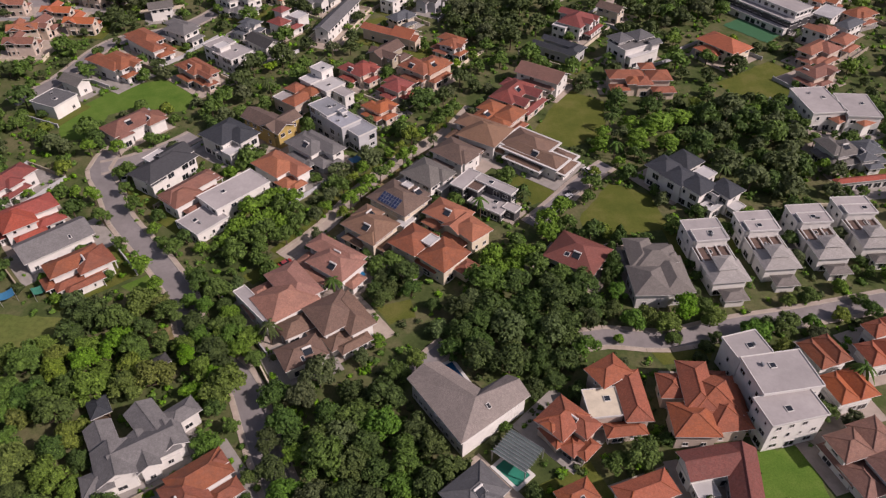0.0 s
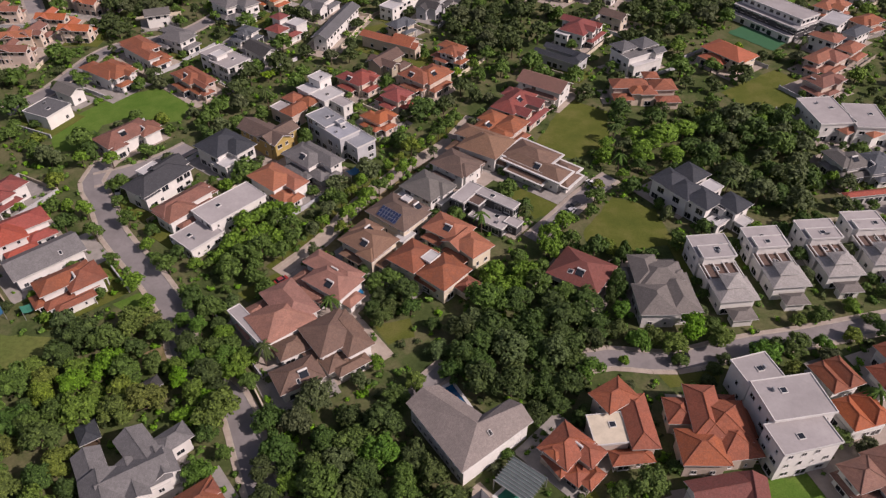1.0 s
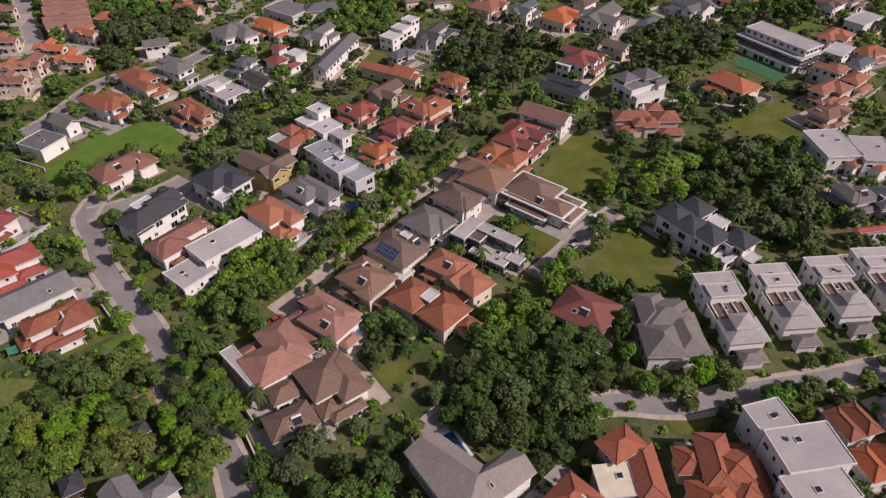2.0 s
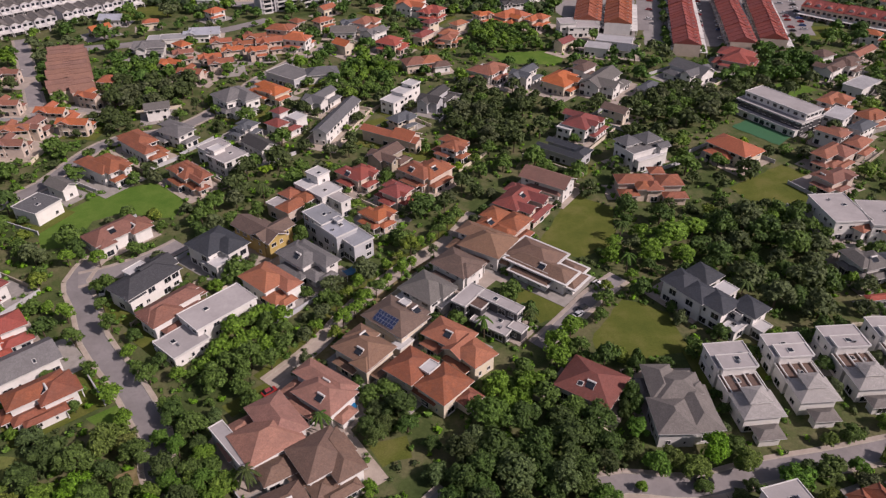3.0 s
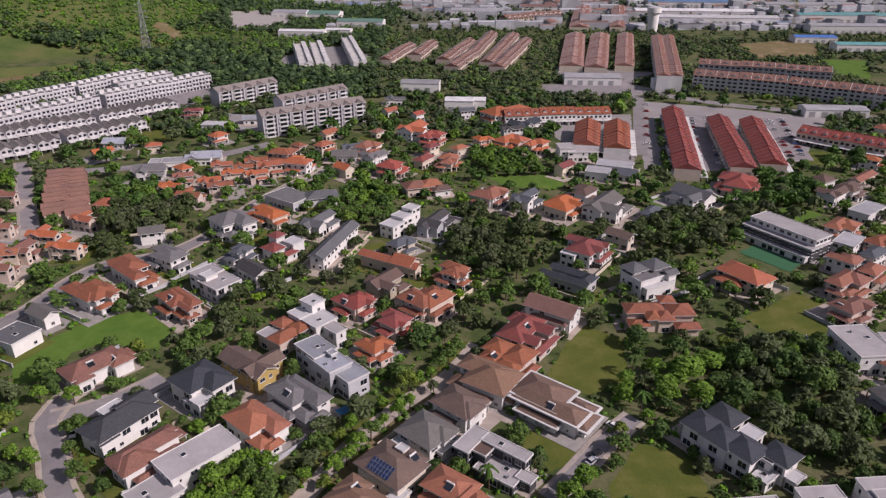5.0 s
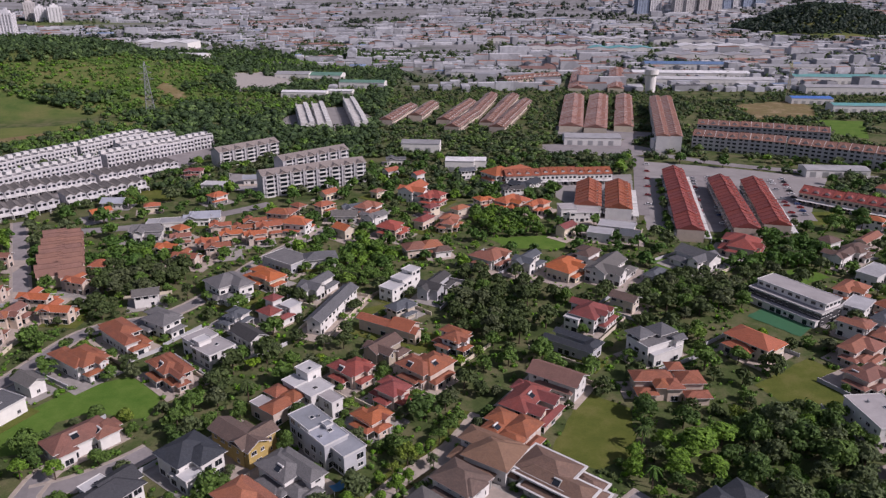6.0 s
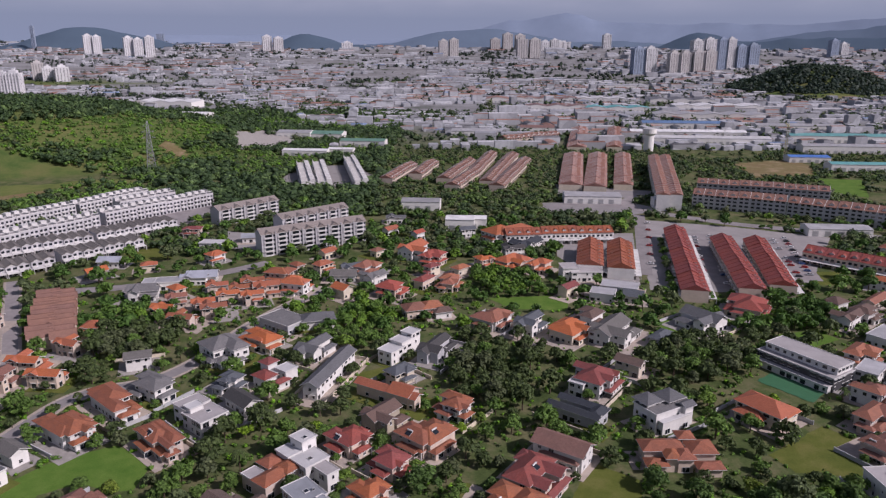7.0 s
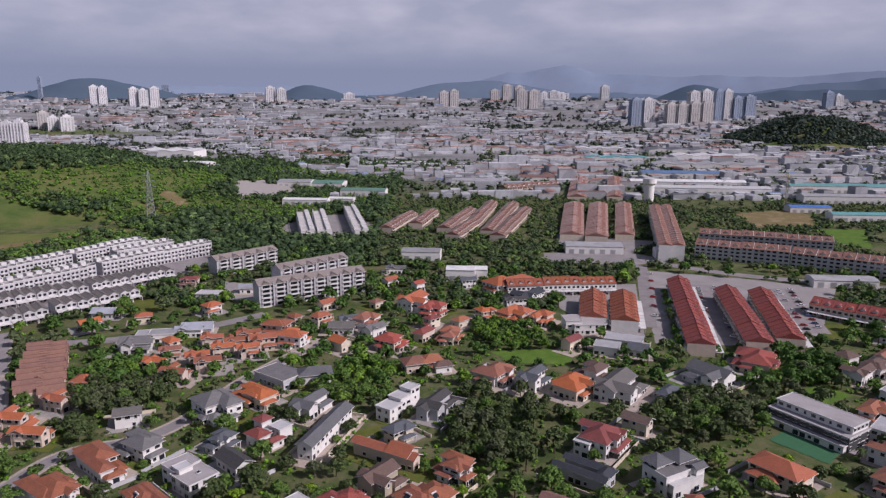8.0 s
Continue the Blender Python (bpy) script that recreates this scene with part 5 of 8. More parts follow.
def masses():
    """The trees past counting, joined by kind: crowns as one mass, trunks as another."""
    trunks = [], []
    for (kind, lod), spots in MASS.items():
        shapes = {}
        vs, quads, tris, n = [], [], [], 0
        for variant, m in spots:
            if variant not in shapes:
                v, f = crown_arrays(variant, lod)
                shapes[variant] = np.array(v), np.array([q for q in f if len(q) == 4]), np.array([q for q in f if len(q) == 3])
            v, q4, q3 = shapes[variant]
            a = np.array(m)
            vs.append(v @ a[:3, :3].T + a[:3, 3])
            quads.append(q4 + n)
            tris.append(q3 + n)
            n += len(v)
            s = a[2, 2]
            base = len(trunks[0])
            for z, w in ((-1.3, 0.075), (0.45, 0.04)):
                trunks[0].extend(tuple(a[:3, :3] @ (math.cos(1.257 * i) * w, math.sin(1.257 * i) * w, z) + a[:3, 3]) for i in range(5))
            trunks[1].extend((base + i, base + (i + 1) % 5, base + 5 + (i + 1) % 5, base + 5 + i) for i in range(5))
        vs, quads, tris = np.concatenate(vs), np.concatenate(quads), np.concatenate(tris)
        me = bpy.data.meshes.new("tree_crowns")
        me.vertices.add(len(vs))
        me.vertices.foreach_set("co", vs.ravel())
        loops = np.concatenate([quads.ravel(), tris.ravel()])
        me.loops.add(len(loops))
        me.loops.foreach_set("vertex_index", loops)
        starts = np.concatenate([np.arange(len(quads)) * 4, 4 * len(quads) + np.arange(len(tris)) * 3])
        me.polygons.add(len(starts))
        me.polygons.foreach_set("loop_start", starts)
        me.polygons.foreach_set("use_smooth", np.ones(len(starts), dtype=bool))
        me.materials.append(LEAF[kind])
        me.update(calc_edges=True)
        tagged(new("tree_crowns", me), "mass of " + TREE_WORDS[kind].replace(" tree", " trees", 1), "trees", kind="stuff")
    tagged(new("tree_trunks", mesh_of("tree_trunks", *trunks, [BARK])), "brown trunks of the massed garden trees", "tree trunks", kind="stuff")


def palm(x, y, h):
    rng = random.Random(int(x * 7 + y * 3))
    k = rng.randrange(3)
    if k not in PALMS:
        PALMS[k] = palm_meshes(k)
    t = thing("palm_tree", Matrix.LocRotScale((x, y, land(x, y) - 0.05), Euler((0, 0, rng.uniform(0, 6.28))), (h, h, h)), "slender palm with a tuft of arching fronds", "palm tree", "palms")
    part("trunk", PALMS[k][0], t)
    part("crown", PALMS[k][1], t)


def crowded(x, y, r):
    i, j = int(x // 12), int(y // 12)
    return any((x - a) ** 2 + (y - b) ** 2 < (0.6 * (r + c)) ** 2 for u in (i - 1, i, i + 1) for w in (j - 1, j, j + 1) for a, b, c in CELLS.get((u, w), ()))


def free(x, y, gap=0.5):
    return clearance(x, y) > gap and road_gap(x, y) > gap - 0.6 and not any(inside(x, y, p) for p in LAWNS)


def grove(*poly, r=(3.0, 4.5), kinds=("dark", "mid"), tries=1100, squash=1.0):
    """Trees as close as their crowns allow inside an outline."""
    rng = random.Random(len(TREES) * 3 + 1)
    x0, x1 = min(p[0] for p in poly), max(p[0] for p in poly)
    y0, y1 = min(p[1] for p in poly), max(p[1] for p in poly)
    for _ in range(tries):
        x, y, s = rng.uniform(x0, x1), rng.uniform(y0, y1), rng.uniform(*r)
        if inside(x, y, poly) and not crowded(x, y, s) and clearance(x, y) > s * 0.55 and road_gap(x, y) > -0.5 and not any(inside(x, y, q) for q in LAWNS):
            tree(x, y, s, rng.choice(kinds), squash=squash)


def avenue(number, gap, r, kinds, skip=0.2):
    """Street trees along both verges of a road."""
    line, half = ROADS[number]
    pick = random.Random(number)
    travelled = 0.0
    for a, b in zip(line, line[1:]):
        travelled += (b - a).length
        if travelled < gap:
            continue
        travelled = 0.0
        d = (b - a).normalized()
        for side in (-1, 1):
            q = a + Vector((-d.y, d.x)) * side * (half + pick.uniform(0.2, 1.2))
            size = pick.uniform(*r)
            if pick.random() > skip and clearance(q.x, q.y) > size * 0.6 and not crowded(q.x, q.y, size):
                tree(q.x, q.y, size, pick.choice(kinds), tall=size * pick.uniform(0.8, 1.1))


# ---- roads, lawns ----
road(6.2, (-117.7, 216.6), (-118.9, 203.1), (-110.3, 189.9), (-101.5, 174.9), (-91.7, 163.9), (-82.6, 153.7), (-72.2, 139.7), (-65.2, 125.1), (-51.4, 112.8), (-46.0, 103.4), (-41.2, 92.5), (-34.5, 79.9), kerb=True)
road(6.6, (-118.5, 203.7), (-108.9, 208.2), (-98.4, 216.5), (-91.4, 224.8), kerb=True)
BOULEVARD = ((-47.7, 157.4), (-36.9, 172.0), (-27.1, 191.3), (-12.8, 211.5), (1.3, 226.5), (11.3, 245.1))
road(3.0, *BOULEVARD, kerb=True, mat=PAVING)
road(5.0, (27.5, 172.0), (36.8, 182.8), (46.9, 195.3), (57.3, 205.3), kerb=True)
road(5.4, (33.0, 123.2), (42.5, 125.4), (58.5, 124.2), (76.2, 128.8), (97.3, 132.9), (124.9, 139.3), kerb=True)
lawn((-147.1, 236.3), (-135.1, 256.8), (-117.0, 268.7), (-99.0, 258.1), (-99.3, 242.4), (-107.7, 241.2), (-118.1, 246.4), (-128.8, 239.1), (-128.2, 223.0), (-138.6, 220.4), mat=FRESH)
lawn((32.5, 224.5), (49.6, 259.5), (63.5, 249.4), (60.0, 224.4), (46.4, 216.1), mat=GRASS)
lawn((22.5, 200.0), (38.5, 196.6), (37.2, 185.8), (28.6, 182.8), (22.8, 191.1), mat=GRASS)
lawn((43.0, 175.1), (55.9, 194.3), (68.2, 187.9), (70.4, 170.3), (53.1, 166.8), (43.4, 171.7), mat=GRASS)
lawn((69.1, 90.8), (82.4, 92.2), (83.1, 78.3), (68.0, 78.4), mat=FRESH)
lawn((-91.7, 144.7), (-84.3, 150.1), (-79.2, 146.1), (-84.1, 140.2), mat=FRESH)
lawn((-18.5, 136.3), (-9.3, 139.6), (-7.5, 133.1), (-14.3, 130.0), mat=GRASS)
lawn((-121.0, 134.0), (-99.5, 132.6), (-101.8, 120.2), (-112.2, 116.4), mat=MEADOW, label="smooth creeper-covered slope")
lawn((-76.6, 127.6), (-70.5, 131.0), (-68.6, 125.2), (-77.1, 121.4), (-80.2, 112.0), (-82.6, 113.0), (-79.4, 121.6), mat=EARTH, label="clearing of bare brown earth among the trees")
for near, far, ground in ((1.4, 5.2, GRASS), (-1.4, -6.4, EARTH)):
    side = [(Vector(b) - Vector(a)).normalized() for a, b in zip(BOULEVARD, (*BOULEVARD[1:], (21.0, 263.0)))]
    edge = [[(x - d.y * k, y + d.x * k) for (x, y), d in zip(BOULEVARD, side)] for k in (near, far)]
    lawn(*edge[0], *reversed(edge[1]), mat=ground, label="worn grass and earth verge of the tree-lined walk", name="verge", keep=False)
lawn((-57.6, 148.8), (-44.9, 161.2), (-42.0, 158.6), (-54.4, 145.3), mat=GRASS)
lawn((53.4, 120.9), (69.4, 120.9), (67.6, 117.1), (55.9, 116.2), mat=GRASS)
road(6.6, (-170.2, 249.2), (-159.8, 266.0), (-149.0, 303.0), (-124.3, 317.3), (-110.1, 339.4), (-97.6, 380.0), (-74.8, 425.0), (-56.8, 440.4), kerb=True)
road(6.6, (-190.5, 329.5), (-210.7, 364.2), (-239.8, 415.1), (-257.2, 445.6), kerb=True)
lawn((112.2, 264.2), (141.2, 284.1), (147.9, 273.2), (138.1, 251.7), (116.9, 253.7), mat=GRASS)
lawn((23.9, 420.2), (57.1, 425.1), (68.8, 415.4), (63.7, 401.5), (35.7, 404.2), mat=FRESH)
lawn((111.6, 392.8), (122.7, 388.5), (127.2, 368.4), (112.1, 360.8), (108.4, 380.2), mat=FRESH)
lawn((162.9, 370.7), (184.2, 376.3), (190.7, 364.6), (172.3, 355.0), (163.4, 357.2), mat=FRESH)
lawn((-213.8, 513.1), (-192.7, 520.2), (-179.7, 493.0), (-202.3, 482.8), mat=GRASS)
lawn((-38.3, 326.6), (-25.7, 332.9), (-22.4, 323.5), (-34.6, 314.5), mat=GRASS)
lawn((153.3, 606.4), (221.8, 583.0), (283.3, 552.1), (215.7, 444.3), (158.7, 432.1), (118.4, 435.0), mat=LOT, label="pale paved parking lot between the terraces", name="pavement")
lawn((81.3, 558.6), (140.6, 563.1), (114.7, 442.5), (90.0, 451.9), (74.6, 502.3), mat=LOT, label="pale paved parking lot between the terraces", name="pavement")
lawn((-166.0, 564.4), (-136.0, 553.9), (-64.3, 576.6), (-58.6, 544.9), (-121.2, 511.2), (-149.6, 517.3), mat=LOT, label="pale paved parking lot between the terraces", name="pavement")
lawn((86.2, 666.4), (157.7, 677.4), (191.4, 638.7), (153.6, 621.7), (82.7, 629.9), mat=LOT, label="pale paved parking lot between the terraces", name="pavement")
lawn((-279.1, 435.6), (-353.2, 557.1), (-303.8, 558.2), (-208.4, 677.4), (-190.7, 629.4), (-215.7, 537.1), (-244.0, 478.0), mat=ASPHALT, label="pale paved parking lot between the terraces", name="pavement")
lawn((110.6, 751.8), (220.0, 713.6), (214.6, 688.4), (103.9, 690.4), mat=LOT, label="pale paved parking lot between the terraces", name="pavement")
road(9.9, (-228.2, 425.4), (-188.9, 435.3), (-161.4, 447.4), (-134.3, 466.7), (-114.7, 485.2), kerb=False)
road(12.1, (81.7, 640.1), (126.2, 672.0), (156.1, 650.4), (186.3, 622.4), (225.9, 593.5), (269.4, 574.0), (324.7, 553.0), kerb=False)
road(8.8, (160.6, 621.8), (140.7, 537.3), (123.0, 462.8), kerb=False)
road(24.2, (191.4, 561.0), (158.0, 438.5), kerb=False)
road(19.8, (241.1, 551.2), (217.4, 454.2), kerb=False)
road(11.0, (181.6, 622.3), (159.4, 663.7), (186.2, 707.5), kerb=False)
lawn((-387.4, 608.8), (-368.4, 729.8), (-307.2, 754.7), (-403.9, 809.7), (-546.6, 849.0), mat=MEADOW, label="rough green meadow below the hill")
lawn((-402.0, 660.8), (-380.2, 692.4), (-360.1, 724.5), (-364.4, 732.7), (-413.6, 679.2), mat=EARTH, label="strip of bare earth across the meadow")
lawn((390.2, 790.3), (436.0, 782.2), (392.5, 693.0), (369.2, 712.4), mat=FRESH)
road(4.4, (-7.5, 112.2), (-3.4, 117.4), (1.5, 123.0), kerb=True)
lawn((-216.2, 502.8), (-194.3, 523.3), (-184.1, 497.2), (-207.0, 490.6), mat=GRASS)
lawn((228.9, 470.1), (246.4, 470.5), (234.9, 446.6), (217.3, 444.3), mat=GRASS)


def draped(label, name, mat, *poly):
    """A patch that follows the slope of the land."""
    s, step = Shape(), 7.0
    x0, x1, y0, y1 = min(p[0] for p in poly), max(p[0] for p in poly), min(p[1] for p in poly), max(p[1] for p in poly)
    y = y0
    while y < y1:
        x = x0
        while x < x1:
            if inside(x + step / 2 + 5 * noise.noise((x / 20, y / 20, 3)), y + step / 2, poly):
                s.face([(a, b, land(a, b) + 0.5) for a, b in ((x, y), (x + step, y), (x + step, y + step), (x, y + step))])
            x += step
        y += step
    LAWNS.append(list(poly))
    return tagged(new(name, s.mesh(name, [mat])), label, "ground", kind="structure")


draped("pale cleared building ground at the foot of the hill", "pavement", CONCRETE, (-300, 1062), (-262, 1172), (-214, 1060), (-206, 1012), (-262, 952), (-280, 985))
draped("reddish landslip scar of bare earth", "ground_scar", EARTH, (-352, 917), (-348, 939), (-322, 916), (-306, 889), (-313, 878), (-332, 895))
draped("red earth of a building yard among sheds", "ground_yard", EARTH, (342, 882), (400, 905), (438, 912), (418, 850), (398, 806), (326, 790))
lawn((-166.0, 740.0), (-172.0, 800.0), (-140.0, 858.0), (-108.0, 866.0), (-74.0, 790.0), (-82.0, 726.0), (-120.0, 716.0), mat=LOT, label="pale paved court round the white rows", name="pavement")

# ---- the houses of the suburb ----
house("orange", "white", (-103.1, 148.6, 16.9, 11.1, 40.7, 5.9, "hip"))
house("grey", "white", (-115.0, 159.6, 20.6, 11.5, 43.5, 5.0, "gable"))
house("red", "white", (-127.4, 171.2, 18.0, 13.4, 41.8, 5.9, "hip"))
house("red", "white", (-142.0, 189.8, 16.3, 8.9, 62.5, 5.9, "hip"))
house("grey", "white", (-65.6, 88.6, 14.5, 9.5, 32.6, 5.6, "gable"), (-70.6, 84.6, 8.6, 10.0, 29.1, 5.8, "gable"), (-76.4, 92.0, 6.4, 7.0, 34.0, 5.0, "gable"), (-66.8, 95.6, 7.0, 10.6, 43.5, 5.6, "gable"), (-60.0, 98.2, 7.6, 5.6, 43.3, 5.3, "hip"), (-65.4, 87.6, 5.4, 11.0, 32.6, 5.7, "gable"), (-73.0, 80.4, 6.6, 6.0, 29.0, 5.0, "hip"), (-60.8, 91.6, 6.4, 8.0, 34.0, 5.4, "gable"), extras=("exact",))
house("orange", "white", (-51.2, 79.5, 14.8, 11.5, 38.8, 5.9, "hip"))
house("dark", "wood", (-80.9, 101.2, 4.9, 6.1, 33.8, 3.0, "hip"))
house("dark", "wood", (-70.5, 115.1, 4.3, 3.8, 41.2, 3.0, "hip"))
house("pink", "white", (-43.0, 136.9, 17.2, 17.9, 38.5, 5.9, "hip"), (-49.9, 132.2, 3.8, 16.4, 42.8, 5.6, "flat/pale"))
house("brown", "white", (-27.2, 128.0, 13.7, 16.0, 36.2, 5.9, "hip"), (-38.5, 126.0, 8.4, 6.8, 32.6, 4.0, "hip"))
house("brown", "white", (-35.4, 116.7, 11.8, 8.4, 30.8, 4.5, "hip"))
house("pink", "white", (-31.7, 150.7, 12.0, 19.0, 53.8, 5.9, "hip"))
composed("brown", "cream", -21.8, 165.6, 52, (0.0, 0.0, 11.4, 14.6, 6.0, "hip"), (2.6, 3.4, 7.6, 7.6, 6.5, "hip"), (-3.0, -4.2, 8.0, 6.6, 5.7, "hip"), (-1.0, -8.0, 8.0, 3.0, 3.2, "hip"), (-6.4, 1.0, 3.0, 8.0, 3.2, "hip"))
composed("brown", "cream", -13.8, 178.8, 50, (0.0, 0.0, 12.8, 16.4, 6.0, "hip"), (3.6, -3.0, 8.0, 8.0, 6.3, "hip"), (4.6, 0.5, 2.6, 3.2, 8.0, "flat/white"), (-5.0, -7.0, 6.0, 4.0, 3.2, "flat/white"), extras=("solar",))
composed("slate", "white", -5.0, 192.6, 50, (0.0, 0.0, 12.6, 13.7, 6.0, "hip"), (2.0, -3.4, 7.0, 9.0, 6.2, "hip"), (1.0, -6.6, 8.0, 3.4, 3.4, "flat/white"), (-6.2, 4.0, 3.4, 5.0, 3.4, "flat/white"), extras=("glazed",))
house("rust", "cream", (1.7, 171.2, 13.4, 9.8, -36.0, 6.0, "hip"), (8.4, 163.8, 10.2, 9.0, -48.0, 5.8, "hip"), (4.6, 166.2, 8.6, 7.0, 50.0, 5.6, "gable"), (-2.6, 169.4, 5.0, 7.0, 50.0, 3.4, "hip"), (3.6, 162.0, 9.0, 3.0, -42.0, 3.2, "hip"), extras=("exact",))
house("orange", "cream", (-8.6, 158.2, 11.8, 10.4, 52.0, 6.2, "hip"), (0.2, 151.8, 12.0, 11.0, 48.0, 6.0, "hip"), (-3.6, 156.6, 4.6, 3.6, 50.0, 7.2, "flat/white"), (6.6, 149.2, 6.4, 5.6, 48.0, 3.4, "hip"), (-4.6, 150.4, 9.0, 3.4, -42.0, 3.3, "hip"), extras=("exact",))
# the umber block fills the recess court, whose shade is put into its colour
house("pale", "black", (16.9, 184.5, 14.6, 4.2, -38.0, 6.8, "flat"), (7.4, 187.6, 5.2, 11.0, -36.0, 6.8, "flat"), (15.2, 180.0, 12.6, 8.6, -36.0, 3.3, "flat"), (11.6, 185.6, 4.6, 8.0, -37.0, 6.2, "flat/umber"), (21.6, 176.6, 5.0, 4.0, -38.0, 3.6, "flat"), extras=("glazed",))
composed("brown", "white", 4.6, 205.4, 50, (0.0, 0.0, 12.0, 14.4, 6.0, "hip"), (-1.0, -4.0, 8.0, 8.0, 6.2, "hip"), (-6.4, 1.0, 3.2, 9.0, 3.2, "hip"))
house("brown", "white", (13.1, 218.9, 14.9, 20.7, 57.3, 5.9, "hip"))
house("brown", "white", (32.7, 208.0, 14.4, 24.5, 50.9, 5.5, "hip"), extras=("rim",))
composed("coral", "peach", 20.6, 229.8, 52, (-3.4, 3.8, 7.6, 7.6, 5.7, "hip"), (2.8, 5.2, 8.6, 8.4, 6.0, "hip"), (3.0, -3.2, 11.0, 9.0, 6.0, "hip"), (-4.4, -3.2, 6.4, 9.4, 5.7, "hip"), (0.5, -8.6, 9.0, 3.6, 3.2, "hip"))
composed("red", "peach", 28.2, 245.6, 55, (0.0, 1.5, 18.5, 10.5, 6.4, "hip"), (-4.6, -3.4, 6.2, 10.5, 6.1, "gable"), (4.0, -3.8, 6.6, 11.0, 6.3, "gable"), (-0.5, -8.4, 15.0, 4.2, 3.3, "hip"), (-9.6, 1.0, 5.0, 9.0, 3.4, "hip"), (6.5, 6.2, 7.0, 6.5, 5.6, "hip"))
composed("clay", "white", 40.0, 261.2, 55.8, (0.0, 0.0, 11.0, 19.9, 6.4, "gable"), (-4.2, -1.0, 4.6, 15.0, 3.6, "hip"))
house("maroon", "white", (39.1, 154.1, 13.9, 16.0, 56.0, 4.5, "hip"))
house("stone", "white", (59.5, 152.5, 13.9, 13.7, 0.8, 5.9, "hip"), (56.7, 141.2, 10.7, 12.1, 1.2, 5.7, "hip"), (63.5, 143.7, 8.7, 15.1, 5.4, 5.4, "hip"))
house("white", "white", (77.0, 161.2, 11.5, 9.9, 6.3, 7.1, "flat/pale"), (78.8, 145.0, 11.3, 9.3, 6.3, 5.5, "hip/silver"), (77.9, 152.7, 10.8, 7.1, 6.3, 5.1, "flat/umber"), (77.3, 157.9, 9.6, 5.5, 6.3, 7.9, "flat/pale"), (78.6, 146.3, 6.0, 5.8, 6.3, 7.6, "hip/silver"), (79.5, 137.9, 7.2, 4.9, 6.3, 3.3, "hip/stone"), extras=("beams",))
house("white", "white", (93.7, 165.2, 11.3, 9.3, 4.9, 7.1, "flat/pale"), (95.0, 150.1, 11.1, 8.7, 4.9, 5.5, "hip/silver"), (94.4, 157.3, 10.6, 6.7, 4.9, 5.1, "flat/umber"), (94.0, 162.1, 9.4, 5.1, 4.9, 7.9, "flat/pale"), (94.9, 151.3, 5.9, 5.4, 4.9, 7.6, "hip/silver"), (95.6, 143.5, 7.1, 4.6, 4.9, 3.3, "hip/stone"), extras=("beams",))
house("white", "white", (110.7, 168.8, 11.3, 8.8, 4.5, 7.1, "flat/pale"), (111.9, 154.4, 11.1, 8.3, 4.5, 5.5, "hip/silver"), (111.3, 161.2, 10.6, 6.3, 4.5, 5.1, "flat/umber"), (110.9, 165.8, 9.4, 4.9, 4.5, 7.9, "flat/pale"), (111.8, 155.5, 5.9, 5.1, 4.5, 7.6, "hip/silver"), (112.3, 148.1, 7.1, 4.4, 4.5, 3.3, "hip/stone"), extras=("beams",))
house("white", "white", (126.1, 172.9, 11.3, 8.5, 3.4, 7.1, "flat/pale"), (126.9, 159.0, 11.1, 8.0, 3.4, 5.5, "hip/silver"), (126.5, 165.6, 10.6, 6.1, 3.4, 5.1, "flat/umber"), (126.3, 170.0, 9.4, 4.7, 3.4, 7.9, "flat/pale"), (126.8, 160.0, 5.9, 5.0, 3.4, 7.6, "hip/silver"), (127.3, 152.8, 7.1, 4.2, 3.4, 3.3, "hip/stone"), extras=("beams",))
house("dark", "white", (73.3, 194.0, 10.2, 9.4, 37.0, 7.4, "hip"), (80.6, 197.2, 9.4, 9.4, 37.0, 7.6, "hip"), (76.7, 188.6, 9.8, 9.4, 37.0, 7.4, "hip"), (81.2, 183.8, 9.6, 9.6, 37.0, 7.4, "hip"), (89.8, 181.6, 8.6, 8.6, 37.0, 7.2, "hip"), (85.4, 190.6, 6.0, 5.5, 37.0, 6.9, "flat/white"), (84.6, 177.6, 6.4, 4.6, 37.0, 3.7, "flat/white"), (92.2, 176.8, 5.2, 3.6, 37.0, 3.7, "flat/white"), (86.0, 182.0, 5.0, 6.5, 37.0, 6.6, "flat/grey"), extras=("exact", "glazed"))
house("orange", "peach", (28.1, 94.8, 10.4, 11.7, 45.3, 5.9, "hip"), (39.5, 108.6, 9.4, 7.3, 32.7, 6.9, "hip"), (44.0, 102.2, 6.6, 15.0, 2.7, 5.9, "hip"), (36.9, 100.3, 8.2, 8.2, 6.5, 5.5, "flat/cream"), (25.4, 93.4, 5.3, 6.8, 33.4, 3.4, "hip"), (41.4, 94.6, 9.8, 4.1, 6.6, 3.4, "hip"))
house("orange", "peach", (62.2, 104.2, 13.0, 15.1, -3.2, 6.2, "hip"), (56.7, 95.5, 10.7, 9.5, -0.8, 5.7, "hip"), (64.3, 97.6, 9.9, 10.3, 7.0, 5.4, "hip"), (54.3, 105.6, 6.8, 7.5, -1.1, 5.0, "hip"))
house("pale", "white", (78.3, 104.9, 15.1, 11.2, 9.5, 11.0, "flat"), (77.4, 95.9, 14.3, 8.1, 13.2, 10.0, "flat"), (74.1, 114.7, 9.5, 8.0, 15.9, 9.0, "flat"))
house("orange", "white", (94.2, 115.4, 9.6, 9.2, 19.4, 5.9, "twin"))
house("orange", "white", (95.6, 104.9, 10.9, 8.9, 15.6, 5.9, "twin"))
house("orange", "white", (108.4, 115.3, 11.1, 7.5, 13.2, 5.9, "twin"))
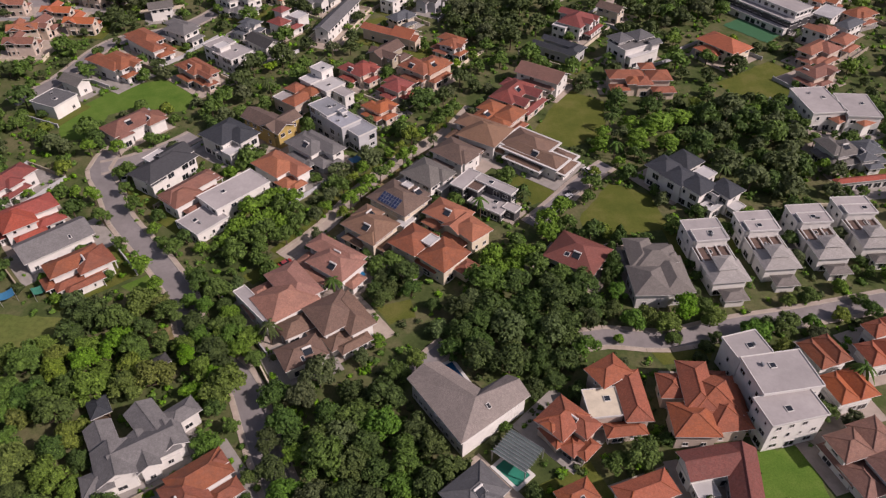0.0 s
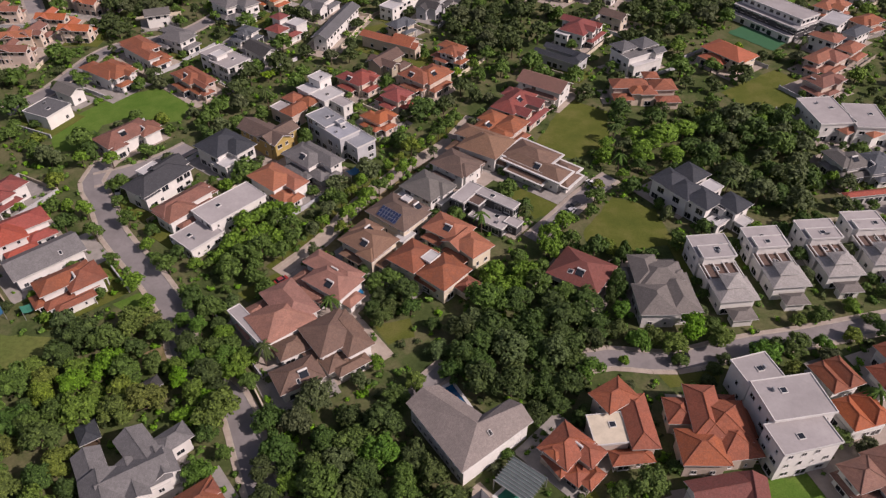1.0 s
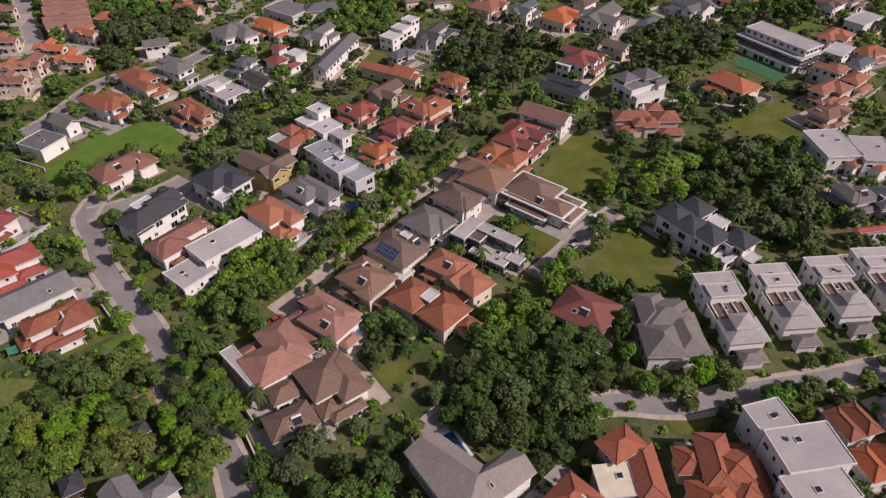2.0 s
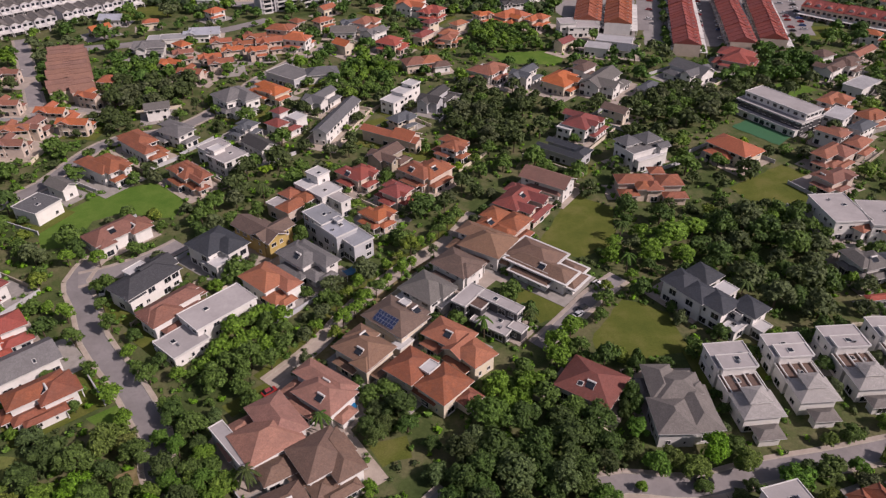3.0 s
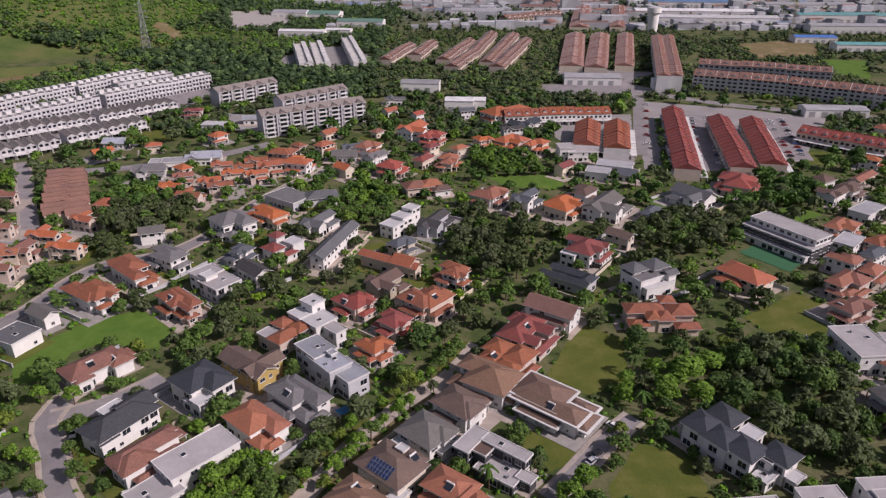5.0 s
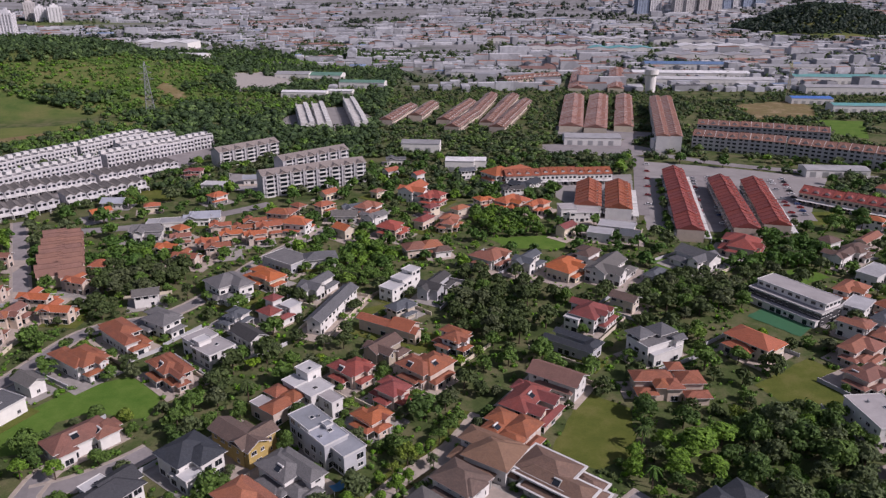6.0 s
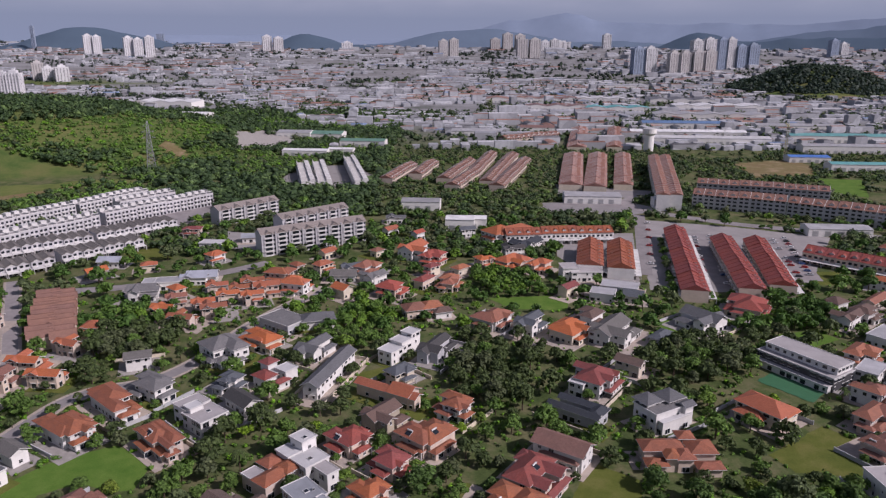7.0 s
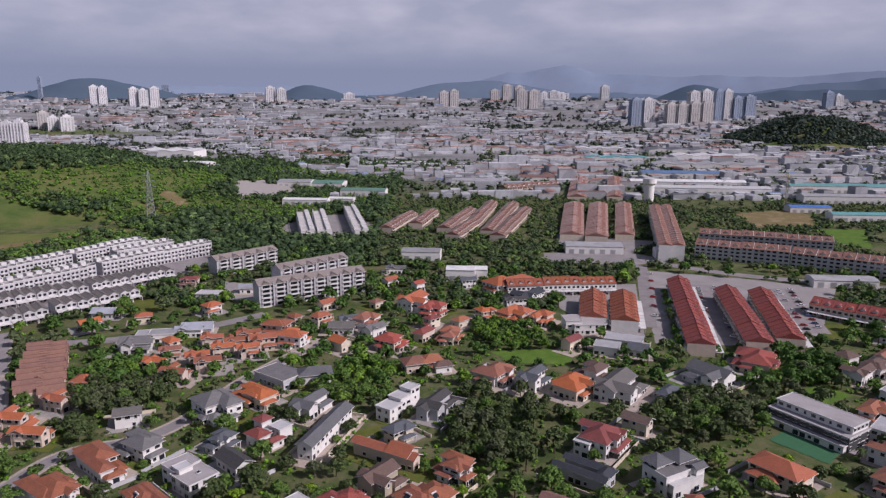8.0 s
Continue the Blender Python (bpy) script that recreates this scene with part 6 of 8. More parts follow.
house("orange", "white", (113.7, 124.0, 12.4, 5.3, 19.6, 5.9, "twin"))
composed("clay", "white", 93.0, 86.6, 18, (-3.5, 3.2, 8.5, 7.5, 6.2, "hip"), (3.4, 3.6, 8.5, 8.5, 6.0, "hip"), (2.6, -4.6, 10.5, 10.0, 5.8, "hip"), (-4.2, -3.4, 7.0, 9.0, 3.4, "hip"), (-6.0, 1.4, 4.0, 11.0, 3.0, "hip"))
house("maroon", "white", (57.2, 84.6, 12.6, 7.6, 10.7, 5.8, "gable"), (63.4, 80.4, 7.0, 17.0, -10.0, 5.6, "gable"), (55.4, 79.8, 5.0, 4.6, 10.7, 3.2, "flat/white"), extras=("exact",))
house("orange", "white", (42.0, 77.9, 13.0, 6.5, 20.0, 5.9, "hip"))
house("orange", "white", (27.7, 77.2, 8.4, 5.5, 25.6, 5.4, "hip"))
house("slate", "white", (6.5, 77.8, 12.0, 9.4, 41.0, 5.9, "hip"))
chevron_house((-8.6, 106.4), (3.9, 88.3), (20.2, 101.3), (7.4, 98.8), (4.6, 4.0), 6.9, 2.9)
house("coral", "white", (-136.9, 274.1, 12.6, 22.4, 55.9, 6.2, "hip"))
house("coral", "white", (-128.8, 294.1, 11.2, 25.3, 49.1, 5.9, "hip"))
house("grey", "white", (-118.6, 306.1, 11.6, 18.2, 59.5, 6.2, "hip"))
composed("pale", "white", -91.9, 283.7, 51, (0.0, -4.0, 12.0, 12.5, 6.2, "flat"), (0.5, 5.5, 11.0, 9.0, 7.0, "flat"), (-1.5, 0.8, 6.0, 5.0, 8.2, "flat/white"), (4.6, -8.0, 4.0, 5.0, 5.0, "flat/white"), extras=("glazed",))
house("coral", "peach", (-100.1, 266.7, 9.8, 19.8, 47.6, 5.9, "hip"))
composed("rust", "white", -113.2, 226.0, 51, (-1.0, 0.5, 19.0, 11.0, 5.2, "hip"), (6.0, -2.5, 8.0, 9.5, 5.0, "hip"), (-6.5, -3.5, 6.5, 6.0, 4.6, "hip"), (10.0, 1.0, 5.0, 6.0, 3.2, "hip"))
composed("dark", "white", -75.2, 214.2, 53, (0.5, 2.0, 14.5, 13, 7.4, "hip"), (2.6, -3.2, 9.5, 11, 7.5, "hip"), (-4.2, -6.2, 6.0, 5.0, 5.2, "flat/white"), (-4.5, -1.5, 5.0, 5.5, 3.4, "flat/white"), extras=("glazed",))
composed("dark", "white", -93.6, 197.6, 57, (-0.5, -1.0, 20.5, 11.5, 6.4, "hip"), (5.0, 0.5, 11.0, 9.0, 6.9, "gable"), (0.5, 4.2, 7.0, 4.5, 7.3, "flat/white"), (-7.5, -4.5, 6.5, 5.0, 5.6, "gable"), extras=("glazed",))
house("brown", "yellow", (-61.8, 225.6, 14.2, 20.4, 51.8, 6.9, "gable"))
house("grey", "white", (-44.3, 209.1, 11.5, 20.0, 49.3, 5.9, "hip"))
house("rust", "white", (-53.9, 196.7, 11.7, 18.1, 49.8, 5.9, "hip"))
house("rust", "white", (-80.5, 184.0, 19.4, 10.6, 50.7, 5.9, "hip"))
house("pale", "white", (-66.5, 182.6, 20.6, 10.9, 47.7, 6.4, "flat"), (-73.9, 170.3, 11.7, 10.7, 50.3, 4.0, "flat"))
house("steel", "ash", (-42.0, 229.0, 9.0, 12.0, 43.0, 9.6, "flat"), (-36.6, 222.6, 9.0, 13.0, 43.0, 9.0, "flat"), (-30.6, 219.6, 8.6, 12.6, 43.0, 7.2, "flat"), (-36.0, 224.6, 2.6, 3.0, 43.0, 10.4, "flat"), extras=("exact", "glazed"))
house("white", "white", (-44.6, 250.4, 10.0, 9.6, 47.0, 7.4, "flat"), (-47.7, 257.2, 6.6, 7.0, 50.0, 11.0, "flat"), (-52.0, 253.4, 5.6, 7.4, 48.0, 7.8, "flat"), (-39.8, 246.6, 5.2, 12.0, 47.0, 6.8, "flat/pale"), extras=("exact", "glazed"))
composed("coral", "peach", -56.0, 244.8, 52, (3.4, 4.4, 7.0, 7.0, 6.0, "hip"), (-1.0, -2.2, 12.0, 7.6, 5.6, "hip"), (4.8, -2.6, 6.4, 7.4, 6.2, "hip"), (-3.6, 3.6, 5.6, 7.0, 5.2, "flat/pale"))
house("red", "peach", (-34.3, 267.6, 11.5, 14.4, 50.7, 5.9, "hip"))
house("red", "peach", (-18.6, 253.6, 10.6, 12.3, 51.6, 5.9, "hip"))
house("coral", "peach", (-23.8, 237.8, 10.1, 10.8, 46.8, 5.4, "hip"))
house("coral", "peach", (-7.1, 269.8, 17.1, 16.3, 49.8, 5.9, "hip"))
house("coral", "white", (3.2, 291.8, 11.2, 13.4, 52.8, 5.9, "hip"))
house("umber", "sand", (-22.5, 282.2, 15.6, 13.8, 52.4, 5.9, "gable"))
house("coral", "peach", (-22.1, 303.5, 10.2, 29.7, 59.6, 5.4, "gable"))
house("slate", "white", (-149.2, 243.3, 11.8, 12.6, 65.5, 5.4, "flat"))
house("slate", "white", (-147.2, 258.5, 7.5, 11.8, 58.9, 5.0, "gable"))
house("dark", "white", (-78.9, 295.1, 8.9, 15.6, 47.4, 4.5, "gable"))
composed("coral", "peach", 79.0, 259.5, 2, (-5.5, 2.0, 15.0, 8.0, 5.8, "hip"), (7.4, 0.5, 10.0, 9.4, 5.8, "hip"), (4.0, 6.6, 6.4, 6.0, 6.8, "hip"), (0.6, -3.0, 7.0, 8.0, 5.4, "hip"), (-9.0, -4.6, 8.0, 6.0, 3.4, "hip"), (8.0, -7.0, 9.6, 5.6, 3.4, "hip"), (-3.6, -3.0, 6.0, 7.0, 5.6, "hip"))
composed("coral", "cream", 121.6, 287.6, 37, (0.8, 1.6, 13.0, 19.5, 6.2, "hip"), (-5.0, 3.5, 8.0, 12.0, 3.6, "hip"), (2.5, -5.0, 10.0, 8.0, 5.8, "hip"), (3.0, 8.0, 8.0, 6.0, 6.4, "hip"))
house("pale", "white", (157.0, 330.0, 12.5, 33.0, 33.0, 9.4, "flat"), (155.2, 328.9, 16.2, 35.0, 33.0, 6.3, "flat"), (154.0, 328.1, 18.8, 34.0, 33.0, 3.1, "flat"), extras=("glazed", "bands"))
composed("slate", "white", 81.7, 287.0, 30, (0.0, 0.0, 19.5, 12.0, 8.0, "flat/grey"), (-5.0, 3.2, 8.6, 8.6, 9.4, "hip"), (4.6, 1.6, 9.4, 9.0, 9.2, "hip"), (-1.0, -6.2, 15.0, 4.2, 5.4, "flat/white"), (6.0, -5.6, 6.0, 5.0, 8.4, "gable"), extras=("glazed",))
composed("red", "white", 61.8, 312.1, 54, (0.0, 0.5, 17.0, 12.5, 7.0, "hip"), (3.5, 5.0, 6.2, 12.0, 7.6, "gable"), (-1.0, -3.6, 5.4, 9.0, 7.6, "gable"), (6.4, -3.0, 6.4, 9.0, 6.4, "gable"), (-7.8, 4.2, 6.0, 7.0, 6.0, "flat/white"), (2.0, -7.2, 14.0, 3.4, 3.3, "hip"), extras=("glazed",))
house("dark", "ash", (48.4, 286.9, 4.9, 22.0, 52.7, 4.8, "gable"), (52.8, 292.7, 4.9, 20.0, 52.7, 4.8, "gable"), (57.0, 284.9, 10.4, 6.0, 52.7, 5.2, "hip"))
house("coral", "cream", (59.8, 366.6, 18.7, 15.8, 48.0, 5.9, "hip"))
house("slate", "white", (81.8, 365.0, 26.2, 19.7, 53.1, 5.9, "gable"))
house("slate", "white", (42.2, 373.6, 19.9, 11.5, 52.4, 6.4, "gable"))
house("rust", "white", (23.1, 381.6, 17.8, 15.8, 53.2, 5.9, "hip"))
house("umber", "white", (73.1, 386.1, 14.4, 12.1, 49.0, 5.4, "hip"))
composed("white", "white", -20.5, 344.5, 55, (-7.0, 0.0, 9.5, 8.4, 6.4, "flat"), (1.0, 0.6, 8.0, 7.6, 7.8, "flat"), (8.2, 0.6, 7.0, 6.8, 9.4, "flat"))
house("dark", "ash", (-4.0, 344.6, 22.8, 11.5, 61.9, 5.4, "gable"))
house("slate", "white", (-59.2, 344.0, 21.6, 11.7, 62.3, 5.4, "gable"))
house("slate", "white", (-48.7, 319.5, 38.5, 8.1, 73.1, 6.4, "gable"))
house("grey", "white", (-99.6, 340.1, 15.8, 21.1, 45.7, 7.4, "hip"))
house("coral", "cream", (-86.8, 355.1, 12.0, 21.3, 52.9, 5.4, "hip"))
composed("red", "white", -72.2, 316.0, 54, (-3.6, 0.6, 7.6, 9.4, 5.6, "hip"), (2.6, 5.0, 6.8, 6.8, 8.2, "hip"), (5.0, -3.0, 7.2, 7.2, 6.6, "flat/white"), (-0.6, -5.6, 9.0, 5.0, 3.4, "hip"), (0.6, 1.0, 5.4, 6.6, 5.4, "flat/white"))
house("slate", "white", (-89.0, 312.0, 10.8, 10.1, 61.1, 5.4, "hip"))
house("grey", "ash", (-80.8, 377.9, 14.7, 21.4, 54.0, 5.0, "flat"))
house("red", "peach", (-30.9, 426.3, 15.1, 15.7, 59.9, 5.5, "hip"))
house("red", "peach", (-8.6, 486.3, 17.0, 13.9, 59.9, 5.9, "hip"))
house("coral", "white", (-19.1, 498.0, 23.3, 20.1, 63.3, 7.4, "gable"))
house("red", "peach", (-12.5, 439.8, 14.8, 8.0, 58.9, 5.4, "hip"))
house("rust", "peach", (1.6, 437.6, 17.9, 11.8, 71.3, 5.4, "hip"))
house("rust", "white", (-48.3, 465.5, 16.4, 13.2, 64.4, 5.5, "hip"))
house("grey", "white", (-43.5, 447.9, 14.4, 14.1, 50.6, 5.0, "gable"))
house("coral", "white", (45.4, 548.5, 37.3, 20.4, 38.2, 6.4, "hip"))
house("coral", "peach", (43.0, 478.5, 20.8, 17.4, 45.5, 5.4, "hip"))
house("coral", "peach", (58.0, 470.4, 16.9, 11.4, 52.6, 5.4, "hip"))
house("dark", "white", (54.7, 516.5, 24.1, 16.8, 54.1, 5.9, "gable"))
house("slate", "white", (128.1, 380.6, 19.1, 21.8, 36.8, 5.5, "gable"))
house("red", "peach", (159.3, 401.0, 22.0, 19.3, 58.4, 5.5, "hip"))
house("slate", "white", (102.7, 359.9, 14.3, 7.7, 47.4, 4.5, "hip"))
house("rust", "white", (186.5, 339.7, 17.9, 11.4, 41.4, 5.9, "hip"))
house("ash", "white", (180.0, 321.7, 15.5, 9.3, 45.0, 6.4, "flat"))
house("coral", "peach", (194.6, 321.6, 15.2, 9.5, 26.0, 5.9, "hip"))
house("rust", "white", (168.6, 303.0, 10.4, 12.8, 41.4, 6.4, "hip"))
house("slate", "white", (184.3, 308.6, 14.6, 7.2, 36.7, 6.4, "hip"))
house("rust", "peach", (160.9, 284.1, 18.7, 11.2, 36.5, 5.9, "hip"))
house("rust", "peach", (175.3, 293.4, 12.6, 7.5, 41.5, 5.9, "hip"))
house("rust", "peach", (151.9, 264.7, 15.2, 10.8, 30.1, 5.9, "hip"))
house("ash", "white", (210.0, 361.6, 19.9, 10.4, 38.0, 5.4, "flat"))
house("rust", "peach", (232.7, 408.3, 22.6, 6.9, 40.2, 5.4, "gable"))
house("umber", "white", (204.0, 384.9, 18.1, 12.4, 39.7, 5.4, "gable"))
house("pale", "white", (140.9, 237.1, 13.6, 19.2, 5.3, 7.4, "flat"), (153.9, 233.2, 12.3, 17.0, -4.4, 7.4, "flat"))
house("slate", "white", (137.1, 208.7, 11.8, 12.1, 17.0, 5.4, "hip"))
house("slate", "white", (146.1, 206.4, 10.9, 11.9, 11.5, 5.4, "hip"))
house("red", "white", (139.3, 191.3, 22.4, 3.0, 9.2, 4.0, "hip"))
house("rust", "white", (146.1, 227.8, 7.9, 4.7, 30.7, 5.0, "hip"))
house("rust", "white", (155.2, 225.7, 8.8, 4.4, 26.2, 5.0, "hip"))
house("coral", "peach", (-130.0, 427.9, 12.6, 10.3, 20.0, 5.5, "gable"))
house("coral", "peach", (-119.7, 413.8, 12.6, 10.3, 20.0, 5.5, "gable"))
house("coral", "peach", (-115.8, 423.8, 12.6, 10.3, 20.0, 5.5, "gable"))
house("coral", "peach", (-111.8, 434.8, 13.8, 10.3, 20.0, 6.0, "gable"))
house("coral", "peach", (-100.4, 422.8, 14.9, 12.6, 20.0, 6.5, "gable"))
house("coral", "peach", (-105.3, 410.9, 12.6, 10.3, 20.0, 5.5, "gable"))
house("coral", "peach", (-98.7, 449.8, 16.1, 13.8, -15.0, 6.5, "hip"))
house("coral", "white", (-85.3, 429.6, 16.1, 13.8, -15.0, 7.0, "hip"))
house("coral", "peach", (-120.9, 392.8, 13.8, 11.5, 20.0, 6.0, "gable"))
house("coral", "peach", (-127.7, 397.3, 12.6, 10.3, 20.0, 6.0, "gable"))
house("coral", "peach", (-146.8, 389.7, 12.6, 10.3, -10.0, 5.5, "gable"))
house("coral", "peach", (-132.1, 379.4, 13.8, 11.5, -10.0, 5.5, "gable"))
house("rust", "peach", (-145.1, 406.1, 11.5, 10.3, 20.0, 5.5, "gable"))
house("steel", "white", (-147.9, 443.4, 16.1, 10.3, 5.0, 5.0, "gable"))
house("grey", "white", (-168.1, 417.2, 18.4, 11.5, 10.0, 5.0, "gable"))
house("ash", "white", (-159.7, 435.8, 16.1, 10.3, 10.0, 5.0, "flat"))
house("coral", "peach", (-171.2, 345.6, 12.6, 10.3, -20.0, 6.0, "gable"))
house("coral", "peach", (-181.2, 327.9, 14.9, 11.5, -5.0, 6.0, "gable"))
house("coral", "peach", (-165.6, 315.4, 14.9, 11.5, -5.0, 6.0, "gable"))
house("rust", "peach", (-189.0, 308.2, 13.8, 11.5, 10.0, 6.0, "gable"))
house("rust", "peach", (-182.6, 311.1, 13.8, 11.5, 80.0, 6.0, "gable"))
house("rust", "peach", (-183.9, 294.2, 13.8, 11.5, 0.0, 6.0, "gable"))
house("rust", "peach", (-207.2, 336.5, 13.8, 10.3, 0.0, 6.0, "gable"))
house("rust", "peach", (-227.3, 373.9, 13.8, 10.3, 0.0, 6.0, "gable"))
house("coral", "peach", (-171.6, 368.5, 10.3, 9.2, 0.0, 5.0, "hip"))
house("slate", "white", (-64.1, 379.1, 17.2, 11.5, 15.0, 5.0, "hip"))
house("slate", "white", (-61.0, 450.6, 16.1, 10.3, 0.0, 4.5, "gable"))
house("rust", "peach", (-15.8, 393.9, 13.8, 11.5, 20.0, 5.0, "hip"))
house("rust", "peach", (-8.2, 396.6, 12.6, 11.5, 20.0, 5.0, "hip"))
house("umber", "white", (-2.0, 392.2, 10.3, 8.0, 20.0, 4.0, "hip"))
house("pale", "white", (83.8, 456.0, 19.5, 13.8, 5.0, 6.0, "flat"))
house("pale", "white", (74.4, 456.1, 10.3, 11.5, 5.0, 8.0, "flat"))
house("ash", "white", (99.5, 431.0, 20.7, 12.6, -20.0, 5.0, "flat"))
house("ash", "white", (87.6, 419.8, 13.8, 11.5, -20.0, 5.0, "flat"))
house("slate", "white", (103.9, 417.5, 11.5, 10.3, -20.0, 4.0, "gable"))
house("steel", "white", (-139.0, 535.6, 13.8, 9.2, 10.0, 4.0, "gable"))
house("white", "white", (-160.7, 517.0, 16.1, 10.3, -5.0, 5.0, "flat"))
house("red", "peach", (-185.9, 550.5, 13.8, 10.3, 5.0, 6.0, "hip"))
house("steel", "white", (-212.8, 476.8, 14.9, 10.3, 0.0, 4.0, "gable"))
house("steel", "white", (-144.9, 448.3, 18.4, 11.5, 10.0, 4.0, "gable"))
house("ash", "white", (-165.4, 437.8, 20.7, 9.2, 10.0, 4.0, "flat"))
house("grey", "white", (-170.6, 423.5, 16.1, 11.5, 10.0, 4.0, "gable"))
house("slate", "white", (-39.5, 592.5, 16.1, 10.3, 5.0, 5.0, "gable"))
house("steel", "white", (-122.8, 551.5, 10.3, 8.0, 5.0, 4.0, "gable"))
house("dark", "white", (44.8, 504.1, 16.1, 11.5, 20.0, 6.0, "gable"))
house("coral", "peach", (24.8, 478.6, 12.6, 10.3, 30.0, 6.0, "hip"))
house("slate", "white", (-57.7, 462.9, 13.8, 10.3, 30.0, 5.0, "gable"))
house("umber", "white", (217.3, 391.2, 13.8, 11.5, 30.0, 6.0, "hip"))
house("umber", "white", (209.8, 405.6, 11.5, 9.2, 30.0, 5.0, "hip"))

# ---- terraces and flats beyond ----
terrace(151.7, 481.3, 135.7, 14.6, 77.5, 7, "red", "peach", unit=6.6, front="porch", slope=0.42, words="two-storey")
terrace(180.8, 471.0, 107.7, 14.6, 78.4, 7, "red", "peach", unit=6.6, front="porch", slope=0.42, words="two-storey")
terrace(201.0, 471.3, 97.2, 14.6, 76.2, 7, "red", "peach", unit=6.6, front="porch", slope=0.42, words="two-storey")
terrace(257.3, 478.6, 53.5, 15.7, -44.3, 7, "red", "peach", unit=6.6, front="porch", slope=0.42, words="two-storey")
terrace(93.2, 486.3, 52.1, 15.7, 78.6, 7, "orange", "white", unit=6.6, front="porch", slope=0.42, words="two-storey")
terrace(111.9, 483.4, 59.1, 15.7, 77.9, 7, "orange", "white", unit=6.6, front="porch", slope=0.42, words="two-storey")
terrace(80.7, 541.7, 78.2, 14.6, 7.0, 7, "orange", "white", unit=6.6, front="porch", slope=0.42, words="two-storey")
terrace(209.7, 742.6, 217.8, 11.0, 76.5, 14, "pink", "white", unit=9, front="", slope=0.35, words="four-storey")
terrace(221.4, 743.0, 218.5, 11.0, 75.9, 14, "pink", "white", unit=9, front="", slope=0.35, words="four-storey")
terrace(250.9, 642.6, 74.0, 17.9, -26.2, 12, "clay", "pearl", unit=9, front="", slope=0.4, words="four-storey")
terrace(316.1, 604.9, 73.2, 17.9, -35.9, 12, "clay", "pearl", unit=9, front="", slope=0.4, words="four-storey")
terrace(287.6, 684.4, 110.7, 15.7, -20.7, 13, "clay", "pearl", unit=9, front="", slope=0.4, words="four-storey")
terrace(-49.8, 794.4, 93.2, 14.6, 76.6, 6.2, "clay", "peach", unit=9, front="", slope=0.4, words="two-storey")
terrace(-23.6, 815.9, 82.7, 14.6, 78.4, 6.2, "clay", "peach", unit=9, front="", slope=0.4, words="two-storey")
terrace(12.6, 808.4, 119.2, 14.6, 75.3, 6.2, "clay", "peach", unit=9, front="", slope=0.4, words="two-storey")
terrace(17.9, 756.7, 85.6, 14.6, 73.2, 6.2, "clay", "peach", unit=9, front="", slope=0.4, words="two-storey")
terrace(42.4, 855.3, 131.9, 14.6, 78.1, 6.2, "clay", "peach", unit=9, front="", slope=0.4, words="two-storey")
terrace(61.0, 826.5, 184.1, 14.6, 76.8, 6.2, "clay", "peach", unit=9, front="", slope=0.4, words="two-storey")
terrace(70.7, 795.4, 168.4, 14.6, 74.7, 6.2, "clay", "peach", unit=9, front="", slope=0.4, words="two-storey")
terrace(123.4, 1089.9, 102.1, 20.2, 33.5, 6.2, "clay", "peach", unit=9, front="", slope=0.4, words="two-storey")
terrace(-291.4, 537.3, 85.8, 13.4, 57.6, 9.5, "pale", "pearl", unit=6.5, front="flat", slope=0, words="three-storey")
terrace(-237.9, 620.0, 95.3, 13.4, 51.2, 9.5, "pale", "pearl", unit=6.5, front="flat", slope=0, words="three-storey")
terrace(-323.6, 576.1, 76.5, 13.4, 61.4, 9.5, "pale", "pearl", unit=6.5, front="flat", slope=0, words="three-storey")
terrace(-286.9, 641.0, 66.8, 13.4, 60.9, 9.5, "pale", "pearl", unit=6.5, front="flat", slope=0, words="three-storey")
terrace(-258.1, 642.1, 49.6, 13.4, 49.6, 9.5, "pale", "pearl", unit=6.5, front="flat", slope=0, words="three-storey")
terrace(-278.5, 508.9, 70.0, 14.6, 42.1, 6.5, "stone", "pearl", unit=6.5, front="porch", slope=0.45, words="two-storey", cross=True)
terrace(-231.4, 556.8, 59.5, 14.6, 46.0, 6.5, "stone", "pearl", unit=6.5, front="porch", slope=0.45, words="two-storey", cross=True)
terrace(-264.8, 462.7, 41.6, 14.6, 42.1, 6.5, "stone", "pearl", unit=6.5, front="porch", slope=0.45, words="two-storey", cross=True)
terrace(-231.0, 502.6, 53.0, 14.6, 44.7, 6.5, "stone", "pearl", unit=6.5, front="porch", slope=0.45, words="two-storey", cross=True)
terrace(-145.4, 773.2, 122.2, 13.4, -76.3, 8, "pale", "white", unit=8, front="flat", slope=0, words="three-storey")
terrace(-129.4, 777.6, 129.9, 13.4, -77.2, 8, "pale", "white", unit=8, front="flat", slope=0, words="three-storey")
terrace(-97.3, 799.5, 154.6, 13.4, -78.0, 8, "pale", "white", unit=8, front="flat", slope=0, words="three-storey")
terrace(-201.8, 379.3, 68.8, 10.6, -65.8, 6, "clay", "peach", unit=7, front="", slope=0.85, words="two-storey", cross=True)
terrace(-192.6, 379.5, 70.0, 10.6, -63.6, 6, "clay", "peach", unit=7, front="", slope=0.85, words="two-storey", cross=True)
flats(-93.0, 523.4, 75.8, 13, 32.1, 5, bays=8)
flats(-100.7, 565.2, 57.6, 13, 43.2, 5, bays=6)
flats(-161.4, 603.9, 54.4, 13, 47.4, 4, bays=5)
shed(355, 1545, 130, 43, 9, -4, "teal", bays=3)
shed(372, 1797, 124, 50, 9, -4, "white", bays=3)
shed(406, 1255, 153, 35, 9, -4, "blue", bays=3)
shed(366, 1134, 172, 29, 9, -4, "white", bays=4)
shed(370, 1061, 173, 27, 9, -4, "white", bays=4)
